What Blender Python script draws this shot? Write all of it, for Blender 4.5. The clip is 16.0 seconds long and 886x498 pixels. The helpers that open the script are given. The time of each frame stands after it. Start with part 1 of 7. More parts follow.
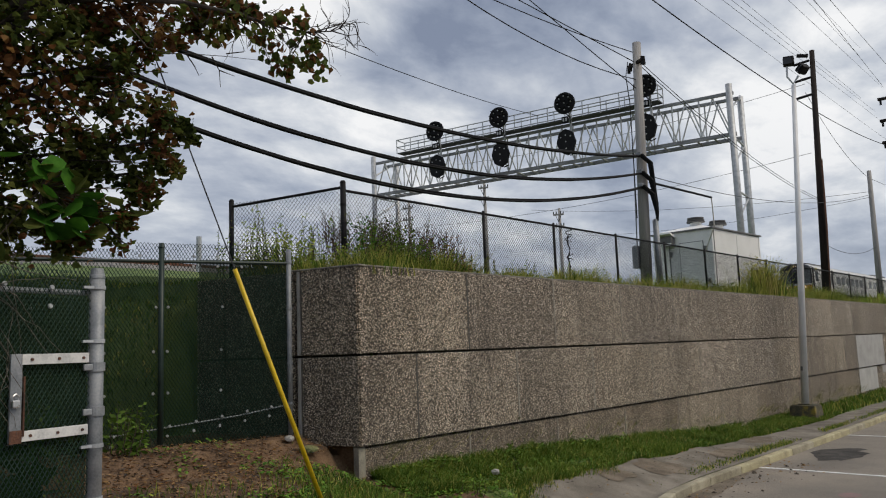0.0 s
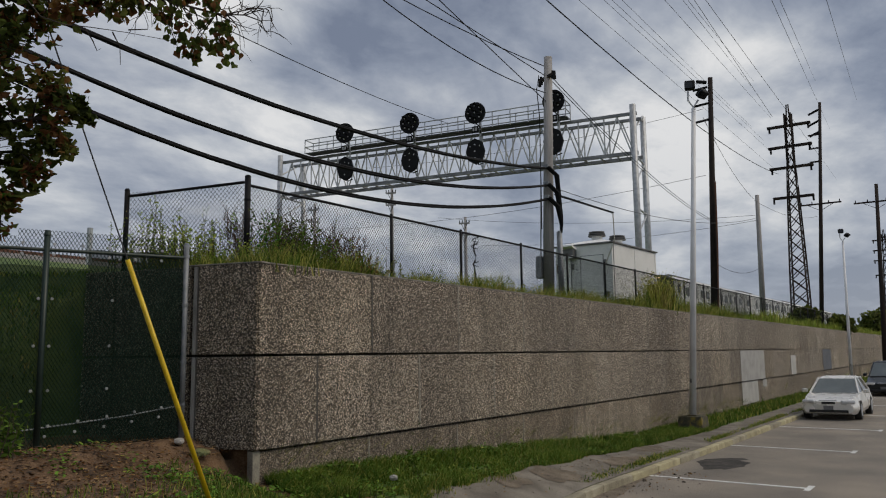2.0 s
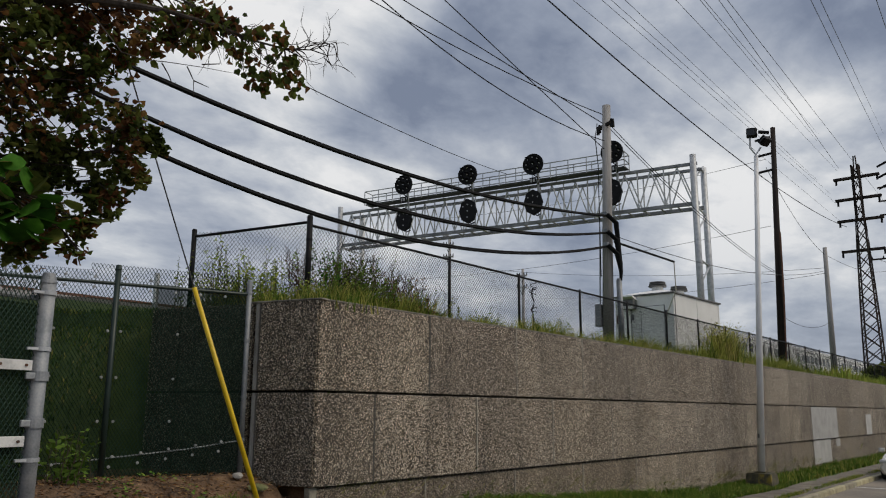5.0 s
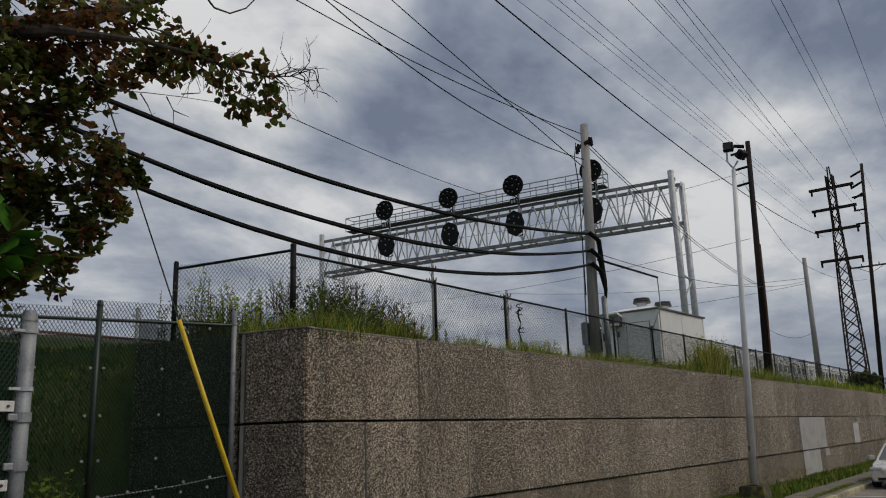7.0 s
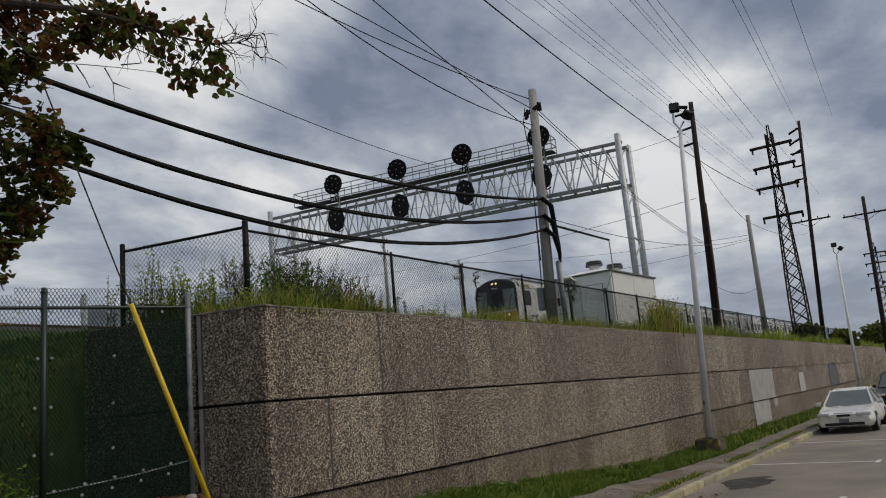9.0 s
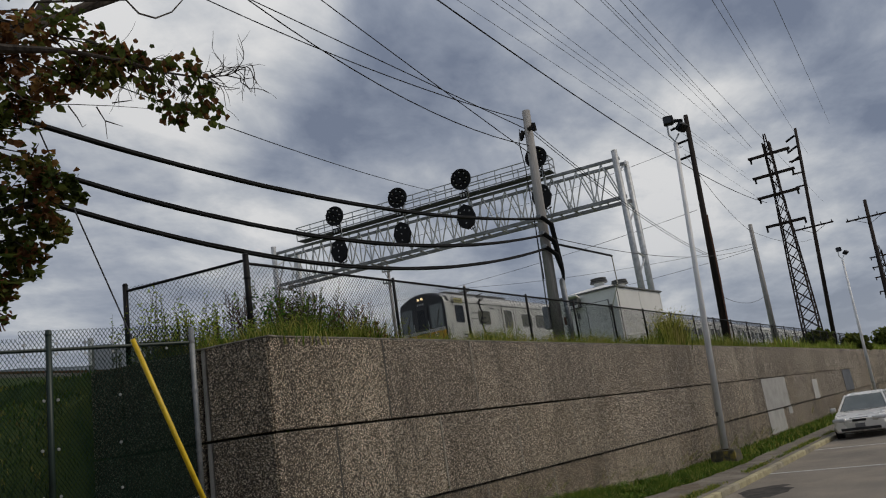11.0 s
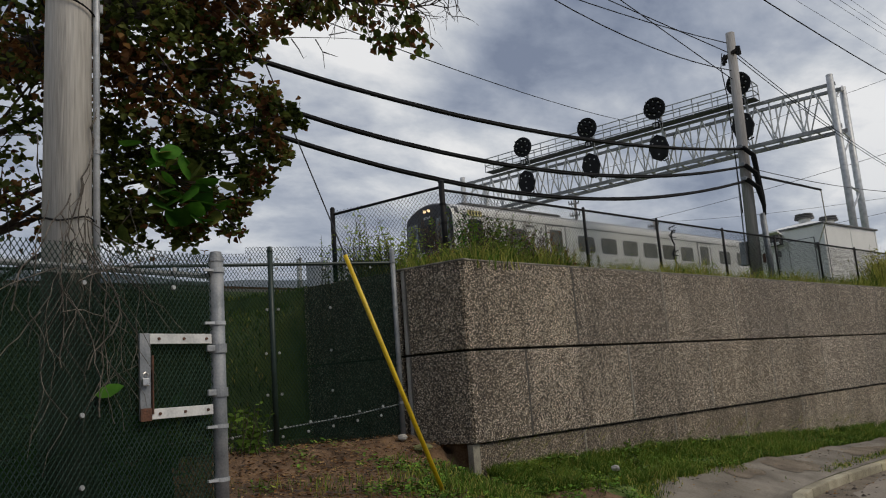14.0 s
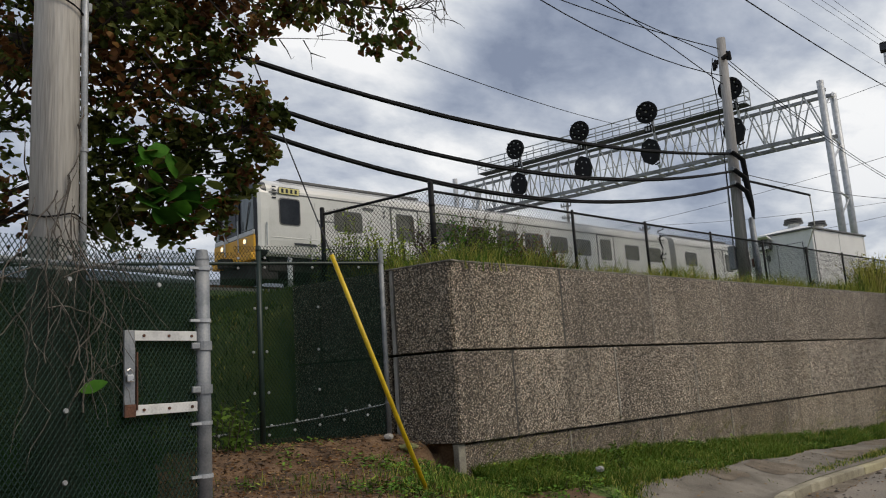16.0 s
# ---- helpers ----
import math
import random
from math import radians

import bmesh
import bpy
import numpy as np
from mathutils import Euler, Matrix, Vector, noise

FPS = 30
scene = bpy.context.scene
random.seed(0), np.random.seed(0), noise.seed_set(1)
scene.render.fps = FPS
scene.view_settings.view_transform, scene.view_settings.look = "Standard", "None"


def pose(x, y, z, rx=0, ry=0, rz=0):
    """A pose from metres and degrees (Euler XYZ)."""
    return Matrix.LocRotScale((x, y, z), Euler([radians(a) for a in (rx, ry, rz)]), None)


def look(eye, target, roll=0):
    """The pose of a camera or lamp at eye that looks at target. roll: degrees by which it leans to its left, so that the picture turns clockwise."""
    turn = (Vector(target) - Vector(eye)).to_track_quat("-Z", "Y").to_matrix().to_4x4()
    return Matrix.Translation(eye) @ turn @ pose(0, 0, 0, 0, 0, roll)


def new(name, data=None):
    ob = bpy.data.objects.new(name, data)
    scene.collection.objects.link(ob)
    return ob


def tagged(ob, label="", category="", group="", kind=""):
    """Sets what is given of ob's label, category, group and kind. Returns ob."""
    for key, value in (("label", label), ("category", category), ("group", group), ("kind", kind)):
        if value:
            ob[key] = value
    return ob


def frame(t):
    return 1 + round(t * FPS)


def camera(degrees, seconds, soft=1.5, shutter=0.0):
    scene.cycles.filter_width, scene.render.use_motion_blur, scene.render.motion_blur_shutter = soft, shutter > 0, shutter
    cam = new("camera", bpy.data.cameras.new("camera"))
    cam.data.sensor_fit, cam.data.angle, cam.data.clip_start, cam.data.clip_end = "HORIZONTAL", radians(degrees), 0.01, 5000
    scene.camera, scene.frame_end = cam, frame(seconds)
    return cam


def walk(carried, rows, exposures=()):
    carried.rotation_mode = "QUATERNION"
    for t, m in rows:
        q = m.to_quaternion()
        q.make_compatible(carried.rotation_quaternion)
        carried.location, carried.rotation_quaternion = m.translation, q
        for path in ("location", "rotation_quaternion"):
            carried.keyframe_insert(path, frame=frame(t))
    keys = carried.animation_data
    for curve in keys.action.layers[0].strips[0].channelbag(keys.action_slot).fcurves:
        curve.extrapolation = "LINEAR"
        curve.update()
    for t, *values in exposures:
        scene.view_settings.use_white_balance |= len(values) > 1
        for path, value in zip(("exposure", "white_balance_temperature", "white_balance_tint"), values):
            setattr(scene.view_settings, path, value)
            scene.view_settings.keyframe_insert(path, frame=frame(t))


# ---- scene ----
cam = camera(58.7, 16.0, 1.1)
PATH = [
    (0, (7.887, -7.236, 1.664), (6.582, -5.742, 1.918), -2.2),
    (0.5, (7.813, -7.237, 1.695), (6.513, -5.738, 1.943), -1.5),
    (1, (7.797, -7.229, 1.659), (6.502, -5.726, 1.911), -1.0),
    (1.5, (7.738, -7.158, 1.637), (6.51, -5.602, 1.905), -0.2),
    (2, (7.766, -7.146, 1.63), (6.653, -5.505, 1.894), -0.7),
    (2.5, (7.774, -7.165, 1.631), (6.672, -5.517, 1.892), -0.8),
    (3, (7.798, -7.191, 1.644), (6.691, -5.545, 1.899), -1.1),
    (3.5, (7.773, -7.178, 1.628), (6.628, -5.558, 1.881), -2.1),
    (4, (7.75, -7.144, 1.47), (6.508, -5.6, 1.742), -1.5),
    (4.5, (7.743, -7.146, 1.403), (6.52, -5.608, 1.774), 0.3),
    (7, (7.663, -7.128, 1.403), (6.493, -5.573, 1.864), -2.0),
    (7.5, (7.53, -7.155, 1.415), (6.361, -5.596, 1.864), -2.4),
    (8, (7.469, -7.139, 1.412), (6.327, -5.553, 1.834), -3.4),
    (8.5, (7.471, -7.075, 1.426), (6.379, -5.442, 1.798), -4.4),
    (11, (7.541, -7.031, 1.333), (6.466, -5.407, 1.784), -8.3),
    (11.5, (7.653, -7.044, 1.321), (6.693, -5.345, 1.756), -9.3),
    (12, (7.715, -7.075, 1.316), (6.726, -5.364, 1.622), -8.5),
    (12.5, (7.766, -7.109, 1.285), (6.638, -5.48, 1.553), -6.3),
    (13, (7.668, -7.164, 1.249), (6.4, -5.645, 1.537), -4.8),
    (13.5, (7.57, -7.208, 1.255), (6.173, -5.815, 1.586), -3.9),
    (14, (7.57, -7.219, 1.235), (6.114, -5.89, 1.57), -4.3),
    (14.5, (7.598, -7.207, 1.249), (6.129, -5.893, 1.589), -4.2),
    (15, (7.634, -7.207, 1.247), (6.173, -5.886, 1.591), -3.7),
    (15.5, (7.681, -7.196, 1.232), (6.236, -5.855, 1.57), -3.9),
    (16, (7.662, -7.209, 1.214), (6.218, -5.867, 1.551), -3.8),
]
EXPOSURES = [(0.0, -0.05), (1.3, -0.12), (1.9, -0.38), (2.6, -0.36), (3.5, -0.27), (4.0, -0.3), (4.35, -0.16), (4.7, -0.2), (7.0, -0.55), (8.5, -0.38), (11.0, -0.5), (11.25, -0.8), (11.5, -1.06), (12.0, -0.8), (12.5, -0.25), (13.0, -0.06), (13.5, -0.24), (14.0, -0.25), (14.5, -0.1), (15.0, -0.07), (16.0, -0.02)]
walk(cam, [(t, look(eye, target, roll)) for t, eye, target, roll in PATH], EXPOSURES)

# ---- world, sun, exposure ----
world = bpy.data.worlds.new("world")
scene.world = world
world.use_nodes = True
wn, wl = world.node_tree.nodes, world.node_tree.links
wn.clear()


def wnode(kind, **kw):
    n = wn.new(kind)
    for k, v in kw.items():
        n.inputs[k].default_value = v
    return n


def ramp_of(n, stops):
    r = n.color_ramp
    while len(r.elements) < len(stops):
        r.elements.new(0.5)
    for e, (p, c) in zip(r.elements, stops):
        e.position, e.color = p, (*c, 1)
    return n


SKY_STRENGTH = 1.0
tc = wn.new("ShaderNodeTexCoord")
sep = wn.new("ShaderNodeSeparateXYZ")
wl.new(tc.outputs["Generated"], sep.inputs[0])
lift = wn.new("ShaderNodeMath")
lift.operation = "MAXIMUM"
lift.inputs[1].default_value = 0.0
wl.new(sep.outputs[2], lift.inputs[0])
add = wn.new("ShaderNodeMath")
add.operation = "ADD"
add.inputs[1].default_value = 0.22
wl.new(lift.outputs[0], add.inputs[0])
div = wn.new("ShaderNodeVectorMath")
div.operation = "DIVIDE"
comb = wn.new("ShaderNodeCombineXYZ")
for i in range(3):
    wl.new(add.outputs[0], comb.inputs[i])
wl.new(tc.outputs["Generated"], div.inputs[0])
wl.new(comb.outputs[0], div.inputs[1])
mp = wn.new("ShaderNodeMapping")
mp.inputs["Scale"].default_value = (1.0, 0.75, 0.0)
mp.inputs["Rotation"].default_value = (0, 0, radians(35))
mp.inputs["Location"].default_value = (2.3, 0.4, 0)
wl.new(div.outputs[0], mp.inputs[0])
big = wnode("ShaderNodeTexNoise", Scale=1.7, Detail=7.0, Roughness=0.52, Distortion=0.35)
wl.new(mp.outputs[0], big.inputs["Vector"])
fine = wnode("ShaderNodeTexNoise", Scale=5.5, Detail=6.0, Roughness=0.6, Distortion=0.2)
wl.new(mp.outputs[0], fine.inputs["Vector"])
mixn = wn.new("ShaderNodeMix")
mixn.data_type = "FLOAT"
mixn.inputs[0].default_value = 0.34
wl.new(big.outputs[0], mixn.inputs[2])
wl.new(fine.outputs[0], mixn.inputs[3])
breaks = mixn.outputs[0]
for way, cos0, cos1, amount in (((-0.662, 0.55, 0.509), 0.977, 0.998, 0.21), ((-0.25, 0.935, 0.25), 0.980, 0.999, 0.13), ((-0.745, 0.63, 0.21), 0.968, 0.999, 0.07), ((-0.563, 0.778, 0.28), 0.985, 0.999, 0.07), ((-0.798, 0.451, 0.399), 0.96, 0.999, 0.05), ((-0.516, 0.766, 0.383), 0.95, 0.998, -0.02), ((-0.548, 0.755, 0.36), 0.965, 0.999, -0.025), ((-0.049, 0.994, 0.095), 0.97, 0.999, -0.06), ((-0.46, 0.85, 0.254), 0.97, 0.999, 0.025), ((-0.60, 0.75, 0.28), 0.97, 0.999, 0.03)):
    dot = wn.new("ShaderNodeVectorMath")
    dot.operation = "DOT_PRODUCT"
    dot.inputs[1].default_value = way
    wl.new(tc.outputs["Generated"], dot.inputs[0])
    mr = wn.new("ShaderNodeMapRange")
    mr.interpolation_type = "SMOOTHSTEP"
    mr.inputs["From Min"].default_value, mr.inputs["From Max"].default_value = cos0, cos1
    mr.inputs["To Max"].default_value = amount
    wl.new(dot.outputs["Value"], mr.inputs["Value"])
    sm = wn.new("ShaderNodeMath")
    sm.operation = "ADD"
    wl.new(breaks, sm.inputs[0])
    wl.new(mr.outputs[0], sm.inputs[1])
    breaks = sm.outputs[0]
# layers of cloud: a heavy deck over a paler one
deck = ramp_of(wn.new("ShaderNodeValToRGB"), [(0.0, (0.5,) * 3), (0.2, (0.5,) * 3), (0.265, (0.53,) * 3), (0.315, (0.49,) * 3), (0.36, (0.44,) * 3), (0.42, (0.45,) * 3), (0.5, (0.5,) * 3)])
wl.new(sep.outputs[2], deck.inputs[0])
dsub = wn.new("ShaderNodeMath")
dsub.operation = "SUBTRACT"
dsub.inputs[1].default_value = 0.5
wl.new(deck.outputs[0], dsub.inputs[0])
dsum = wn.new("ShaderNodeMath")
dsum.operation = "ADD"
wl.new(breaks, dsum.inputs[0])
wl.new(dsub.outputs[0], dsum.inputs[1])
breaks = dsum.outputs[0]
cloud = ramp_of(wn.new("ShaderNodeValToRGB"), [(0.39, (0.25, 0.295, 0.40)), (0.46, (0.365, 0.415, 0.52)), (0.525, (0.51, 0.555, 0.645)), (0.59, (0.71, 0.745, 0.80)), (0.68, (1.05, 1.05, 1.05))])
wl.new(breaks, cloud.inputs[0])
# paler towards the horizon
hz = wn.new("ShaderNodeMapRange")
hz.inputs["From Min"].default_value, hz.inputs["From Max"].default_value = 0.02, 0.26
hz.inputs["To Min"].default_value, hz.inputs["To Max"].default_value = 0.5, 0.0
wl.new(sep.outputs[2], hz.inputs["Value"])
hmix = wn.new("ShaderNodeMix")
hmix.data_type = "RGBA"
hmix.inputs[7].default_value = (0.52, 0.56, 0.64, 1)
wl.new(hz.outputs[0], hmix.inputs[0])
wl.new(cloud.outputs[0], hmix.inputs[6])
sky = wn.new("ShaderNodeTexSky")
sky.sky_type, sky.sun_disc = "NISHITA", False
sky.sun_elevation, sky.sun_rotation = radians(47), radians(68)
skym = wn.new("ShaderNodeVectorMath")
skym.operation = "SCALE"
skym.inputs["Scale"].default_value = 0.06
wl.new(sky.outputs[0], skym.inputs[0])
smix = wn.new("ShaderNodeMix")
smix.data_type = "RGBA"
smix.inputs[0].default_value = 0.12
wl.new(hmix.outputs[2], smix.inputs[6])
wl.new(skym.outputs[0], smix.inputs[7])
# an overcast sky grows brighter towards the zenith
zen = wn.new("ShaderNodeMapRange")
zen.inputs["From Min"].default_value, zen.inputs["From Max"].default_value = 0.42, 0.95
zen.inputs["To Min"].default_value, zen.inputs["To Max"].default_value = 1.0, 1.3
wl.new(sep.outputs[2], zen.inputs["Value"])
zmul = wn.new("ShaderNodeVectorMath")
zmul.operation = "SCALE"
wl.new(smix.outputs[2], zmul.inputs[0])
wl.new(zen.outputs[0], zmul.inputs["Scale"])
bg = wn.new("ShaderNodeBackground")
bg.inputs[1].default_value = SKY_STRENGTH
wl.new(zmul.outputs[0], bg.inputs[0])
wout = wn.new("ShaderNodeOutputWorld")
wl.new(bg.outputs[0], wout.inputs[0])

sun = new("sun", bpy.data.lights.new("sun", "SUN"))
sun.data.energy, sun.data.angle, sun.data.color = 2.0, radians(28), (1.0, 0.88, 0.71)
sun.matrix_world = look((30, 16, 36), (0, 4, 0))

# ---- materials ----


def material(name, stops, scale=3.0, detail_scale=40.0, rough=0.8, metal=0.0, bump=0.15, bump_scale=60.0, spread=0.12, stretch=(1, 1, 1), alpha=1.0, leaf=0.0, through_light=0.0):
    """A surface with colour stops over coarse noise, fine grain, relief, and a tint of its own for each piece."""
    m = bpy.data.materials.new(name)
    m.use_nodes = True
    nt = m.node_tree
    n, l = nt.nodes, nt.links
    b = n["Principled BSDF"]
    co = n.new("ShaderNodeTexCoord")
    info = n.new("ShaderNodeObjectInfo")
    off = n.new("ShaderNodeVectorMath")
    off.operation = "MULTIPLY_ADD"
    comb = n.new("ShaderNodeCombineXYZ")
    for i in range(3):
        l.new(info.outputs["Random"], comb.inputs[i])
    off.inputs[1].default_value = (37.0, 17.0, 53.0)
    l.new(comb.outputs[0], off.inputs[0])
    l.new(co.outputs["Object"], off.inputs[2])
    mp = n.new("ShaderNodeMapping")
    mp.inputs["Scale"].default_value = stretch
    l.new(off.outputs[0], mp.inputs[0])
    a = n.new("ShaderNodeTexNoise")
    a.inputs["Scale"].default_value, a.inputs["Detail"].default_value = scale, 5.0
    f = n.new("ShaderNodeTexNoise")
    f.inputs["Scale"].default_value, f.inputs["Detail"].default_value = detail_scale, 3.0
    l.new(mp.outputs[0], a.inputs["Vector"])
    l.new(mp.outputs[0], f.inputs["Vector"])
    mix = n.new("ShaderNodeMix")
    mix.data_type = "FLOAT"
    mix.inputs[0].default_value = 0.35
    l.new(a.outputs[0], mix.inputs[2])
    l.new(f.outputs[0], mix.inputs[3])
    r = n.new("ShaderNodeValToRGB")
    k = len(stops)
    ramp_of(r, [(0.36 + 0.28 * i / max(1, k - 1), c) for i, c in enumerate(stops)])
    l.new(mix.outputs[0], r.inputs[0])
    hsv = n.new("ShaderNodeHueSaturation")
    geo = n.new("ShaderNodeNewGeometry")
    vr = n.new("ShaderNodeMapRange")
    vr.inputs["To Min"].default_value, vr.inputs["To Max"].default_value = 1 - spread, 1 + spread
    src = n.new("ShaderNodeMath")
    src.operation = "ADD"
    frac = n.new("ShaderNodeMath")
    frac.operation = "FRACT"
    l.new(info.outputs["Random"], src.inputs[0])
    l.new(geo.outputs["Random Per Island"], src.inputs[1])
    l.new(src.outputs[0], frac.inputs[0])
    l.new(frac.outputs[0], vr.inputs["Value"])
    l.new(vr.outputs[0], hsv.inputs["Value"])
    l.new(r.outputs[0], hsv.inputs["Color"])
    l.new(hsv.outputs[0], b.inputs["Base Color"])
    rr = n.new("ShaderNodeMapRange")
    rr.inputs["To Min"].default_value, rr.inputs["To Max"].default_value = max(0, rough - 0.12), min(1, rough + 0.12)
    l.new(a.outputs[0], rr.inputs["Value"])
    l.new(rr.outputs[0], b.inputs["Roughness"])
    b.inputs["Metallic"].default_value = metal
    b.inputs["Alpha"].default_value = alpha
    if leaf:
        b.inputs["Specular IOR Level"].default_value = leaf
    if through_light:
        tl = n.new("ShaderNodeBsdfTranslucent")
        l.new(hsv.outputs[0], tl.inputs["Color"])
        ms = n.new("ShaderNodeMixShader")
        ms.inputs[0].default_value = through_light
        l.new(b.outputs[0], ms.inputs[1])
        l.new(tl.outputs[0], ms.inputs[2])
        l.new(ms.outputs[0], n["Material Output"].inputs["Surface"])
    if bump:
        t = n.new("ShaderNodeTexNoise")
        t.inputs["Scale"].default_value, t.inputs["Detail"].default_value = bump_scale, 4.0
        l.new(mp.outputs[0], t.inputs["Vector"])
        bp = n.new("ShaderNodeBump")
        bp.inputs["Strength"].default_value, bp.inputs["Distance"].default_value = bump, 0.02
        l.new(t.outputs[0], bp.inputs["Height"])
        l.new(bp.outputs[0], b.inputs["Normal"])
    return m


def aggregate_material(name, light=1.0):
    """Exposed-aggregate concrete: pebbles of many colours in a grey matrix."""
    m = bpy.data.materials.new(name)
    m.use_nodes = True
    nt = m.node_tree
    n, l = nt.nodes, nt.links
    b = n["Principled BSDF"]
    co = n.new("ShaderNodeNewGeometry")
    v = n.new("ShaderNodeTexVoronoi")
    v.inputs["Scale"].default_value, v.inputs["Randomness"].default_value = 72.0, 1.0
    e = n.new("ShaderNodeTexVoronoi")
    e.feature = "DISTANCE_TO_EDGE"
    e.inputs["Scale"].default_value = 72.0
    l.new(co.outputs["Position"], v.inputs["Vector"])
    l.new(co.outputs["Position"], e.inputs["Vector"])
    sp = n.new("ShaderNodeSeparateColor")
    l.new(v.outputs["Color"], sp.inputs[0])
    r = n.new("ShaderNodeValToRGB")
    ramp_of(r, [(0.0, (0.022, 0.019, 0.016)), (0.28, (0.06, 0.049, 0.037)), (0.48, (0.25, 0.205, 0.152)), (0.66, (0.50, 0.43, 0.33)), (0.88, (0.95, 0.885, 0.78))])
    l.new(sp.outputs[0], r.inputs[0])
    v2 = n.new("ShaderNodeTexVoronoi")
    v2.inputs["Scale"].default_value = 50.0
    l.new(co.outputs["Position"], v2.inputs["Vector"])
    sp2 = n.new("ShaderNodeSeparateColor")
    l.new(v2.outputs["Color"], sp2.inputs[0])
    near_ = n.new("ShaderNodeMath")
    near_.operation = "LESS_THAN"
    near_.inputs[1].default_value = 0.42
    l.new(v2.outputs["Distance"], near_.inputs[0])
    some = n.new("ShaderNodeMath")
    some.operation = "GREATER_THAN"
    some.inputs[1].default_value = 0.62
    l.new(sp2.outputs[1], some.inputs[0])
    both = n.new("ShaderNodeMath")
    both.operation = "MULTIPLY"
    l.new(near_.outputs[0], both.inputs[0])
    l.new(some.outputs[0], both.inputs[1])
    pick = n.new("ShaderNodeMix")
    pick.data_type = "FLOAT"
    l.new(both.outputs[0], pick.inputs[0])
    l.new(sp.outputs[0], pick.inputs[2])
    l.new(sp2.outputs[0], pick.inputs[3])
    l.new(pick.outputs[0], r.inputs[0])
    er = n.new("ShaderNodeMapRange")
    er.inputs["From Max"].default_value = 0.26
    l.new(e.outputs["Distance"], er.inputs["Value"])
    mx = n.new("ShaderNodeMix")
    mx.data_type = "RGBA"
    mx.inputs[6].default_value = (0.030, 0.025, 0.020, 1)
    l.new(er.outputs[0], mx.inputs[0])
    l.new(r.outputs[0], mx.inputs[7])
    big = n.new("ShaderNodeTexNoise")
    big.inputs["Scale"].default_value, big.inputs["Detail"].default_value = 0.9, 6.0
    st = n.new("ShaderNodeMapping")
    st.inputs["Scale"].default_value = (1.0, 1.0, 0.45)
    l.new(co.outputs["Position"], st.inputs[0])
    l.new(st.outputs[0], big.inputs["Vector"])
    info = n.new("ShaderNodeObjectInfo")
    vr = n.new("ShaderNodeMapRange")
    vr.inputs["To Min"].default_value, vr.inputs["To Max"].default_value = 0.9 * light, 1.08 * light
    l.new(info.outputs["Random"], vr.inputs["Value"])
    br = n.new("ShaderNodeMapRange")
    br.inputs["From Min"].default_value, br.inputs["From Max"].default_value = 0.3, 0.7
    br.inputs["To Min"].default_value, br.inputs["To Max"].default_value = 0.82, 1.16
    l.new(big.outputs[0], br.inputs["Value"])
    ml = n.new("ShaderNodeMath")
    ml.operation = "MULTIPLY"
    l.new(vr.outputs[0], ml.inputs[0])
    l.new(br.outputs[0], ml.inputs[1])
    # run-off streaks and lichen blotches
    sm_ = n.new("ShaderNodeMapping")
    sm_.inputs["Scale"].default_value = (2.6, 2.6, 0.22)
    l.new(co.outputs["Position"], sm_.inputs[0])
    sn = n.new("ShaderNodeTexNoise")
    sn.inputs["Scale"].default_value, sn.inputs["Detail"].default_value, sn.inputs["Roughness"].default_value = 1.6, 6.0, 0.62
    l.new(sm_.outputs[0], sn.inputs["Vector"])
    sr = n.new("ShaderNodeMapRange")
    sr.inputs["From Min"].default_value, sr.inputs["From Max"].default_value = 0.52, 0.70
    sr.inputs["To Min"].default_value, sr.inputs["To Max"].default_value = 1.0, 0.62
    l.new(sn.outputs[0], sr.inputs["Value"])
    stain = n.new("ShaderNodeMath")
    stain.operation = "MULTIPLY"
    l.new(ml.outputs[0], stain.inputs[0])
    l.new(sr.outputs[0], stain.inputs[1])
    tint = n.new("ShaderNodeMix")
    tint.data_type, tint.blend_type = "RGBA", "MULTIPLY"
    tint.inputs[0].default_value = 1.0
    tr_ = n.new("ShaderNodeValToRGB")
    ramp_of(tr_, [(0.0, (1.02, 0.965, 0.915)), (0.45, (1.03, 0.97, 0.905)), (0.75, (1.04, 0.975, 0.89)), (1.0, (1.06, 0.98, 0.87))])
    wh = n.new("ShaderNodeTexWhiteNoise")
    wh.noise_dimensions = "1D"
    l.new(info.outputs["Random"], wh.inputs["W"])
    l.new(wh.outputs["Value"], tr_.inputs[0])
    l.new(mx.outputs[2], tint.inputs[6])
    l.new(tr_.outputs[0], tint.inputs[7])
    hs = n.new("ShaderNodeHueSaturation")
    l.new(tint.outputs[2], hs.inputs["Color"])
    l.new(stain.outputs[0], hs.inputs["Value"])
    l.new(hs.outputs[0], b.inputs["Base Color"])
    b.inputs["Roughness"].default_value = 0.72
    bp = n.new("ShaderNodeBump")
    bp.inputs["Strength"].default_value, bp.inputs["Distance"].default_value = 0.9, 0.012
    l.new(er.outputs[0], bp.inputs["Height"])
    l.new(bp.outputs[0], b.inputs["Normal"])
    return m


def glow_material(name, colour, strength):
    m = bpy.data.materials.new(name)
    m.use_nodes = True
    b = m.node_tree.nodes["Principled BSDF"]
    b.inputs["Base Color"].default_value = (*colour, 1)
    b.inputs["Emission Color"].default_value = (*colour, 1)
    b.inputs["Emission Strength"].default_value = strength
    return m


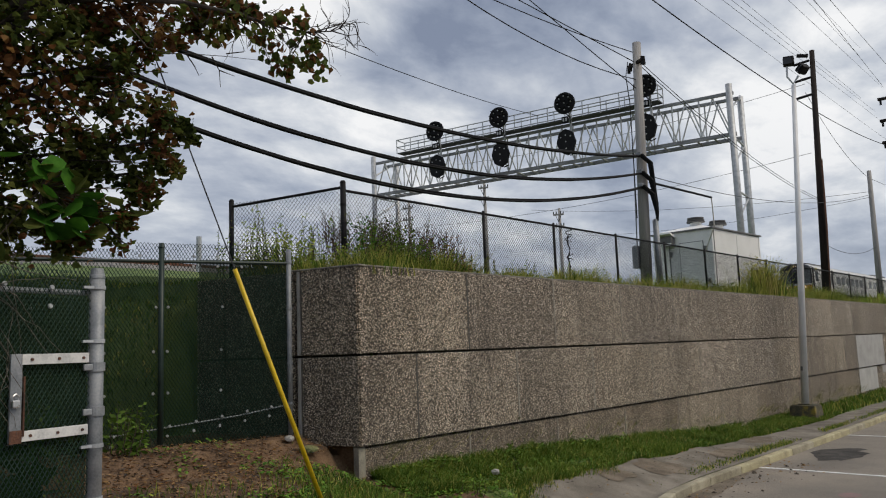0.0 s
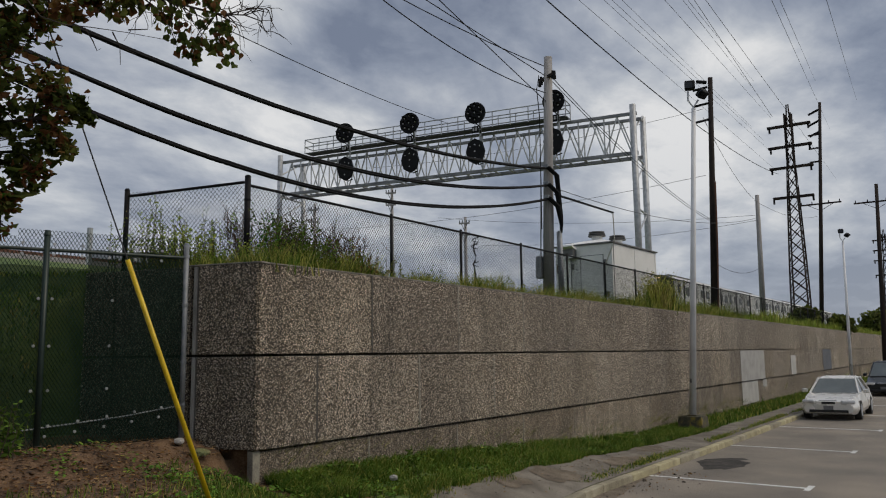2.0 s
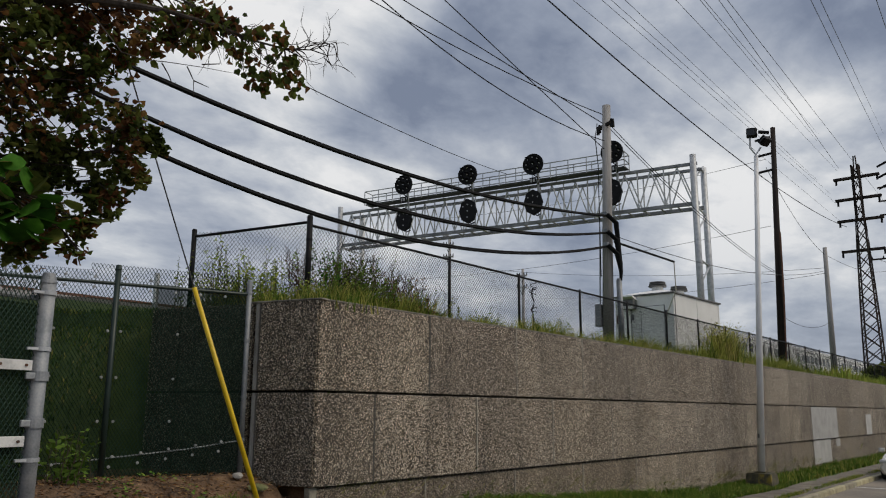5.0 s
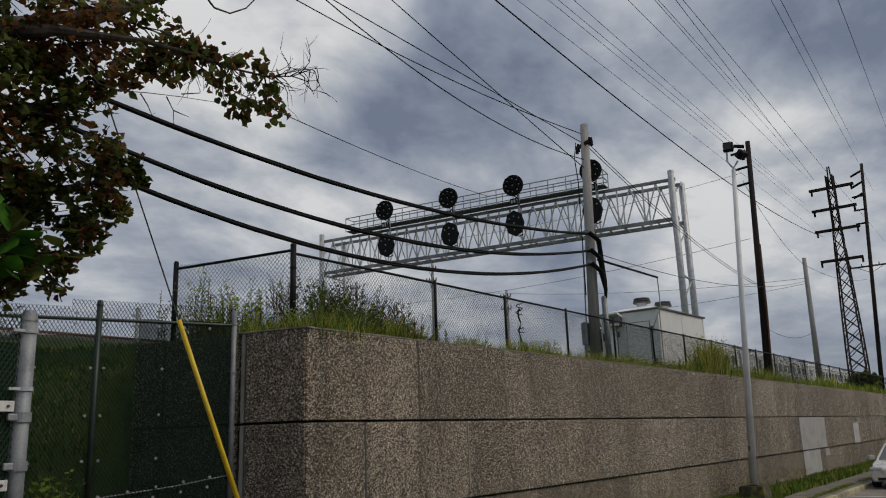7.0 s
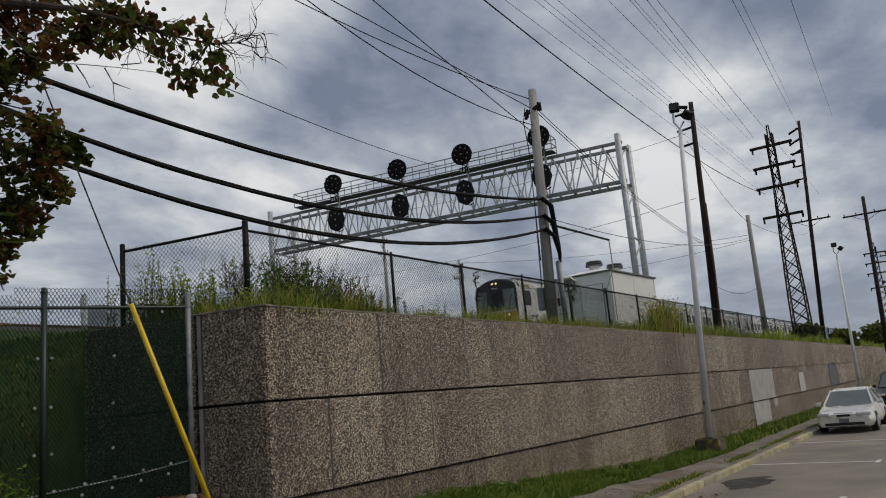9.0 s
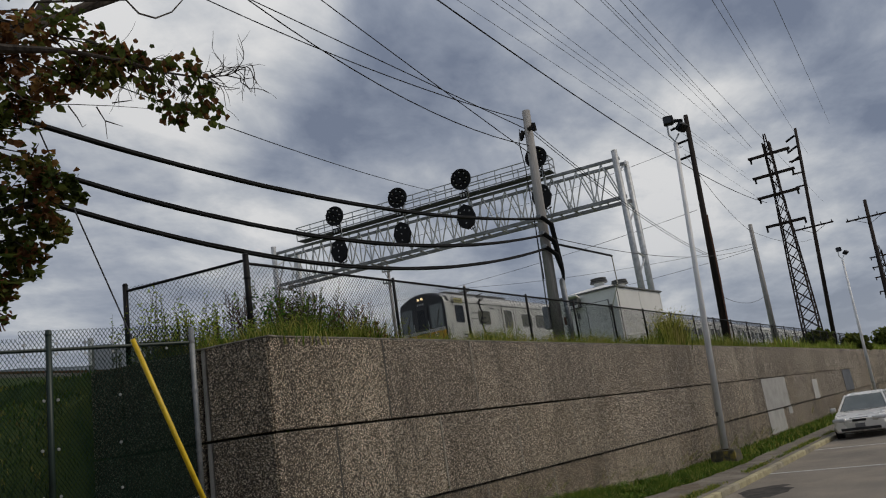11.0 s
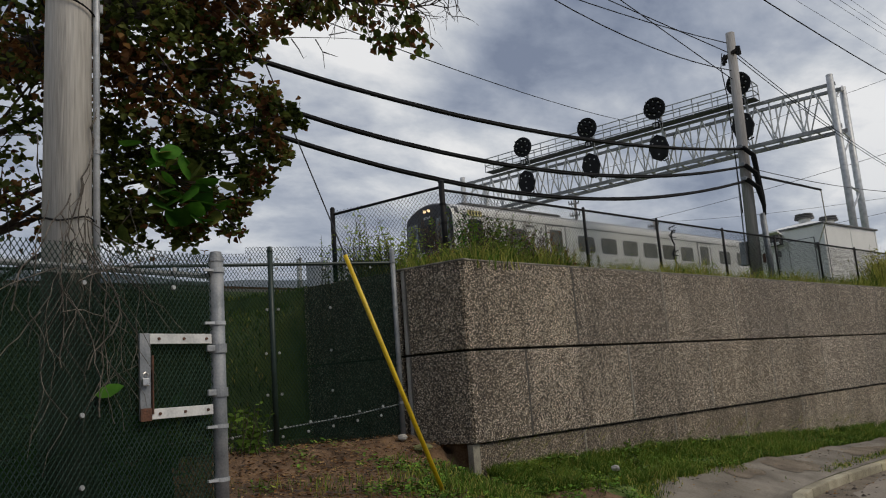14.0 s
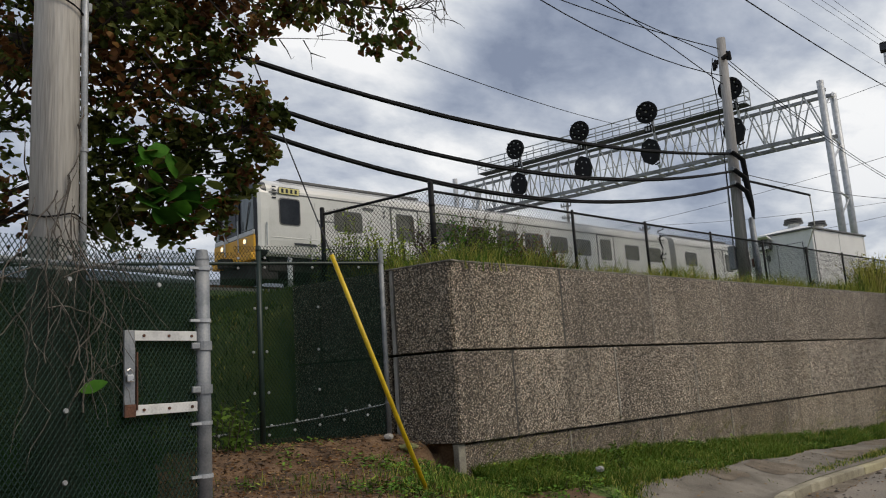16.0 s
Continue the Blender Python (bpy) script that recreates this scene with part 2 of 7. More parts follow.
AGG = aggregate_material("exposed_aggregate", 1.38)
CONC = material("concrete", [(0.22, 0.21, 0.19), (0.34, 0.32, 0.29), (0.42, 0.40, 0.36)], 2.5, 60, 0.85, bump=0.3)
CONC_DARK = material("weathered_concrete", [(0.10, 0.095, 0.08), (0.20, 0.185, 0.15), (0.30, 0.28, 0.22)], 5, 60, 0.9, bump=0.4)
PATCH = material("pale_patch_paint", [(0.30, 0.295, 0.28), (0.37, 0.365, 0.35), (0.42, 0.415, 0.40)], 2, 30, 0.8)
SLATE_PAINT = material("slate_grey_patch_paint", [(0.09, 0.10, 0.115), (0.14, 0.15, 0.17)], 2, 30, 0.8)
JOINT = material("joint_shadow_concrete", [(0.08, 0.075, 0.065), (0.12, 0.11, 0.10)], 4, 50, 0.9)
ASPHALT = material("asphalt", [(0.125, 0.110, 0.092), (0.18, 0.158, 0.130), (0.25, 0.215, 0.172)], 0.55, 70, 0.9, bump=0.5, bump_scale=140)
TAR = material("tar_patch", [(0.035, 0.033, 0.031), (0.06, 0.056, 0.052), (0.10, 0.092, 0.082)], 4, 90, 0.9, bump=0.5, bump_scale=120, leaf=0.15)
WALKWAY = material("old_sidewalk", [(0.10, 0.085, 0.066), (0.165, 0.145, 0.116), (0.235, 0.21, 0.172)], 2.2, 60, 0.9, bump=0.45, bump_scale=110)
KERB = material("kerb_stone", [(0.17, 0.15, 0.10), (0.29, 0.262, 0.185), (0.40, 0.365, 0.27)], 2.5, 60, 0.85, bump=0.35)
WHITE_LINE = material("road_marking", [(0.42, 0.42, 0.41), (0.62, 0.62, 0.60), (0.7, 0.7, 0.68)], 6, 90, 0.8)
PINK = material("faded_marking", [(0.17, 0.13, 0.12), (0.24, 0.14, 0.135)], 9, 90, 0.9)
DIRT = material("bare_earth", [(0.058, 0.034, 0.018), (0.135, 0.078, 0.040), (0.225, 0.14, 0.078)], 2.6, 38, 0.95, bump=0.8, bump_scale=45)
SOIL = material("bank_soil", [(0.045, 0.080, 0.016), (0.085, 0.135, 0.024), (0.13, 0.165, 0.04)], 0.8, 25, 0.95, bump=0.8, bump_scale=30)
GRASS = material("grass", [(0.042, 0.086, 0.011), (0.085, 0.15, 0.02), (0.155, 0.225, 0.034)], 1.2, 8, 0.75, bump=0, spread=0.4, leaf=0.15, through_light=0.2)
GRASS_DRY = material("dry_grass", [(0.19, 0.22, 0.035), (0.33, 0.33, 0.07), (0.42, 0.36, 0.13)], 1.5, 8, 0.8, bump=0, spread=0.4, leaf=0.15, through_light=0.25)
WEED = material("weed_leaf", [(0.10, 0.17, 0.02), (0.21, 0.29, 0.04), (0.36, 0.38, 0.07)], 2.5, 12, 0.7, bump=0, spread=0.4, leaf=0.15, through_light=0.3)
TWIG = material("twig", [(0.05, 0.04, 0.03), (0.10, 0.08, 0.06)], 8, 60, 0.9, bump=0, leaf=0.15)
LEAF_DARK = material("maple_leaf", [(0.04, 0.062, 0.013), (0.09, 0.115, 0.025), (0.17, 0.17, 0.04)], 3, 12, 0.65, bump=0, spread=0.5, leaf=0.2, through_light=0.5)
LEAF_RED = material("turning_leaf", [(0.10, 0.045, 0.02), (0.18, 0.08, 0.03), (0.25, 0.145, 0.045)], 3, 12, 0.65, bump=0, spread=0.45, leaf=0.2, through_light=0.5)
LEAF_BRIGHT = material("young_leaf", [(0.02, 0.075, 0.008), (0.045, 0.14, 0.014), (0.09, 0.24, 0.025)], 2, 12, 0.55, bump=0, spread=0.2, leaf=0.15, through_light=0.35)
BARK = material("bark", [(0.03, 0.025, 0.02), (0.06, 0.05, 0.042), (0.10, 0.085, 0.07)], 6, 30, 0.95, bump=0.8, bump_scale=25, stretch=(1, 1, 0.3), leaf=0.15)
POLE_WOOD = material("weathered_pole_wood", [(0.32, 0.30, 0.27), (0.50, 0.475, 0.435), (0.62, 0.595, 0.55)], 5, 60, 0.9, bump=0.6, bump_scale=40, stretch=(1, 1, 0.06))
POLE_GREY = material("grey_utility_pole_wood", [(0.20, 0.195, 0.19), (0.30, 0.29, 0.28), (0.38, 0.37, 0.36)], 5, 60, 0.9, bump=0.5, bump_scale=40, stretch=(1, 1, 0.06))
POLE_DARK = material("creosoted_pole_wood", [(0.012, 0.010, 0.010), (0.028, 0.022, 0.02), (0.05, 0.035, 0.028)], 4, 40, 0.85, bump=0.4, stretch=(1, 1, 0.06), leaf=0.15)
GALV = material("galvanised_steel", [(0.32, 0.335, 0.35), (0.43, 0.445, 0.46), (0.52, 0.535, 0.55)], 6, 60, 0.5, 0.4, bump=0.1)
GALV_DULL = material("dull_galvanised_steel", [(0.17, 0.185, 0.20), (0.25, 0.265, 0.28), (0.33, 0.34, 0.35)], 6, 60, 0.6, 0.4, bump=0.1)
LAMP_GREY = material("painted_lamp_pole", [(0.62, 0.625, 0.63), (0.72, 0.725, 0.73), (0.78, 0.785, 0.79)], 2, 50, 0.55, 0.0, bump=0.1)
GANTRY = material("gantry_steel", [(0.42, 0.43, 0.43), (0.54, 0.55, 0.55), (0.62, 0.63, 0.63)], 2, 40, 0.6, 0.3, bump=0.1)
SIGNAL = material("signal_black", [(0.006, 0.006, 0.007), (0.012, 0.012, 0.013)], 4, 40, 0.6, bump=0, leaf=0.15)
LENS = material("signal_lens", [(0.35, 0.35, 0.36), (0.5, 0.5, 0.5)], 4, 40, 0.25, bump=0)
BLACK_PIPE = material("black_coated_steel", [(0.004, 0.004, 0.005), (0.009, 0.009, 0.010)], 5, 50, 0.6, 0.0, bump=0, leaf=0.2)
CABLE = material("black_cable", [(0.006, 0.006, 0.007), (0.014, 0.014, 0.015)], 5, 40, 0.7, bump=0, leaf=0.15)
CABLE_GREY = material("grey_wire", [(0.04, 0.042, 0.046), (0.07, 0.072, 0.078)], 5, 40, 0.6, 0.3, bump=0)
GREEN_PIPE = material("green_coated_steel", [(0.010, 0.022, 0.018), (0.018, 0.036, 0.03)], 5, 50, 0.5, 0.1, bump=0)
MESH_GREEN = material("green_chain_link_wire", [(0.010, 0.025, 0.018), (0.03, 0.055, 0.044)], 5, 50, 0.5, 0.0, bump=0, leaf=0.15)
SCREEN = material("green_privacy_screen", [(0.002, 0.009, 0.004), (0.004, 0.015, 0.007), (0.007, 0.022, 0.010)], 1.2, 60, 0.85, bump=0.2, alpha=0.78, leaf=0.15)
SCREEN_THIN = material("thin_green_privacy_screen", [(0.003, 0.011, 0.005), (0.006, 0.018, 0.008), (0.010, 0.027, 0.012)], 1.2, 60, 0.85, bump=0.2, alpha=0.8, leaf=0.15)
SCREEN_SHEER = material("sheer_green_privacy_screen", [(0.006, 0.02, 0.006), (0.012, 0.032, 0.010), (0.018, 0.045, 0.014)], 1.2, 60, 0.85, bump=0.2, alpha=0.7, leaf=0.15)
KERB_PAINT = material("faded_yellow_kerb_paint", [(0.24, 0.21, 0.13), (0.36, 0.32, 0.19), (0.46, 0.42, 0.27)], 3, 60, 0.85, bump=0.35)
GRIT = material("dirt_and_grit", [(0.085, 0.066, 0.046), (0.14, 0.112, 0.08), (0.21, 0.175, 0.13)], 3, 70, 0.95, bump=0.8, bump_scale=90)
# lifted grey base, half metallic, paints part of the sky's reflection into the glass
CAR_GLASS = material("car_glass", [(0.12, 0.135, 0.13), (0.18, 0.195, 0.19)], 1.5, 20, 0.06, 0.5, bump=0)
BUTTON = material("screen_clip", [(0.25, 0.26, 0.27), (0.42, 0.43, 0.43)], 8, 40, 0.5, 0.3, bump=0)
YELLOW = material("yellow_guy_guard", [(0.52, 0.35, 0.008), (0.66, 0.45, 0.010), (0.72, 0.51, 0.02)], 5, 50, 0.45, bump=0.05)
HATCH_WHITE = material("pale_flat_bar", [(0.46, 0.46, 0.45), (0.60, 0.60, 0.58), (0.66, 0.66, 0.64)], 8, 60, 0.55, 0.2, bump=0.1)
RUST = material("rusty_steel", [(0.05, 0.028, 0.02), (0.11, 0.05, 0.03), (0.17, 0.08, 0.05)], 9, 60, 0.85, 0.2, bump=0.3)
STEEL = material("bright_steel", [(0.5, 0.5, 0.5), (0.65, 0.65, 0.65)], 9, 60, 0.3, 0.8, bump=0)
SHED = material("off_white_painted_metal", [(0.66, 0.66, 0.64), (0.77, 0.77, 0.75), (0.83, 0.83, 0.81)], 1.0, 40, 0.6, bump=0.08, stretch=(1, 1, 0.4))
SHED_TRIM = material("grey_metal_trim", [(0.10, 0.10, 0.10), (0.17, 0.17, 0.17)], 4, 40, 0.6, 0.3, bump=0)
TRAIN_STEEL = material("train_stainless_steel", [(0.54, 0.535, 0.51), (0.62, 0.615, 0.59), (0.67, 0.665, 0.64)], 0.7, 30, 0.42, 0.12, bump=0.03)
TRAIN_ROOF = material("train_ribbed_roof", [(0.46, 0.46, 0.45), (0.58, 0.58, 0.57)], 1, 30, 0.4, 0.4, bump=0)
TRAIN_BLACK = material("train_cab_black", [(0.008, 0.009, 0.011), (0.018, 0.019, 0.022)], 2, 40, 0.35, bump=0)
TRAIN_YELLOW = material("train_yellow", [(0.60, 0.30, 0.012), (0.70, 0.37, 0.02)], 2, 40, 0.5, bump=0.05)
UNDER = material("train_underframe", [(0.02, 0.02, 0.02), (0.045, 0.042, 0.04)], 3, 40, 0.85, bump=0.1, leaf=0.15)
BALLAST = material("ballast", [(0.13, 0.12, 0.11), (0.2, 0.19, 0.18), (0.28, 0.27, 0.25)], 3, 60, 0.95, bump=1.0, bump_scale=25)
GLASS_DARK = material("dark_window_glass", [(0.012, 0.014, 0.018), (0.025, 0.028, 0.034)], 2, 20, 0.2, bump=0, leaf=0.25)
# greenish-grey base colour stands in for sky reflected in the coach windows
COACH_GLASS = material("sky_toned_coach_glass", [(0.09, 0.09, 0.07), (0.15, 0.148, 0.12)], 1.5, 20, 0.12, bump=0)
PLATE = material("yellow_number_plate", [(0.55, 0.5, 0.2), (0.62, 0.56, 0.25)], 4, 40, 0.5, bump=0)
PAINT_SILVER = material("silver_car_paint", [(0.62, 0.605, 0.57), (0.70, 0.685, 0.65)], 2, 40, 0.28, 0.35, bump=0)
PAINT_DARK = material("dark_car_paint", [(0.018, 0.02, 0.024), (0.03, 0.033, 0.038)], 2, 40, 0.22, 0.2, bump=0)
PAINT_WHITE = material("white_car_paint", [(0.58, 0.58, 0.58), (0.66, 0.66, 0.66)], 2, 40, 0.25, bump=0)
RUBBER = material("tyre_rubber", [(0.012, 0.012, 0.012), (0.025, 0.025, 0.025)], 6, 40, 0.85, bump=0)
HEADLIGHT = material("headlight_lens", [(0.5, 0.5, 0.5), (0.65, 0.65, 0.65)], 6, 40, 0.15, bump=0)
LIT = glow_material("lit_headlight", (1.0, 0.70, 0.38), 1.8)
ROCK = material("pale_rock", [(0.25, 0.24, 0.22), (0.45, 0.43, 0.40)], 9, 40, 0.9, bump=0.5)
MOSS = material("mossy_stone", [(0.06, 0.08, 0.03), (0.14, 0.15, 0.06), (0.24, 0.2, 0.10)], 7, 40, 0.95, bump=0.6)

# ---- mesh helpers ----


def thing(name, label, category, group="", m=None, kind=""):
    ob = new(name)
    ob.empty_display_size = 0.2
    if m is not None:
        ob.matrix_basis = m
    return tagged(ob, label, category, group, kind)


def part(name, bm, material_, parent=None, label="", smooth=False):
    me = bpy.data.meshes.new(name)
    bm.normal_update()
    bm.to_mesh(me)
    bm.free()
    if smooth:
        me.polygons.foreach_set("use_smooth", [True] * len(me.polygons))
    for one in material_ if isinstance(material_, (list, tuple)) else (material_,):
        me.materials.append(one)
    ob = new(name, me)
    if parent is not None:
        ob.parent = parent
    return tagged(ob, label)


def soup(name, verts, faces, material_, parent=None, mats=None):
    me = bpy.data.meshes.new(name)
    me.from_pydata(verts, [], faces)
    for one in material_ if isinstance(material_, (list, tuple)) else (material_,):
        me.materials.append(one)
    if mats is not None:
        me.polygons.foreach_set("material_index", mats)
    ob = new(name, me)
    if parent is not None:
        ob.parent = parent
    return ob


def box(bm, c, s, m=None, bevel=0.0):
    got = bmesh.ops.create_cube(bm, size=1.0)["verts"]
    mm = Matrix.Translation(c) @ (m if m is not None else Matrix()) @ Matrix.Diagonal((*s, 1))
    bmesh.ops.transform(bm, matrix=mm, verts=got)
    if bevel:
        edges = list({e for v in got for e in v.link_edges})
        bmesh.ops.bevel(bm, geom=edges, offset=bevel, segments=2, affect="EDGES", profile=0.5)
    return bm


def cyl(bm, p0, p1, r0, r1=None, n=10):
    p0, p1 = Vector(p0), Vector(p1)
    r1 = r0 if r1 is None else r1
    d = p1 - p0
    q = d.to_track_quat("Z", "Y").to_matrix().to_4x4()
    got = bmesh.ops.create_cone(bm, cap_ends=True, segments=n, radius1=r0, radius2=r1, depth=d.length)["verts"]
    bmesh.ops.transform(bm, matrix=Matrix.Translation((p0 + p1) / 2) @ q, verts=got)
    return bm


def tube(bm, pts, radii, n=6):
    """A bent rod through points, with one radius or one for each point."""
    pts = [Vector(p) for p in pts]
    if not isinstance(radii, (list, tuple)):
        radii = [radii] * len(pts)
    rings = []
    for i, p in enumerate(pts):
        d = (pts[min(i + 1, len(pts) - 1)] - pts[max(i - 1, 0)]).normalized()
        side = d.cross(Vector((0, 0, 1)))
        side = side.normalized() if side.length > 0.05 else Vector((1, 0, 0))
        up = side.cross(d)
        rings.append([bm.verts.new(p + radii[i] * (math.cos(2 * math.pi * k / n) * side + math.sin(2 * math.pi * k / n) * up)) for k in range(n)])
    for a, b in zip(rings, rings[1:]):
        for k in range(n):
            bm.faces.new((a[k], a[(k + 1) % n], b[(k + 1) % n], b[k]))
    bm.faces.new(list(reversed(rings[0])))
    bm.faces.new(rings[-1])
    return bm


def bm_box(c, s, m=None, bevel=0.0):
    return box(bmesh.new(), c, s, m, bevel)


def bm_cyl(p0, p1, r0, r1=None, n=10):
    return cyl(bmesh.new(), p0, p1, r0, r1, n)


def bm_tube(pts, r, n=6):
    return tube(bmesh.new(), pts, r, n)


def sag_line(a, b, sag, n=16):
    a, b = Vector(a), Vector(b)
    return [a.lerp(b, i / n) - Vector((0, 0, sag * 4 * (i / n) * (1 - i / n))) for i in range(n + 1)]


def smooth(a, b, v):
    t = max(0.0, min(1.0, (v - a) / (b - a)))
    return t * t * (3 - 2 * t)
MOSSY_BASE = material("mossy_dark_concrete", [(0.022, 0.023, 0.015), (0.05, 0.047, 0.03), (0.085, 0.075, 0.045), (0.24, 0.18, 0.03)], 4, 50, 0.95, bump=0.5)
GRATING = material("dark_walkway_grating", [(0.06, 0.062, 0.064), (0.10, 0.102, 0.105)], 6, 60, 0.7, 0.3, bump=0.2)
DRY_VINE = material("dry_vine_bark", [(0.05, 0.044, 0.037), (0.11, 0.097, 0.083), (0.20, 0.178, 0.152)], 8, 50, 0.9, bump=0.2, leaf=0.15)
WEED_LOW = material("clover_leaf", [(0.035, 0.085, 0.010), (0.075, 0.16, 0.018), (0.13, 0.24, 0.03)], 2, 12, 0.7, bump=0, spread=0.4, leaf=0.15)
# chords and cross struts, darker grey than the diagonals
CHORD_STEEL = material("dark_grey_chord_steel", [(0.14, 0.143, 0.146), (0.21, 0.214, 0.218), (0.30, 0.304, 0.308)], 2, 40, 0.65, 0.1, bump=0.1)
DRY_LEAF = material("dry_fallen_leaf", [(0.13, 0.075, 0.03), (0.23, 0.14, 0.06), (0.33, 0.22, 0.11)], 6, 40, 0.8, bump=0, spread=0.4, leaf=0.15)
JOINT_PALE = material("pale_joint_mortar", [(0.20, 0.182, 0.155), (0.29, 0.265, 0.225), (0.36, 0.335, 0.285)], 3, 40, 0.9, bump=0.2)

# ---- ground ----
KERB_LINE = [(2.12, 140), (2.12, 60), (2.12, 30), (2.12, 14), (2.08, 9.9), (2.05, 5.83), (2.08, 5.0), (2.15, 4.29), (2.26, 3.77), (2.5, 3.29), (3.0, 2.74), (3.6, 2.4), (4.6, 2.1), (9, 1.75), (16, 1.5), (60, 1.2)]
END = Vector((-0.97, -0.243, 0))  # the way the wall's end face runs from the corner
KERB_Z, ROAD_Z = -0.63, -0.75


def end_line(x):
    return x * 0.2505


def gz(x, y):
    """Height of the ground."""
    if x <= -0.3 and y > end_line(x) + 0.3:
        return 2.74 + 0.15 * smooth(-0.8, -4, x) + 1.55 * smooth(-4, -15.5, x)
    if x < -0.3:
        low = 0.38 + 0.2 * smooth(-0.2, -1.0, x) + 3.75 * smooth(-2.2, -15.5, x)
        rise = smooth(-2.2, 0.6, y - end_line(x)) * smooth(-2.75, -3.2, x)
        return (low if y < end_line(x) or x < -2.75 else 0.3) * (1 - rise) + 2.74 * rise
    wall = -0.6 * smooth(0.5, 15, y) if y > 0 else 0.36 * smooth(-0.02, -1.0, y)
    kerb = KERB_Z + 0.5 * smooth(3.2, -5, y)
    if y < 0:
        kerb += (max(kerb, 0.1 - 0.2 * smooth(1.5, 4, x)) - kerb) * smooth(0, -2, y) * smooth(4.6, 2.4, x)
    k = max(0.0, min(1.0, x / 2.1))
    z = wall + (kerb - wall) * k
    if x > 2.2 and y > 3.0:
        z = ROAD_Z - 0.06
    if x > 5 and y > 1.6:
        z = ROAD_Z - 0.06
    return z


def edge_x(y):
    """Where the lawn below the wall gives way to the sidewalk."""
    return 0.98 + 0.12 * noise.noise((0.3, y * 0.8, 0)) + 0.10 * noise.noise((0.3, y * 2.4, 3)) + 0.12 * smooth(6, 14, y) - 0.25 * smooth(2.5, 0.5, y)


def axis(stops):
    out = []
    for a, b, d in stops:
        k = max(1, round((b - a) / d))
        out += [a + (b - a) * i / k for i in range(k)]
    return out + [stops[-1][1]]


gx = axis([(-600, -100, 60), (-100, -20, 8), (-20, -6, 1), (-6, -0.3, 0.2), (-0.3, -0.2, 0.1), (-0.2, 5.2, 0.15), (5.2, 20, 1.2), (20, 100, 10), (100, 600, 60)])
gy = axis([(-400, -60, 40), (-60, -8, 4), (-8, 5, 0.12), (5, 20, 0.5), (20, 120, 4), (120, 900, 60)])
KX = [x for x, y in reversed(KERB_LINE)]
KY = [y for x, y in reversed(KERB_LINE)]
gv, gf, gm = [], [], []
for y in gy:
    for x in gx:
        rough_ = 0.025 if -3 < x < 3 and -6 < y < 3 else 0.0
        pave = edge_x(y) + 1.3 * smooth(2.6, 0.4, y) + 1.2 * smooth(0, -4, y)
        drop = 0.13 * smooth(pave + 0.0, pave + 0.22, x)
        if y > 1.2 and x > np.interp(y, KY, KX) - 0.12:
            drop = gz(x, y) - ROAD_Z + 0.08
        gv.append((x, y, gz(x, y) - drop + rough_ * noise.noise((x * 3, y * 3, 1.7)) + 0.5 * rough_ * noise.noise((x * 9, y * 9, 4.7))))
w = len(gx)
for j in range(len(gy) - 1):
    for i in range(w - 1):
        gf.append((j * w + i, j * w + i + 1, (j + 1) * w + i + 1, (j + 1) * w + i))
        x, y = gx[i], gy[j]
        gm.append(1 if (x > -2.6 and y < 1.2 and (x > -0.3 or y < end_line(x) + 0.4)) else 0)
tagged(soup("ground", gv, gf, [SOIL, DIRT], mats=gm), "sloping ground of grassy bank and bare brown earth", "ground", kind="structure")

# road, with its kerb and the old sidewalk


def strip(name, line, a, b, za, zb, material_, label, category):
    """A sheet beside a line of the plan, from a to b metres to its left."""
    v, f = [], []
    for i, (x, y) in enumerate(line):
        d = Vector(line[min(i + 1, len(line) - 1)]) - Vector(line[max(i - 1, 0)])
        s = Vector((-d.y, d.x)).normalized()
        v += [(x + s.x * a, y + s.y * a, za), (x + s.x * b, y + s.y * b, zb)]
    for i in range(len(line) - 1):
        f.append((2 * i, 2 * i + 1, 2 * i + 3, 2 * i + 2))
    return tagged(soup(name, v, f, material_), label, category, kind="structure")


bm = bmesh.new()
outline = [bm.verts.new((x, y, ROAD_Z)) for x, y in KERB_LINE] + [bm.verts.new((60, 140, ROAD_Z))]
bm.faces.new(outline)
bmesh.ops.triangulate(bm, faces=bm.faces[:])
road = tagged(part("road", bm, ASPHALT), "grey worn asphalt street with parking bays", "road", kind="structure")

kerb = thing("kerb", "pale worn concrete kerb along the street", "kerb", kind="structure")


def kerb_stone(p, q, k):
    p, q = Vector((*p, 0)), Vector((*q, 0))
    d = q - p
    side = Vector((d.y, -d.x, 0)).normalized()
    bm = bmesh.new()
    jit = 0.006 * noise.noise((k * 1.7, 0.3, 0))
    m = Matrix((( d.normalized().x, side.x, 0), (d.normalized().y, side.y, 0), (0, 0, 1))).to_4x4()
    box(bm, (p + q) / 2 + Vector((0, 0, KERB_Z - 0.11 + jit)) - side * 0.08, (d.length - 0.012, 0.17, 0.24), m, 0.022)
    part("kerb_stone", bm, KERB_PAINT if p.y > 8.5 and k % 3 else KERB, kerb)


kpts = []
for (x0, y0), (x1, y1) in zip(KERB_LINE[1:], KERB_LINE[2:14]):
    k = max(1, round(math.hypot(x1 - x0, y1 - y0) / 1.5))
    kpts += [(x0 + (x1 - x0) * i / k, y0 + (y1 - y0) * i / k) for i in range(k)]
kpts.append(KERB_LINE[13])
for i, (p, q) in enumerate(zip(kpts, kpts[1:])):
    kerb_stone(p, q, i)

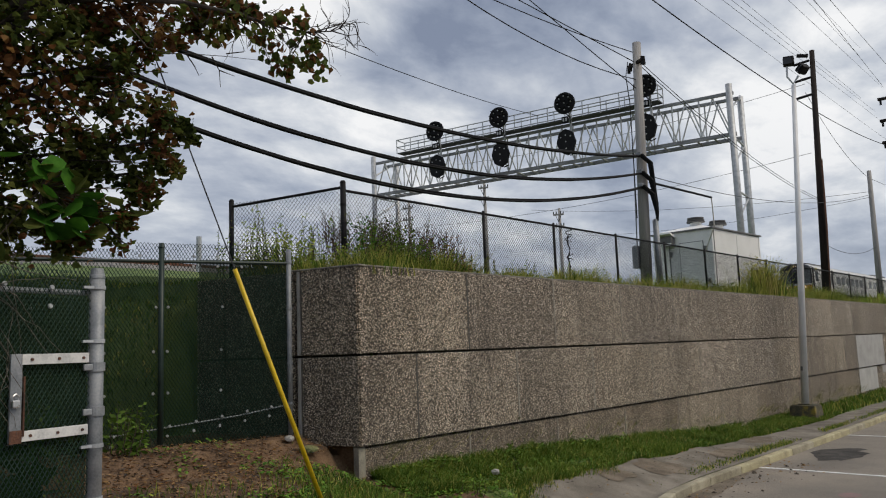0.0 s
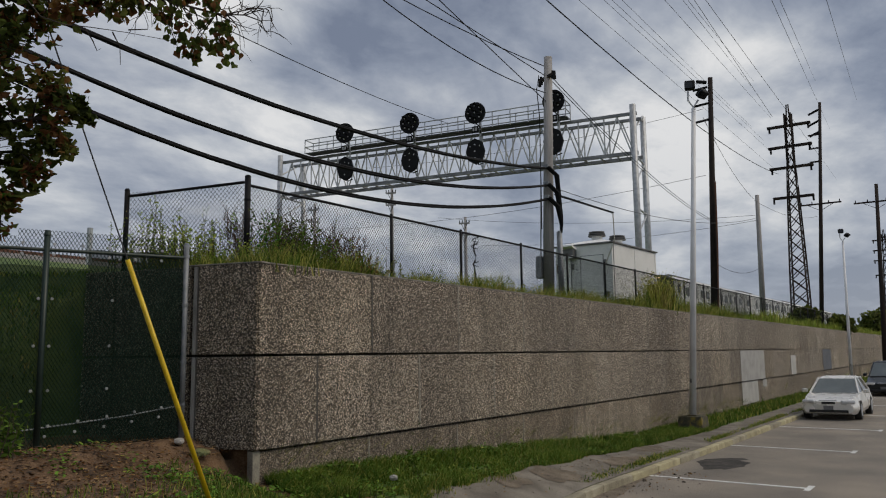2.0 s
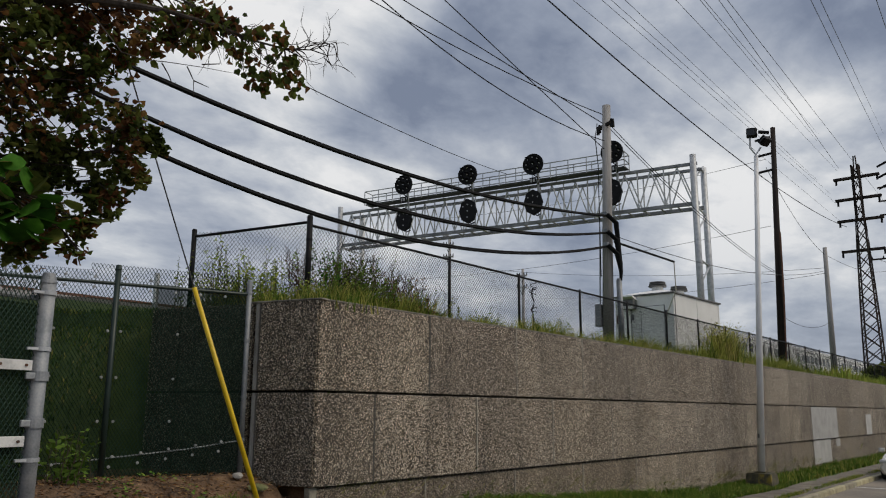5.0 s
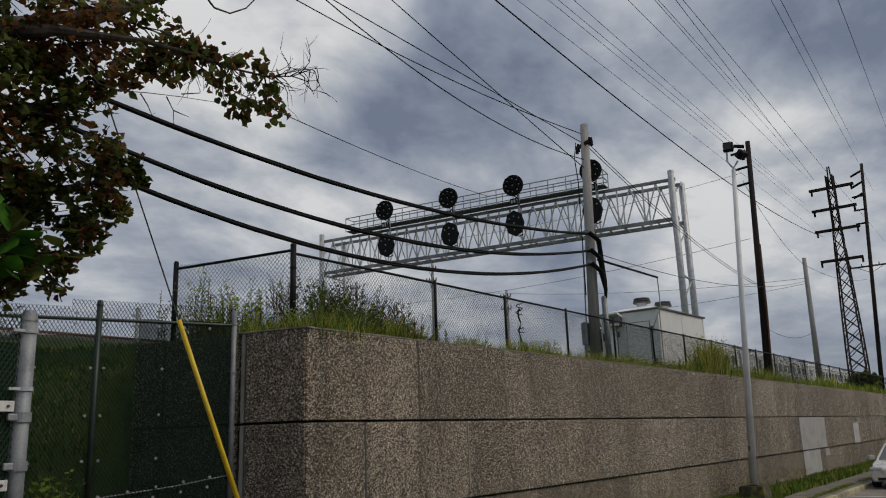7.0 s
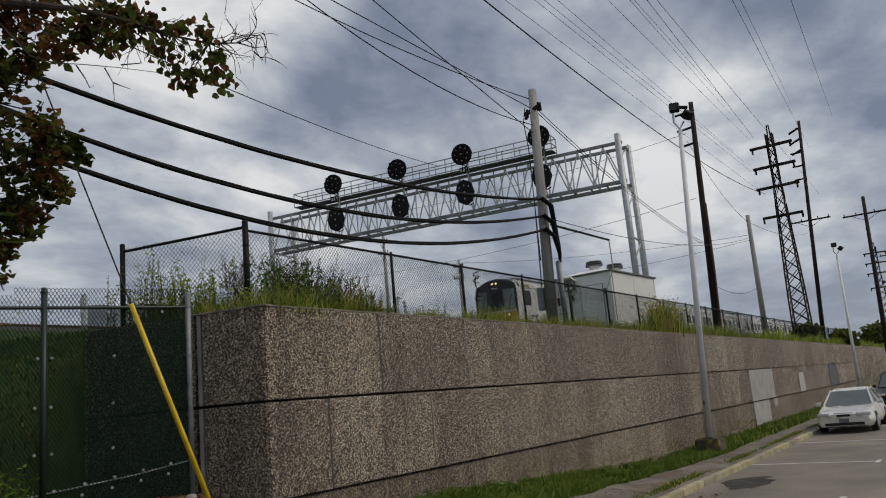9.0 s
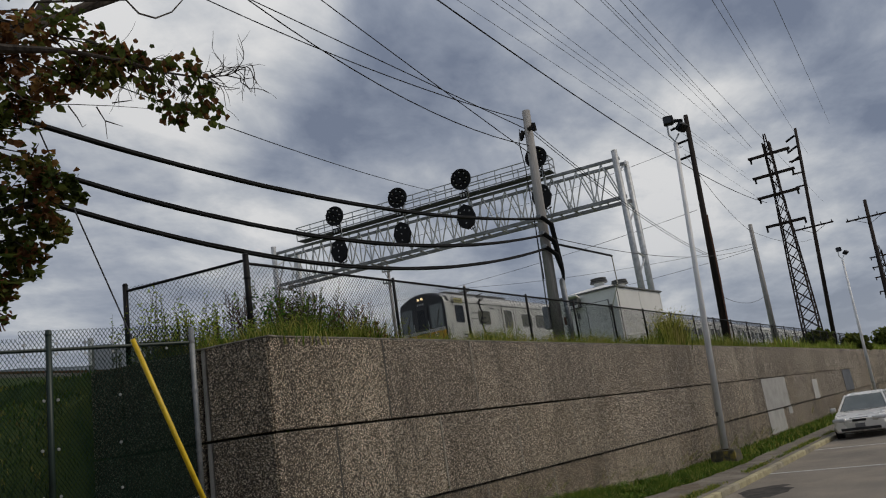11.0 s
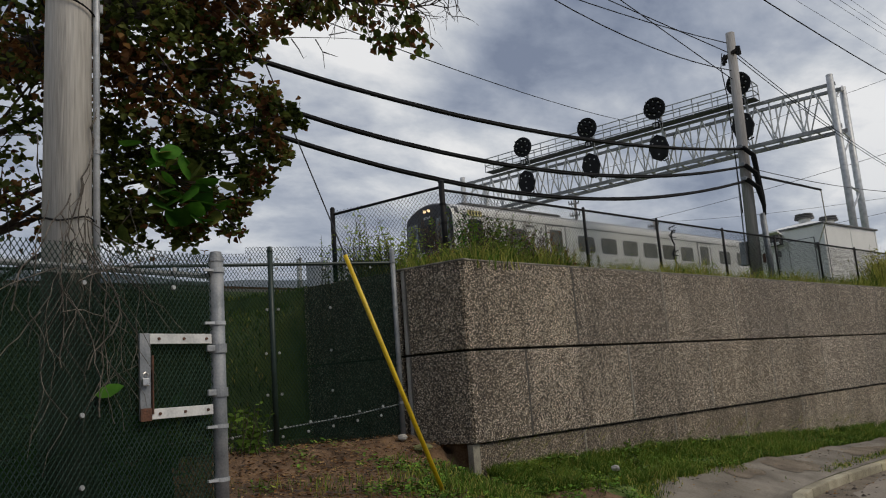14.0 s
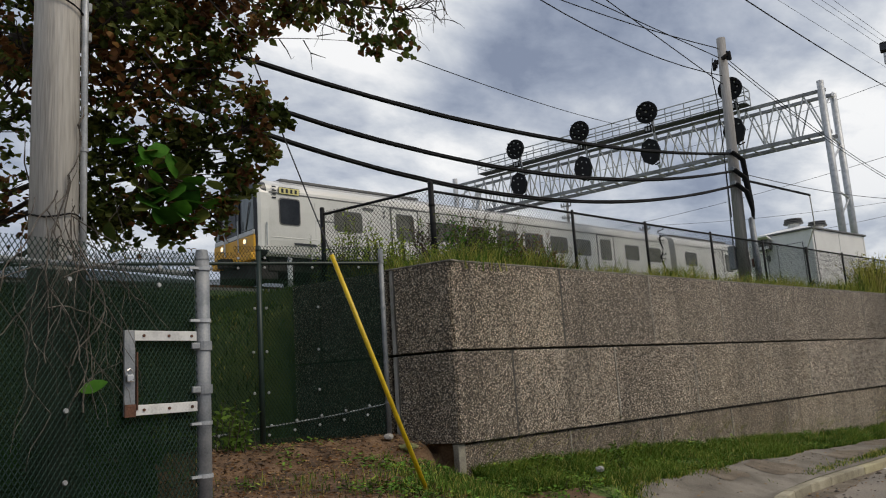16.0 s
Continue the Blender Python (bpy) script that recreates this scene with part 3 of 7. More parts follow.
v, f = [], []
ys = axis([(-60, -9, 6), (-9, 3, 0.2), (3, 30, 0.3), (30, 110, 4)])
xs_n = 22
for y in ys:
    right = float(np.interp(y, KY, KX)) + 0.005 if y > 1.2 else 60.0
    left = edge_x(y) + 1.3 * smooth(2.6, 0.4, y) + 1.2 * smooth(0, -4, y)
    for i in range(xs_n):
        x = left + (right - left) * (i / (xs_n - 1)) ** (1 if y > 3.2 else 2.4)
        sink = 0.012 if i < 1 else 0.0
        v.append((x, y, gz(min(x, 2.15), y) - sink + 0.010 if x < 2.2 else max(gz(x, y), KERB_Z - 0.01) + 0.010))
for j in range(len(ys) - 1):
    for i in range(xs_n - 1):
        a = j * xs_n + i
        f.append((a, a + 1, a + xs_n + 1, a + xs_n))
tagged(soup("pavement", v, f, WALKWAY), "cracked old grey sidewalk with grass edges", "sidewalk", kind="structure")

# slab joints and blown earth on the sidewalk
for j, y in enumerate((5.9, 7.7, 9.6, 11.4, 13.3, 15.2)):
    bm = bmesh.new()
    run_ = [(1.12 + 0.86 * i / 8, y + 0.03 * noise.noise((i * 0.8, y, 0)) + 0.02 * i * (0.5 - j % 2)) for i in range(9)]
    for (xa, ya), (xb, yb) in zip(run_, run_[1:]):
        w_ = 0.012 + 0.006 * noise.noise((xa * 5, y, 3))
        bm.faces.new([bm.verts.new((qx, qy, gz(qx, qy) + 0.015)) for qx, qy in ((xa, ya - w_), (xb, yb - w_), (xb, yb + w_), (xa, ya + w_))])
    bmesh.ops.remove_doubles(bm, verts=bm.verts[:], dist=0.0005)
    tagged(part("slab_joint", bm, TAR), "dark cracked joint across the sidewalk", "crack", kind="structure")
for x, y, rx, ry in ((1.45, 5.6, 0.42, 0.5), (1.25, 4.3, 0.3, 0.35), (1.6, 8.3, 0.25, 0.7), (1.3, 10.6, 0.3, 0.6)):
    bm = bmesh.new()
    ring = []
    for k in range(26):
        a, q = k * math.tau / 26, 1 + 0.55 * noise.noise((math.cos(k * math.tau / 26) * 1.6 + x * 3, math.sin(k * math.tau / 26) * 1.6, y))
        qx, qy = x + rx * q * math.cos(a), y + ry * q * math.sin(a)
        ring.append(bm.verts.new((qx, qy, gz(qx, qy) + 0.018)))
    bm.faces.new(ring)
    bmesh.ops.triangulate(bm, faces=bm.faces[:])
    tagged(part("earth_patch", bm, GRIT), "thin brown earth spread on the sidewalk", "dirt", kind="structure")

# parking bay lines
for i in range(9):
    y = 8.0 + 5.75 * i
    mk = thing("road_marking", "worn white parking bay line on asphalt", "road marking", "parking bay lines")
    bm = bm_box((3.65, y, ROAD_Z + 0.004), (2.9, 0.1, 0.006), pose(0, 0, 0, 0, 0, -1.5))
    box(bm, (5.08, y - 0.02, ROAD_Z + 0.005), (0.1, 0.55, 0.006))
    part("line", bm, WHITE_LINE, mk)
bm = bmesh.new()
ring = [bm.verts.new((3.0 + (0.44 + 0.34 * noise.noise((k * 0.7, 0.3, 0))) * math.cos(k * math.tau / 20), 10.4 + (1.0 + 0.5 * noise.noise((k * 0.7, 5.3, 0))) * math.sin(k * math.tau / 20), ROAD_Z + 0.004)) for k in range(20)]
bm.faces.new(ring)
tagged(part("tar_patch", bm, TAR), "dark tar repair patch in the asphalt", "tar patch", kind="structure")
bm = bmesh.new()
ring = [bm.verts.new((4.3 + 0.16 * (1 + 0.5 * noise.noise((k, 0, 7))) * math.cos(k * math.tau / 14), 6.0 + 0.2 * math.sin(k * math.tau / 14), ROAD_Z + 0.004)) for k in range(14)]
bm.faces.new(ring)
tagged(part("paint_mark", bm, PINK), "faded pink paint mark on asphalt", "paint mark", kind="structure")

bm = bmesh.new()
inner = [(np.interp(y, KY, KX) + 0.0, y) for y in axis([(2.75, 13.0, 0.35)])]
for (xa, ya), (xb, yb) in zip(inner, inner[1:]):
    wa, wb = (0.16 + 0.75 * smooth(9.0, 3.2, q) * (0.75 + 0.7 * noise.noise((q * 1.3, 4, 0))) for q in (ya, yb))
    bm.faces.new([bm.verts.new(q) for q in ((xa, ya, ROAD_Z + 0.003), (xa + wa, ya, ROAD_Z + 0.003), (xb + wb, yb, ROAD_Z + 0.003), (xb, yb, ROAD_Z + 0.003))])
bmesh.ops.remove_doubles(bm, verts=bm.verts[:], dist=0.001)
tagged(part("gutter_dirt", bm, GRIT), "brown dirt and grit washed along the kerb", "dirt", kind="structure")

# ---- retaining wall ----
TOP, MID, LOW, WALL_END = 2.86, 1.64, 0.42, 108.0
wall = thing("wall_retaining", "retaining wall of exposed-aggregate concrete panels", "wall", kind="structure")
bm = bm_box((-0.38, (WALL_END + 0.5) / 2 + 0.25, (TOP - 0.04 - 1.2) / 2), (0.46, WALL_END, TOP - 0.04 + 1.2))
part("core", bm, JOINT, wall)


def panel_mesh(length, height, mat_=None):
    bm = bm_box((0, length / 2, height / 2), (0.13, length - 0.036, height - 0.032), None, 0.012)
    me = bpy.data.meshes.new("panel")
    bm.to_mesh(me)
    bm.free()
    me.materials.append(mat_ or AGG)
    return me


def put_panel(me, y, z, dx=0.0, rz=0.0, origin=None):
    ob = new("panel", me)
    ob.parent = wall
    jig = 0.004 * noise.noise((y * 0.7, z * 3, 2.0))
    if origin is None:
        ob.matrix_basis = pose(-0.065 + dx + jig, y, z, 0, 0.0, 0.15 * noise.noise((y, z, 9)))
    else:
        ob.matrix_basis = origin


whole = panel_mesh(2.44, 1.22)
put_panel(panel_mesh(2.34, 1.22), 0, MID)
put_panel(panel_mesh(1.126, 1.22), 0, LOW)
put_panel(panel_mesh(2.3, 1.22), 0.02, LOW - 1.22, -0.05)
joint_me = bpy.data.meshes.new("joint")
bm = bm_box((0, 0, 0.61), (0.02, 0.03, 1.18))
bm.to_mesh(joint_me)
bm.free()
joint_me.materials.append(JOINT_PALE)


dark_joint_me = bpy.data.meshes.new("joint")
bm = bm_box((0, 0, 0.61), (0.02, 0.03, 1.18))
bm.to_mesh(dark_joint_me)
bm.free()
dark_joint_me.materials.append(JOINT)


def put_joint(y, z, dx):
    ob = new("joint", dark_joint_me if y < 2.4 and z > 0 else joint_me)
    ob.parent = wall
    ob.matrix_basis = pose(-0.010 + dx + 0.012 * noise.noise((y * 3.1, z, 0)), y, z)


for i in range(43):
    put_joint(2.34 + 2.44 * i, MID, 0)
    put_joint(1.126 + 2.44 * i, LOW, 0)
    put_joint(2.32 + 2.44 * i, LOW - 1.22, -0.05)
    put_panel(whole, 2.34 + 2.44 * i, MID)
    put_panel(whole, 1.126 + 2.44 * i, LOW)
    put_panel(whole, 2.32 + 2.44 * i, LOW - 1.22, -0.05)
ang = math.degrees(math.atan2(END.y, END.x)) - 90
for k, (s, ln) in enumerate(((0.0, 0.96), (1.06, 1.3), (2.36, 0.56))):
    me = panel_mesh(ln, 1.22)
    for z in (MID, LOW):
        p = END * s
        put_panel(me, 0, z, origin=Matrix.Translation((p.x - 0.016, p.y + 0.063, z)) @ pose(0, 0, 0, 0, 0, ang))
strip_me = panel_mesh(0.10, 1.22, CONC)
for z in (MID, LOW):
    p = END * 0.96
    put_panel(strip_me, 0, z, origin=Matrix.Translation((p.x - 0.016, p.y + 0.075, z)) @ pose(0, 0, 0, 0, 0, ang))
bm = bmesh.new()
p = END * 1.5
box(bm, (p.x - 0.1, p.y + 0.42, 0.7), (2.7, 0.36, 4.2), pose(0, 0, 0, 0, 0, ang - 90))
part("end_core", bm, JOINT, wall)
bm = bm_box((-0.1, 54.0, TOP - 0.004), (0.21, 108.0, 0.024), None, 0.006)
part("coping", bm, CONC_DARK, wall, "pale concrete coping edge")
p = END * 0.6
part("coping", bm_box((p.x, p.y + 0.1, TOP - 0.004), (1.25, 0.21, 0.023), pose(0, 0, 0, 0, 0, ang - 90), 0.006), CONC_DARK, wall)
part("corner_post", bm_box((-0.10, 0.06, 0.05), (0.10, 0.12, 0.74)), CONC_DARK, wall)
for y0, y1, z0, z1, m_ in ((24.6, 28.6, 0.44, 1.62, PATCH), (24.8, 27.4, -0.45, 0.40, PATCH), (28.3, 29.0, 0.1, 0.40, PATCH), (34.2, 35.4, 0.44, 1.35, PATCH), (43.5, 46.5, 0.44, 1.62, SLATE_PAINT)):
    part("paint_patch", bm_box((0.004 if z0 > 0.42 else -0.046, (y0 + y1) / 2, (z0 + z1) / 2), (0.012, y1 - y0, z1 - z0)), m_, wall, "pale painted-over patch")

# ---- tracks on the bank ----
RAIL_Z, TRACK_X = 4.95, -17.3
tr = thing("track", "railway track on ballast on the bank", "railway track", kind="structure")
v = [(-26, -150, 4.3), (-25, -150, 4.7), (-15.4, -150, 4.7), (-14.4, -150, 4.2), (-26, 400, 4.3), (-25, 400, 4.7), (-15.4, 400, 4.7), (-14.4, 400, 4.2)]
soup("ballast", v, [(0, 1, 5, 4), (1, 2, 6, 5), (2, 3, 7, 6)], BALLAST, tr)
for x0 in (TRACK_X - 4.1, TRACK_X):
    for dx in (-0.72, 0.72):
        part("rail", bm_box((x0 + dx, 125, RAIL_Z - 0.08), (0.07, 550, 0.16)), RUST, tr)


# ---- train ----
def car_profile():
    """Half outline of the body's cross-section, x and height above the rail."""
    pts = [(1.45, 0.98), (1.56, 1.10), (1.60, 1.5), (1.60, 2.6), (1.575, 3.15)]
    pts += [(1.575 - 0.20 * (1 - math.cos(a)), 3.15 + 0.42 * math.sin(a)) for a in (0.4, 0.8, 1.2)]
    pts += [(1.15, 3.68), (0.8, 3.83), (0.4, 3.91), (0.0, 3.94)]
    return pts


def loft(sections):
    """Skin through cross-sections: each is (y, list of (x, z))."""
    bm = bmesh.new()
    rings = [[bm.verts.new((x, y, z)) for x, z in ring] for y, ring in sections]
    for a, b in zip(rings, rings[1:]):
        for i in range(len(a)):
            j = (i + 1) % len(a)
            bm.faces.new((a[i], b[i], b[j], a[j]))
    bm.faces.new(rings[0])
    bm.faces.new(list(reversed(rings[-1])))
    bmesh.ops.recalc_face_normals(bm, faces=bm.faces[:])
    return bm


def full(prof, sx=1.0, sz=1.0):
    right = [(x * sx, 1 + (z - 1) * sz if z > 1 else z) for x, z in prof]
    return right + [(-x, z) for x, z in reversed(right[:-1])]


def rounded_pane(y, z, wd, ht, x0, x1, r=0.1):
    """An upright pane with rounded corners, facing +x."""
    bm = bmesh.new()
    ring = []
    for cy, cz, a0 in ((wd / 2 - r, ht / 2 - r, 0), (-wd / 2 + r, ht / 2 - r, 90), (-wd / 2 + r, -ht / 2 + r, 180), (wd / 2 - r, -ht / 2 + r, 270)):
        for k in range(4):
            a = radians(a0 + 30 * k)
            ring.append((y + cy + r * math.cos(a), z + cz + r * math.sin(a)))
    lo = [bm.verts.new((x0, q, w_)) for q, w_ in ring]
    hi = [bm.verts.new((x1, q, w_)) for q, w_ in ring]
    for i in range(len(ring)):
        j = (i + 1) % len(ring)
        bm.faces.new((lo[i], lo[j], hi[j], hi[i]))
    bm.faces.new(hi)
    bm.faces.new(list(reversed(lo)))
    return bm


train = thing("train", "silver electric commuter train with yellow and black cab front", "train")
prof = car_profile()
CAR = 25.9


def build_car(y0, cab):
    nose = y0 - 0.2
    L0, L1 = (nose + 0.4 if cab else y0 + 0.3), y0 + CAR - 0.3
    mid_, run_l = (L0 + L1) / 2, L1 - L0
    body = part("coach_body", loft([(L0, full(prof)), (L1, full(prof))]), TRAIN_STEEL, train, "silver stainless steel coach body")
    crown = [(1.17, 3.66), (0.8, 3.86), (0.0, 3.975), (-0.8, 3.86), (-1.17, 3.66)]
    part("roof", loft([(L0 + 0.8, crown), (L1 - 0.4, crown)]), TRAIN_ROOF, body)
    for k in range(4):
        part("roof_rib", bm_box((0.95 + 0.07 * k, mid_, 3.79 - 0.028 * k), (0.02, run_l - 1.8, 0.02)), TRAIN_ROOF, body)
    part("roof_duct", bm_box((0.45, L0 + 4.4, 3.97), (0.5, 6.6, 0.10), None, 0.02), SHED_TRIM, body, "dark low roof duct")
    part("eave_line", bm_box((1.575, mid_, 3.2), (0.03, run_l - 0.2, 0.035)), SHED_TRIM, body)
    part("body_fold", bm_box((1.59, mid_, 1.62), (0.045, run_l - 0.3, 0.03), None, 0.008), TRAIN_STEEL, body)
    part("skirt", bm_box((1.52, mid_, 1.12), (0.06, run_l - 0.3, 0.14)), TRAIN_ROOF, body)
    for k in range(int(run_l / 3.2)):
        part("panel_seam", bm_box((1.601, L0 + 1.95 + 3.2 * k, 2.3), (0.008, 0.014, 1.4)), TRAIN_ROOF, body)
    part("underframe", bm_box((0, mid_, 0.74), (2.7, run_l - 0.3, 0.56), None, 0.05), UNDER, train)
    for k in range(6):
        part("equipment_box", bm_box((1.1, L0 + 6.4 + 2.5 * k, 0.5), (0.5, 1.9 + 0.4 * noise.noise((k, y0, 0)), 0.6), None, 0.04), UNDER, train)
    for yb in (L0 + 3.6, L1 - 3.6):
        part("truck_frame", bm_box((0.98, yb, 0.55), (0.16, 3.3, 0.24), None, 0.04), UNDER, train)
        for dy in (-1.2, 1.2):
            for sx in (-0.72, 0.72):
                part("wheel", bm_cyl((sx - 0.06, yb + dy, 0.45), (sx + 0.06, yb + dy, 0.45), 0.45, n=20), UNDER, train)
    for d in (5.65, 18.9):
        part("door", bm_box((1.595, y0 + d + 0.68, 2.16), (0.03, 1.36, 2.0), None, 0.01), TRAIN_STEEL, body, "steel sliding door")
        for e in (-0.01, 1.37):
            part("door_edge", bm_box((1.605, y0 + d + e, 2.16), (0.03, 0.06, 2.05)), SHED_TRIM, body)
        part("door_edge", bm_box((1.605, y0 + d + 0.68, 3.18), (0.04, 1.44, 0.08)), SHED_TRIM, body)
        part("window_gasket", rounded_pane(y0 + d + 0.68, 2.42, 0.92, 1.08, 1.606, 1.614, 0.12), SHED_TRIM, body)
        part("door_window", rounded_pane(y0 + d + 0.68, 2.42, 0.84, 1.0, 1.606, 1.62, 0.1), COACH_GLASS, body, "dark door window")
    first = 3.0 if cab else 1.3
    for d, wd in [(first, 1.2)] + [(8.0 + 1.82 * i, 1.2) for i in range(6)] + [(21.3, 1.2), (23.4, 1.2)]:
        part("window_frame", rounded_pane(y0 + d + wd / 2, 2.42, wd + 0.08, 0.80, 1.597, 1.609, 0.13), SHED_TRIM, body)
        part("window", rounded_pane(y0 + d + wd / 2, 2.42, wd, 0.72, 1.598, 1.616, 0.1), COACH_GLASS, body, "coach window with reflected sky put into its colour")
    part("vent", bm_box((1.605, y0 + 4.55, 3.0), (0.02, 0.5, 0.1)), SHED_TRIM, body)
    for z in (2.95, 2.78):
        part("door_button", bm_box((1.605, y0 + 5.3, z), (0.02, 0.1, 0.09), None, 0.005), SHED_TRIM, body)
    if cab:
        part("window_gasket", rounded_pane(nose + 1.29, 2.55, 0.86, 0.98, 1.6, 1.612, 0.12), SHED_TRIM, body)
        part("cab_window", rounded_pane(nose + 1.29, 2.55, 0.78, 0.9, 1.6, 1.622, 0.1), GLASS_DARK, body, "dark cab side window")
        part("number_plate", rounded_pane(nose + 1.28, 3.29, 0.86, 0.26, 1.6, 1.61, 0.06), TRAIN_BLACK, body)
        part("number_panel", rounded_pane(nose + 1.28, 3.29, 0.82, 0.22, 1.6, 1.616, 0.05), PLATE, body, "yellow plate with number bars")
        for k in range(4):
            part("number_bar", bm_box((1.619, nose + 1.01 + 0.18 * k, 3.29), (0.008, 0.09, 0.14)), TRAIN_BLACK, body)
        for k in range(4):
            part("label_bar", bm_box((1.604, nose + 0.68, 3.4 - 0.13 * k), (0.008, 0.16, 0.05)), TRAIN_BLACK, body)
        for k in range(2):
            part("label_bar", bm_box((1.606, nose + 2.65 + 0.3 * k, 2.66), (0.008, 0.18, 0.08)), SHED_TRIM, body)
        part("label_bar", bm_box((1.606, nose + 2.8, 2.34), (0.008, 0.8, 0.04)), SHED_TRIM, body)
        part("step_recess", bm_box((1.606, nose + 1.9, 1.42), (0.02, 0.9, 0.08)), TRAIN_BLACK, body)
        part("grab_rail", bm_tube([(1.66, nose + 0.34, 1.3), (1.66, nose + 0.34, 2.1)], 0.02, 6), GALV, body)
        # front end, with rounded edges
        front = part("cab_front", loft([(nose + 0.41, full(prof)), (nose + 0.22, full(prof, 0.99, 0.997)), (nose + 0.08, full(prof, 0.965, 0.988)), (nose + 0.0, full(prof, 0.90, 0.965))]), TRAIN_BLACK, train, "black rounded cab front")
        pillar = [(1.6, 1.15), (1.615, 2.6), (1.59, 3.15), (1.5, 3.44), (1.33, 3.6), (1.25, 3.5), (1.42, 3.3), (1.48, 2.6), (1.5, 1.15)]
        part("corner_pillar", loft([(nose + 0.45, pillar), (nose + 0.16, [(x * 0.992, z) for x, z in pillar]), (nose + 0.06, [(x * 0.966, z) for x, z in pillar])]), TRAIN_STEEL, front, "silver rounded corner pillar")
        part("apron", bm_box((0, nose - 0.012, 1.78), (2.86, 0.08, 0.18), None, 0.03), TRAIN_ROOF, front, "grey band below the windscreen")
        part("lower_front", bm_box((0, nose - 0.01, 1.38), (2.90, 0.12, 0.62), None, 0.04), TRAIN_YELLOW, front, "yellow lower cab front")
        for x, wd in ((-1.0, 0.74), (0.98, 0.82)):
            part("windscreen", bm_box((x, nose - 0.005, 2.52), (wd, 0.05, 1.28), None, 0.02), CAR_GLASS, front, "dark windscreen")
            part("wiper", bm_tube([(x - 0.1, nose - 0.05, 1.92), (x + 0.22, nose - 0.06, 2.85)], 0.018, 5), SHED_TRIM, front)
        part("end_door", bm_box((-0.02, nose - 0.015, 2.18), (0.84, 0.07, 2.15), None, 0.02), TRAIN_BLACK, front)
        part("end_door_window", bm_box((-0.02, nose - 0.055, 2.5), (0.5, 0.03, 1.0), None, 0.012), GLASS_DARK, front)
        for x in (-0.13, 0.13):
            part("marker_light", bm_cyl((x, nose - 0.06, 3.6), (x, nose + 0.2, 3.6), 0.06, n=14), LIT, front, "lit round headlight")
        for x in (-0.78, 0.88):
            part("headlight_bezel", bm_cyl((x, nose - 0.09, 1.52), (x, nose, 1.52), 0.12, n=16), GALV, front)
            part("headlight", bm_cyl((x, nose - 0.11, 1.52), (x, nose, 1.52), 0.075, n=14), LIT, front, "lit round headlight")
        for k in range(4):
            part("number_bar", bm_box((-0.19 + 0.12 * k, nose + 0.0, 3.3), (0.06, 0.05, 0.12)), LENS, front)
        for x in (-0.5, 0.48):
            part("grab_rail", bm_tube([(x, nose - 0.12, 1.2), (x, nose - 0.14, 2.3)], 0.022, 6), GALV, front)
        part("pilot", bm_box((0, nose + 0.5, 0.5), (2.6, 0.9, 0.66), None, 0.06), UNDER, train)
        part("coupler", bm_box((0, nose - 0.25, 0.85), (0.36, 0.7, 0.34), None, 0.04), UNDER, train)
        part("buffer_beam", bm_box((0, nose - 0.02, 0.95), (2.9, 0.3, 0.26), None, 0.04), TRAIN_YELLOW, train)
    part("gangway", bm_box((0, y0 + CAR, 2.3), (1.5, 0.62, 2.3)), UNDER, train)


for i in range(4):
    build_car(i * CAR, i == 0)


# ---- signal gantry ----
G0, GU = Vector((-8.3, 25.9, 0)), Vector((-0.9888, -0.1493, 0))
GN = Vector((0.1493, -0.9888, 0))  # towards the near side


def gp(u, z, n=0.0):
    q = G0 + GU * u + GN * n
    return (q.x, q.y, z)


gantry = thing("signal_gantry", "grey steel lattice railway signal gantry with walkway", "signal gantry")
DEPTH = 1.0
for n in (0.0, -DEPTH):
    for z, h in ((12.36, 0.13), (10.52, 0.16)):
        a, b = Vector(gp(-4.0, z, n)), Vector(gp(15.9, z, n))
        bm = bm_box((a + b) / 2, ((b - a).length, 0.13, h), pose(0, 0, 0, 0, 0, math.degrees(math.atan2(GU.y, GU.x))))
        part("chord", bm, CHORD_STEEL, gantry)
    k = 16
    for i in range(k):
        u0, u1 = -3.7 + 19.4 * i / k, -3.7 + 19.4 * (i + 1) / k
        part("vertical_strut", bm_tube([gp(u0, 10.5, n), gp(u0, 12.4, n)], 0.035, 5), GANTRY, gantry)
        part("diagonal_strut", bm_tube([gp(u0, 10.55, n), gp((u0 + u1) / 2, 12.3, n)], 0.036, 5), GANTRY, gantry)
        part("diagonal_strut", bm_tube([gp((u0 + u1) / 2, 12.3, n), gp(u1, 10.55, n)], 0.036, 5), GANTRY, gantry)
for i in range(27):
    u = -3.8 + 19.6 * i / 26
    part("cross_strut", bm_tube([gp(u, 10.45, 0), gp(u, 10.45, -DEPTH)], 0.04, 5), CHORD_STEEL, gantry)
for u in (-3.85, 15.8):
    for n in (0.12, -DEPTH - 1.1):
        x, y, z = gp(u, 0, n)
        part("leg", bm_cyl((x, y, gz(x, y) - 0.1), (x, y, 12.75), 0.15, 0.14, 14), GALV, gantry, "round galvanised steel leg", smooth=True)
    part("leg_brace", bm_tube([gp(u, 12.4, -DEPTH), gp(u, 12.6, -DEPTH - 1.1)], 0.07, 6), GALV, gantry)
    for i in range(7):
        z = 4.4 + 1.2 * i
        part("leg_brace", bm_tube([gp(u, z, 0.12), gp(u, z + (0 if i % 2 else 1.2), -DEPTH - 1.1)], 0.045, 6), GALV, gantry)
a, b = Vector(gp(-0.9, 12.5, 0.35)), Vector(gp(13.7, 12.5, 0.35))
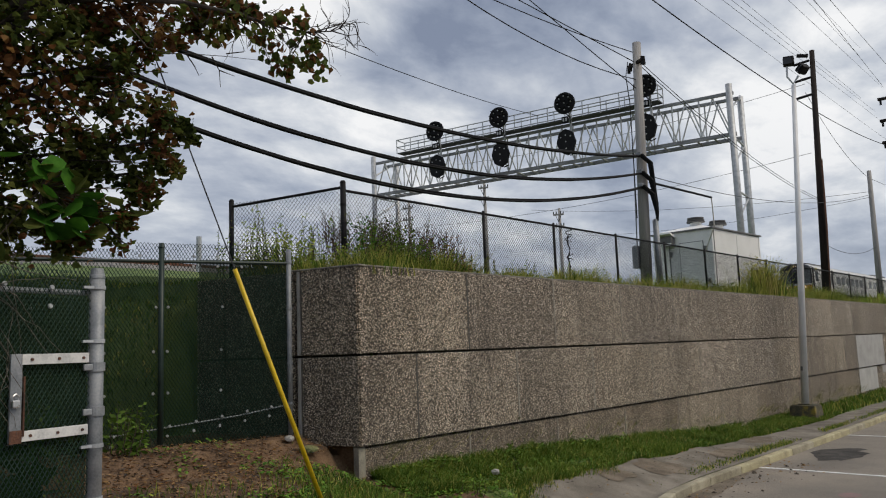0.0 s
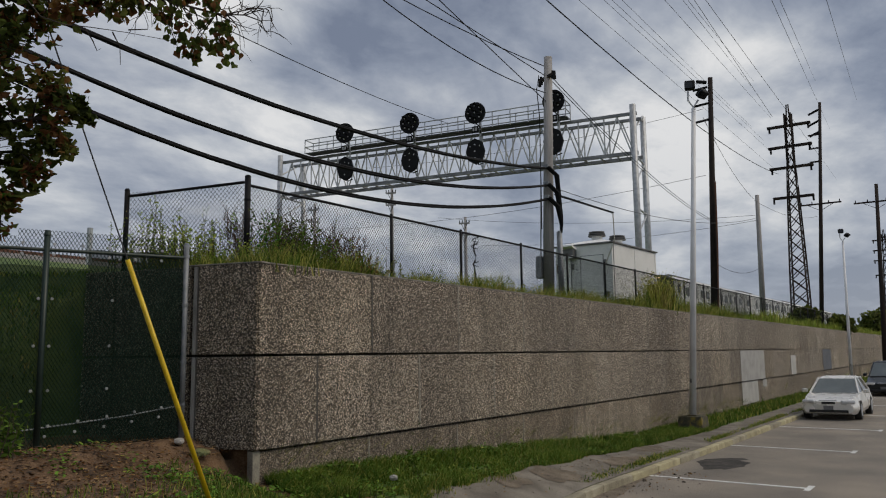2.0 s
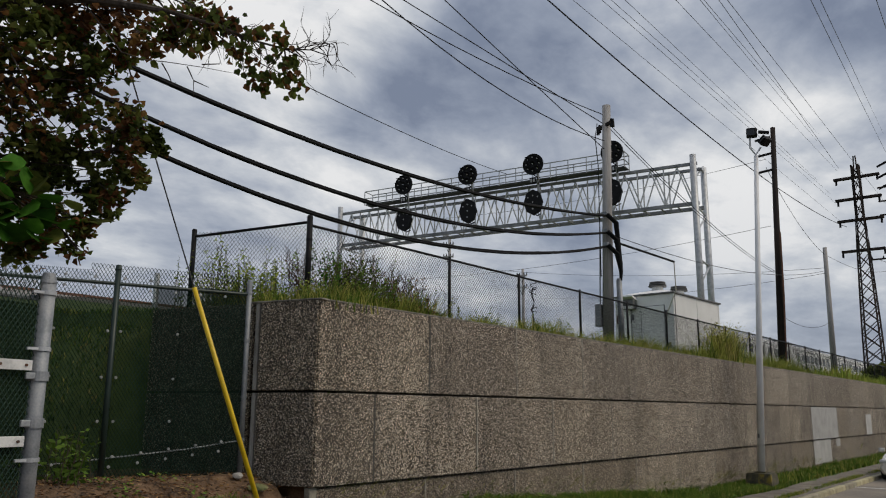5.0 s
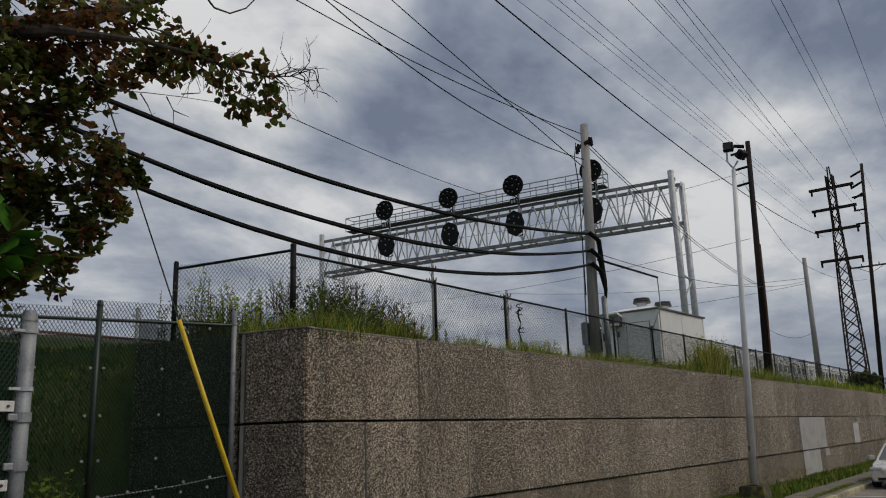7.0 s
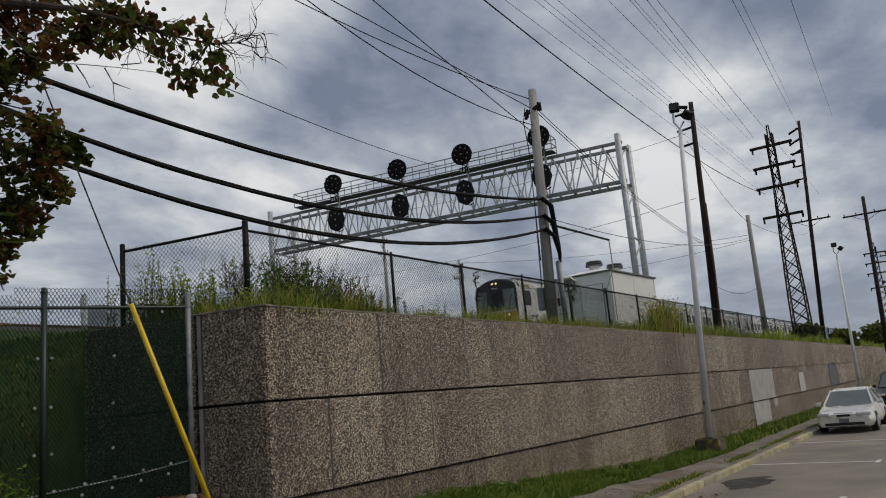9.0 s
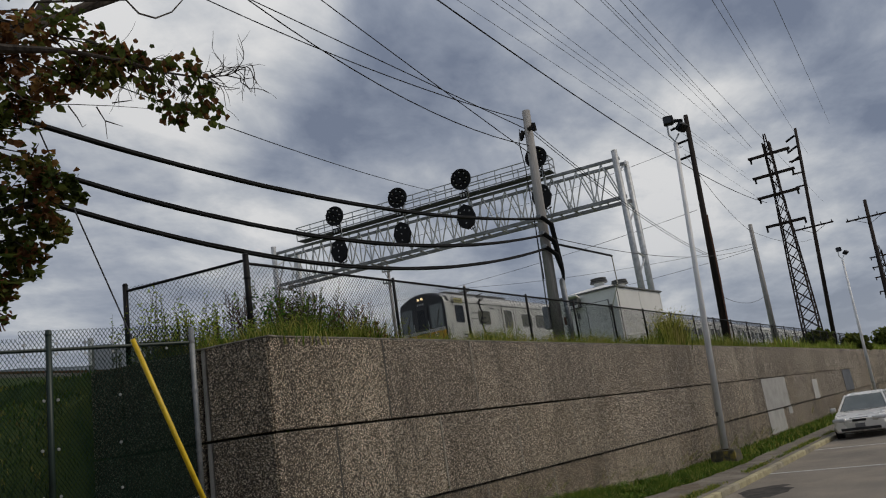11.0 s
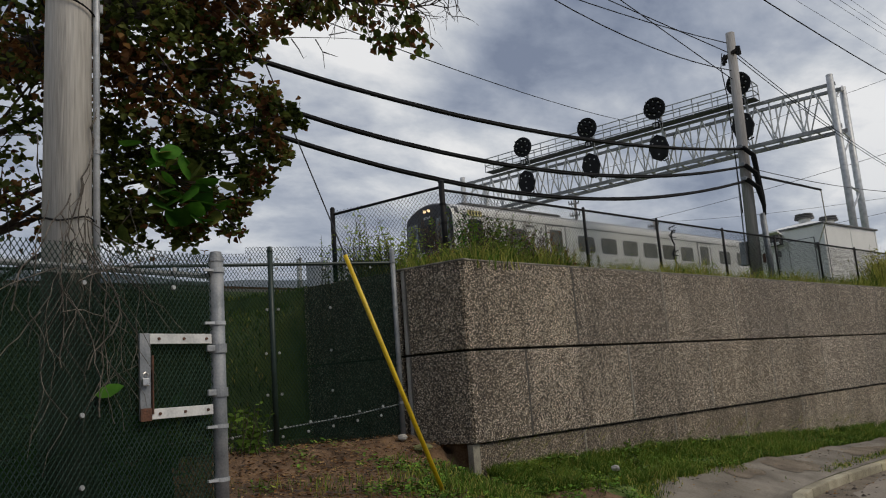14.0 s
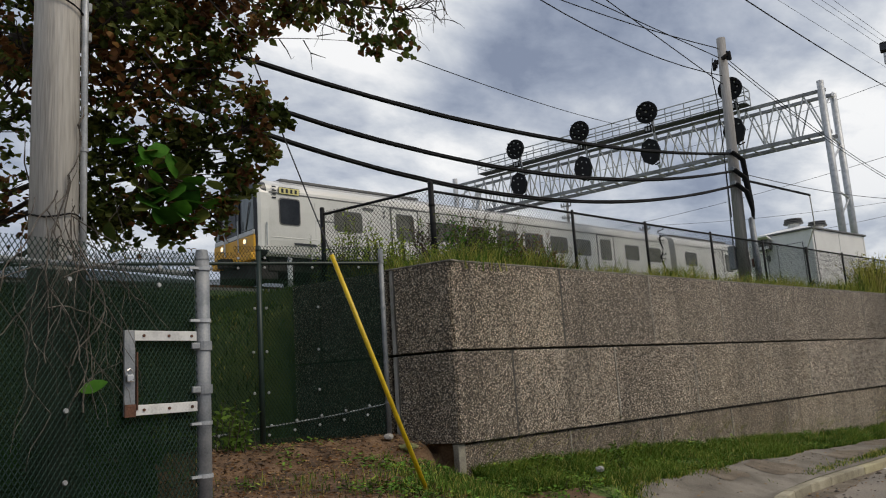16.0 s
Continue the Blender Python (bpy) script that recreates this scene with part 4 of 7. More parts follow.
part("walkway", bm_box((a + b) / 2, ((b - a).length, 0.62, 0.05), pose(0, 0, 0, 0, 0, math.degrees(math.atan2(GU.y, GU.x)))), GRATING, gantry)
for n in (0.72, -0.05):
    for z in (12.82, 13.22):
        part("handrail", bm_tube([gp(-0.9, z, n), gp(13.7, z, n)], 0.028, 6), GALV, gantry)
    for i in range(17):
        u = -0.9 + 14.6 * i / 16
        part("handrail_post", bm_tube([gp(u, 12.45, n), gp(u, 13.22, n)], 0.026, 5), GALV, gantry)
for u in (-0.9, 13.7):
    for z in (12.82, 13.22):
        part("handrail", bm_tube([gp(u, z, 0.72), gp(u, z, -0.05)], 0.028, 6), GALV, gantry)


def signal_head(u):
    s = thing("railway_signal", "black round position-light railway signal with smaller head below", "railway signal", "gantry signals")
    c = Vector(gp(u - 0.4, 13.2, 0.95))
    bm = bm_cyl(c - GN * 0.05, c + GN * 0.05, 0.53, n=28)
    part("disc", bm, SIGNAL, s)
    lights = [(0, 0)] + [(0.34 * math.cos(a * math.pi / 4), 0.34 * math.sin(a * math.pi / 4)) for a in range(8)]
    for du, dz in lights:
        q = c + GU * du + Vector((0, 0, dz)) + GN * 0.05
        part("lens", bm_cyl(q, q + GN * 0.05, 0.033, n=10), LENS, s)
        part("hood", bm_box(q + GN * 0.12 + Vector((0, 0, 0.08)), (0.16, 0.2, 0.02), pose(0, 0, 0, 0, 0, 8)), SIGNAL, s)
    d = Vector(gp(u - 0.24, 11.38, 0.6))
    bm = bm_cyl(d - GN * 0.09, d + GN * 0.09, 0.53, n=8)
    bmesh.ops.scale(bm, vec=(0.9, 1, 1.22), space=Matrix.Translation(-d), verts=bm.verts)
    part("lower_head", bm, SIGNAL, s)
    for du, dz in ((0, 0), (-0.25, 0.25), (0.25, 0.25), (0, -0.33), (0, 0.33)):
        q = d + GU * du + Vector((0, 0, dz)) + GN * 0.05
        part("lens", bm_cyl(q, q + GN * 0.05, 0.033, n=10), LENS, s)
    pl = Vector(gp(u - 0.38, 12.38, 0.95))
    part("number_plate", bm_box(pl, (0.34, 0.04, 0.32), pose(0, 0, 0, 0, 0, 8), 0.01), SIGNAL, s)
    for k in range(2):
        part("number_bar", bm_box(pl + GN * 0.03 + GU * (0.07 - 0.14 * k), (0.08, 0.02, 0.16), pose(0, 0, 0, 0, 0, 8)), LENS, s)
    part("mast", bm_cyl(gp(u - 0.5, 10.9, 0.45), gp(u - 0.55, 13.3, 0.82), 0.06, n=8), GALV, s)
    part("conduit", bm_tube([gp(u - 0.45, 12.65, 0.95), gp(u - 0.62, 12.5, 0.9), gp(u - 0.6, 12.2, 0.8)], 0.03, 6), CABLE, s)
    part("conduit", bm_tube([gp(u - 0.25, 10.88, 0.6), gp(u - 0.42, 10.7, 0.6), gp(u - 0.6, 10.8, 0.5)], 0.03, 6), CABLE, s)


for u in (11.42, 7.56, 3.95, 0.0):
    signal_head(u)


# ---- chain-link fences ----
def chain_link(name, a, b, z0, z1, parent, material_, pitch=0.055, rise=1.0, r=0.0022, label=""):
    """Woven diamond wire between two plan points; z0, z1: heights at the bottom and top at either end."""
    a, b = Vector((*a, 0)), Vector((*b, 0))
    d = b - a
    length = d.length
    u = d / length
    nrm = Vector((-u.y, u.x, 0))
    v, f = [], []

    def wire(s0, h0, s1, h1, off):
        k = len(v)
        p, q = a + u * s0, a + u * s1
        dirv = (u * (s1 - s0) + Vector((0, 0, h1 - h0))).normalized()
        side = nrm
        up = dirv.cross(side)
        for pt, h in ((p, h0), (q, h1)):
            c = pt + Vector((0, 0, h)) + nrm * off
            for ang_ in (0.5, 2.6, 4.7):
                v.append(c + r * (math.cos(ang_) * side + math.sin(ang_) * up))
        for i in range(3):
            j = (i + 1) % 3
            f.append((k + i, k + j, k + 3 + j, k + 3 + i))

    height = max(z1) - min(z0)
    run = height / rise
    count = int((length + run) / pitch) + 1
    lo, hi = min(z0), max(z1)
    for i in range(count):
        for sgn in (1, -1):
            s0 = -run + i * pitch if sgn > 0 else i * pitch
            s1 = s0 + run if sgn > 0 else s0 - run
            h0, h1 = lo, hi
            # clip to the ends of the panel
            for lim in (0.0, length):
                for end in (0, 1):
                    s = (s0, s1)[end]
                    if (lim == 0.0 and s < 0) or (lim > 0 and s > length):
                        o = (s1, s0)[end]
                        if (lim == 0.0 and o < 0) or (lim > 0 and o > length):
                            break
                        tt = (lim - s0) / (s1 - s0)
                        hh = h0 + (h1 - h0) * tt
                        if end == 0:
                            s0, h0 = lim, hh
                        else:
                            s1, h1 = lim, hh
            if min(s0, s1) < -1e-6 or max(s0, s1) > length + 1e-6 or abs(s1 - s0) < 0.01:
                continue
            wire(s0, h0, s1, h1, 0.002 * sgn)
    ob = soup(name, v, f, material_, parent)
    return tagged(ob, label, kind="stuff")


# black fence on top of the wall
top_fence = thing("chain_link_fence", "black chain-link fence along the top of the wall", "fence")
FX, FTOP = -1.2, 4.22
CORNER, LEFT = (FX, 0.85), (-3.15, 0.13)
posts = [4.36, 6.75, 9.4, 11.95, 14.5, 16.95] + [19.45 + 2.5 * i for i in range(16)]


def black_post(x, y, top, r):
    z = gz(x, y) - 0.1
    ob = part("post", bm_cyl((x, y, z), (x, y, top), r, n=12), BLACK_PIPE, top_fence, smooth=True)
    part("cap", bm_cyl((x, y, top - 0.005), (x, y, top + 0.025), r * 1.12, r * 0.7, 12), BLACK_PIPE, ob)
    return ob


pc = black_post(*CORNER, FTOP + 0.1, 0.046)
black_post(*LEFT, FTOP + 0.02, 0.04)
for y in posts:
    black_post(FX, y, FTOP, 0.028)
for z in (3.05, 3.35, 3.65, 3.95):
    part("tension_band", bm_cyl((*CORNER, z), (*CORNER, z + 0.03), 0.053, n=12), BLACK_PIPE, pc)
ys_ = [CORNER[1]] + posts
part("top_rail", bm_tube([(FX, ys_[0], FTOP - 0.03), (FX, ys_[-1], FTOP - 0.03)], 0.023, 8), BLACK_PIPE, top_fence)
part("top_rail", bm_tube([(*CORNER, FTOP + 0.02), (*LEFT, FTOP - 0.08)], 0.023, 8), BLACK_PIPE, top_fence)
for a, b in zip(ys_[:12], ys_[1:13]):
    chain_link("mesh", (FX, a), (FX, b), (2.8, 2.8), (FTOP - 0.03,) * 2, top_fence, BLACK_PIPE, 0.068, 1.15, 0.0036)
chain_link("mesh", (FX, ys_[12]), (FX, ys_[-1]), (2.8, 2.8), (FTOP - 0.03,) * 2, top_fence, BLACK_PIPE, 0.1, 1.15, 0.003)
chain_link("mesh", CORNER, LEFT, (2.8, 2.8), (FTOP - 0.02,) * 2, top_fence, BLACK_PIPE, 0.068, 1.15, 0.0036)

# green screened fences


def screen_sheet(a, b, z0, z1, parent, name="privacy_screen", n=40, wave=0.012, mat_=None):
    a, b = Vector(a), Vector(b)
    d = (b - a).normalized()
    nx, ny = -d.y, d.x
    v, f = [], []
    for i in range(n + 1):
        p = a.lerp(b, i / n)
        for k in range(7):
            t = k / 6
            o = wave * noise.noise((p.x * 2.5, p.y * 2.5, t * 3))
            v.append((p.x + nx * o, p.y + ny * o, z0 + (z1 - z0) * t + (0.03 * noise.noise((i * 0.3, 2.2, 0)) if k == 6 else 0)))
    for i in range(n):
        for k in range(6):
            q = i * 7 + k
            f.append((q, q + 7, q + 8, q + 1))
    return soup(name, v, f, mat_ or SCREEN, parent)


def clip(p, nrm, parent):
    p = Vector(p)
    ob = part("clip", bm_cyl(p, p + nrm * 0.012, 0.02, 0.015, 10), BUTTON, parent)
    return ob


BA, BU = Vector((-1.0, -0.4)), Vector((-0.35, -0.937))
BNRM = Vector((0.937, -0.35, 0))


def bp_(s, z, o=0.0):
    q = BA + BU * s
    return (q.x + BNRM.x * o, q.y + BNRM.y * o, z)


back = thing("screened_fence", "green chain-link fence with dark privacy screen beside the wall", "fence")
part("end_post", bm_cyl(bp_(-0.02, 0.35), bp_(-0.02, 3.12), 0.036, n=14), GALV_DULL, back, "galvanised end post", smooth=True)
part("end_cap", bm_cyl(bp_(-0.02, 3.12), bp_(-0.02, 3.15), 0.04, 0.03, 14), GALV_DULL, back)
for z in (2.95, 2.3, 1.55, 1.0):
    part("tension_band", bm_cyl(bp_(-0.02, z), bp_(-0.02, z + 0.035), 0.043, n=14), GALV_DULL, back)
for s in (1.68, 4.1, 6.5, 8.9):
    part("post", bm_cyl(bp_(s, 0.25), bp_(s, 3.13), 0.036, n=12), GREEN_PIPE, back, smooth=True)
    part("post_cap", bm_cyl(bp_(s, 3.13), bp_(s, 3.19), 0.045, 0.03, 10), GREEN_PIPE, back)
part("top_rail", bm_tube([bp_(0, 2.95), bp_(9, 2.95)], 0.022, 8), GREEN_PIPE, back)
part("bottom_rail", bm_tube([bp_(0, 1.0, -0.01), bp_(0.7, 0.9, -0.01), bp_(2.2, 0.76, -0.01), bp_(9, 0.7, -0.01)], 0.010, 6), GALV_DULL, back, "bottom tension wire")
chain_link("mesh", bp_(0, 0)[:2], bp_(2.0, 0)[:2], (0.45, 0.45), (3.19, 3.19), back, MESH_GREEN, 0.044, 1.6, 0.0040)
chain_link("mesh", bp_(2.0, 0)[:2], bp_(9, 0)[:2], (0.45, 0.45), (3.10, 3.10), back, MESH_GREEN, 0.044, 1.6, 0.0040)
screen_sheet(bp_(0, 0, -0.02)[:2], bp_(1.2, 0, -0.02)[:2], 0.48, 2.98, back, n=12)
screen_sheet(bp_(1.2, 0, -0.022)[:2], bp_(9, 0, -0.022)[:2], 0.48, 2.74, back, n=50, mat_=SCREEN_SHEER)
for s in [0.3 + 0.33 * i for i in range(16)]:
    for z in (2.89, 3.02):
        clip(bp_(s + 0.06 * noise.noise((s, z, 0)), z + 0.01 * noise.noise((s * 3, z, 0)), 0.012), BNRM, back)
for s in (0.92, 1.6, 1.76, 2.35, 3.2, 4.02, 4.18):
    for z in (1.25, 1.78, 2.35):
        clip(bp_(s + 0.04 * noise.noise((s * 9, z, 0)), z, 0.012), BNRM, back)
for i in range(9):
    s = 0.25 + 0.33 * i
    clip(bp_(s, 1.02 - 0.12 * s, 0.014), BNRM, back)
    clip(bp_(s + 0.03, 0.9 - 0.12 * s, 0.014), BNRM, back)

NA, NU = Vector((1.72, -4.36)), Vector((0.18, -0.9837))
NNRM = Vector((0.9837, 0.18, 0))


def np_(s, z, o=0.0):
    q = NA + NU * s
    return (q.x + NNRM.x * o, q.y + NNRM.y * o, z)


near = thing("gate_fence", "dark green screened chain-link fence with galvanised gate post", "fence")
gp_ob = part("gate_post", bm_cyl(np_(0, 0.1), np_(0, 2.36), 0.058, n=20), GALV_DULL, near, "galvanised gate post", smooth=True)
part("post_cap", bm_cyl(np_(0, 2.33), np_(0, 2.41), 0.062, 0.045, 20), GALV_DULL, gp_ob)
for z in (2.24, 1.82, 1.02, 0.62):
    part("tension_band", bm_cyl(np_(0, z), np_(0, z + 0.03), 0.066, n=20), GALV, gp_ob)
    part("bolt", bm_box(np_(0.09, z + 0.015, 0.02), (0.03, 0.08, 0.02)), GALV, gp_ob)
for z in (1.60, 1.26):
    part("hinge_band", bm_cyl(np_(0, z), np_(0, z + 0.07), 0.07, n=20), GALV_DULL, gp_ob)
    part("hinge_lug", bm_box(np_(0.09, z + 0.035, 0.03), (0.03, 0.07, 0.05), None, 0.008), GALV_DULL, gp_ob)
part("top_rail", bm_tube([np_(0.05, 2.215, -0.03), np_(9, 2.215, -0.03)], 0.022, 8), GALV_DULL, near)
chain_link("mesh", np_(0.05, 0)[:2], np_(9, 0)[:2], (0.1, 0.1), (2.38, 2.38), near, MESH_GREEN, 0.038, 1.6, 0.0036)
screen_sheet(np_(0.06, 0, -0.025)[:2], np_(9, 0, -0.025)[:2], 0.12, 2.17, near, n=60, wave=0.02, mat_=SCREEN_THIN)
part("post", bm_cyl(np_(2.6, 0.1, -0.06), np_(2.6, 2.4, -0.06), 0.036, n=12), GREEN_PIPE, near)
for s, z in ((0.4, 2.1), (0.39, 2.24), (1.1, 2.1), (1.1, 2.25), (0.75, 2.25), (1.11, 1.2), (1.11, 0.73), (1.95, 2.1), (1.95, 1.2), (1.95, 0.73), (2.6, 1.7), (2.6, 1.0)):
    clip(np_(s, z, 0.014), NNRM, near)

hatch = thing("latch_frame", "pale flat-bar latch frame with padlock fixed on the fence", "latch frame")
mrot = pose(0, 0, 0, 0, 0, math.degrees(math.atan2(NU.y, NU.x)))
for z, dz in ((1.71, 0.0), (1.17, 0.0)):
    ob = part("bar", bm_box(np_(0.36, z, 0.04), (0.54, 0.012, 0.075), mrot, 0.003), HATCH_WHITE, hatch, "pale bolted flat bar")
    for s in (0.14, 0.34, 0.55):
        part("bolt", bm_cyl(np_(s, z, 0.045), np_(s, z, 0.056), 0.011, n=8), RUST, ob)
part("upright", bm_box(np_(0.66, 1.44, 0.036), (0.085, 0.02, 0.62), mrot, 0.003), GALV_DULL, hatch, "grey upright bar with rusted foot")
part("rust_foot", bm_box(np_(0.66, 1.17, 0.05), (0.088, 0.008, 0.09), mrot), RUST, hatch)
part("inner_edge", bm_box(np_(0.605, 1.38, 0.045), (0.012, 0.02, 0.42), mrot), RUST, hatch)
part("padlock", bm_box(np_(0.675, 1.40, 0.07), (0.055, 0.028, 0.055), mrot, 0.008), STEEL, hatch, "small silver padlock")
part("shackle", bm_tube([np_(0.655, 1.42, 0.07), np_(0.655, 1.455, 0.07), np_(0.675, 1.47, 0.07), np_(0.695, 1.455, 0.07), np_(0.695, 1.42, 0.07)], 0.006, 6), STEEL, hatch)

# ---- near pole, guy wire, cables ----
N = Vector((1.46, -5.41))
npole = thing("utility_pole", "thick weathered wooden utility pole with grey conduit behind fence", "utility pole")
part("shaft", bm_cyl((*N, 0.1), (*N, 9.4), 0.182, 0.145, 28), POLE_WOOD, npole, smooth=True)
part("conduit", bm_cyl((N.x + 0.09, N.y + 0.185, 0.2), (N.x + 0.085, N.y + 0.175, 8.0), 0.026, n=10), GALV, npole, "grey metal conduit", smooth=True)
for z in (3.15, 4.6):
    part("conduit_strap", bm_cyl((N.x + 0.09, N.y + 0.183, z), (N.x + 0.09, N.y + 0.183, z + 0.03), 0.034, n=10), GALV_DULL, npole)
part("strap", bm_tube([(N.x + 0.19 * math.cos(a), N.y + 0.19 * math.sin(a), 2.62 + 0.02 * math.sin(a * 3)) for a in [k * 0.3 for k in range(22)]], 0.007, 4), CABLE, npole)
part("strap", bm_tube([(N.x + 0.19 * math.cos(a), N.y + 0.19 * math.sin(a), 4.32 - 0.06 * math.sin(a)) for a in [k * 0.3 for k in range(22)]], 0.009, 4), CABLE, npole)
for z in (4.65, 4.38, 4.13, 6.95, 7.25, 8.3):
    part("bracket", bm_box((N.x + 0.02, N.y + 0.2, z), (0.05, 0.1, 0.08), None, 0.01), GALV_DULL, npole)

guy = thing("guy_wire", "steel guy wire with yellow plastic guard anchored in the ground", "guy wire")
g0, g1 = Vector((1.5, -1.86, 0.05)), Vector((1.5, -2.94, 2.50))
gd = (g1 - g0).normalized()
part("guard", bm_cyl(g0 + gd * 0.1, g1, 0.024, 0.022, 12), YELLOW, guy, "yellow plastic guy guard", smooth=True)
part("wire", bm_tube([g0 - gd * 0.25, g0 + gd * 6.5], 0.0065, 6), CABLE_GREY, guy)
part("anchor_rod", bm_cyl(g0 - gd * 0.35, g0 + gd * 0.14, 0.017, n=8), CABLE, guy)

U = Vector((-1.8, 12.3))
CU = (U - N).normalized()


def along(s, z, o=0.0):
    return (N.x + CU.x * s - CU.y * o, N.y + CU.y * s + CU.x * o, z)


HID = Vector((-4.0, -5.4))
HU = (HID - U).normalized()


def hang(s, z, o=0.0):
    return (U.x + HU.x * s - HU.y * o, U.y + HU.y * s + HU.x * o, z)


for k, (a, b, c) in enumerate(((6.72, -0.1345, 0.0103), (6.25, -0.2208, 0.0154), (5.87, -0.2631, 0.0179))):
    run_ = thing("cable_bundle", "heavy black power cable bundle sagging between utility poles", "cable", "cable bundles")
    for o, dz, r in ((0, 0, 0.027), (0.03, -0.04, 0.020), (-0.026, -0.042, 0.017)):
        pts = [hang(s, a + b * s + c * s * s + dz * (0.5 + 0.5 * math.sin(math.pi * i / 40)) + 0.01 * noise.noise((i * 0.5, o * 100, k)), o) for i in range(41) for s in [0.1 + 17.6 * i / 40]]
        part("cable", bm_tube(pts, r, 8), CABLE, run_, smooth=True)
hpole = thing("utility_pole", "dark wooden utility pole behind the maple tree", "utility pole")
part("shaft", bm_cyl((*HID, 0.6), (*HID, 9.0), 0.2, 0.15, 16), BARK, hpole, smooth=True)

upole = thing("utility_pole", "grey wooden utility pole with black cables down to conduit", "utility pole")
part("shaft", bm_cyl((U.x - 0.16, U.y, 2.6), (U.x + 0.03, U.y + 0.05, 9.95), 0.16, 0.115, 24), POLE_GREY, upole, smooth=True)
for dx, dy in ((0.22, 0.12), (0.12, 0.26)):
    part("conduit", bm_cyl((U.x + dx, U.y + dy, 2.7), (U.x + dx - 0.03, U.y + dy, 4.95), 0.062, n=12), GALV_DULL, upole, "grey riser conduit", smooth=True)
for k, z in enumerate((6.72, 6.24, 5.86)):
    for o in (0.0, 0.07):
        pts = [(U.x - 0.05, U.y - 0.2, z), (U.x + 0.02 + o, U.y - 0.2, z - 0.02), (U.x + 0.2 + o, U.y - 0.05, z - 0.25), (U.x + 0.24 + o * 0.5, U.y + 0.1, 5.35 + 0.2 * k * 0 - 0.1 * k), (U.x + 0.23, U.y + 0.13, 4.9)]
        part("riser_cable", bm_tube(pts, 0.04, 8), CABLE, upole, "black cable bending down the pole")
    part("clamp", bm_box((U.x - 0.02, U.y - 0.2, z + 0.02), (0.16, 0.1, 0.09), None, 0.01), GALV_DULL, upole)
part("crossarm_bracket", bm_box((U.x, U.y, 9.35), (0.7, 0.09, 0.09), pose(0, 0, 0, 0, 0, -30), 0.01), POLE_DARK, upole)
for dx in (-0.32, 0.32, -0.25, 0.25):
    part("insulator", bm_cyl((U.x + dx, U.y - dx * 0.55, 9.35 - abs(dx) * 0.5), (U.x + dx, U.y - dx * 0.55, 9.58 - abs(dx) * 0.5), 0.05, 0.035, 10), CABLE, upole)
part("side_wire", bm_tube([(U.x - 0.17, U.y - 0.16, 9.4), (U.x - 0.24, U.y - 0.18, 9.0), (U.x - 0.18, U.y - 0.17, 8.2), (U.x - 0.19, U.y - 0.2, 5.0)], 0.014, 5), CABLE, upole)
part("arm", bm_tube([(U.x + 0.1, U.y + 0.1, 5.98), (-2.0, 17.3, 6.2)], 0.035, 8), CABLE, upole, "black service arm to the equipment shed")
part("arm_drop", bm_tube([(-2.0, 17.3, 6.2), (-2.1, 17.6, 5.3), (-2.9, 18.6, 4.6)], 0.018, 6), POLE_WOOD, upole)


part("meter_box", bm_box((U.x - 0.33, U.y - 0.12, 3.95), (0.16, 0.2, 0.62), None, 0.02), GALV_DULL, upole, "grey metal box on the pole")
part("box_conduit", bm_tube([(U.x - 0.3, U.y - 0.1, 4.25), (U.x - 0.22, U.y - 0.12, 6.4)], 0.02, 6), GALV_DULL, upole)


def wire(a, b, sag, r=0.012, name="overhead_wire", label="thin dark overhead wire between poles", group="overhead wires", mat_=None):
    ob = thing(name, label, "wire", group)
    part("strand", bm_tube(sag_line(a, b, sag, 18), r, 5), mat_ or CABLE, ob)
    return ob


for way, a, b, c in ((-105, 9.6533, 0.0435, 0.0098), (-92.5, 8.881, -0.1131, 0.0197), (-105, 9.366, 0.2216, -0.0), (-98, 8.5964, 0.3359, 0.0013)):
    ob = thing("overhead_wire", "thin dark overhead wire between poles", "wire", "overhead wires")
    ux, uy = math.cos(radians(way)), math.sin(radians(way))
    part("strand", bm_tube([(U.x + ux * s, U.y + uy * s, a + b * s + c * s * s) for s in [0.1 + 18 * i / 20 for i in range(21)]], 0.013, 5), CABLE, ob)
ob = thing("overhead_wire", "thin dark overhead wire to the signal gantry", "wire", "overhead wires")
ux, uy = math.cos(radians(-72.0)), math.sin(radians(-72.0))
part("strand", bm_tube([(-12 + ux * s, 25.8 + uy * s, 12.5835 + -0.2226 * s + 0.0019 * s * s) for s in [6.5 + 1.16 * i for i in range(19)]], 0.011, 5), CABLE, ob)
for dz in (0.0, 0.12):
    wire((U.x, U.y, 9.4 + dz), (-4.6, 40, 9.0 + dz), 0.5, 0.012)
wire((U.x, U.y, 6.2), (-2.2, 39.0, 9.0), 0.6, 0.011, mat_=CABLE_GREY)

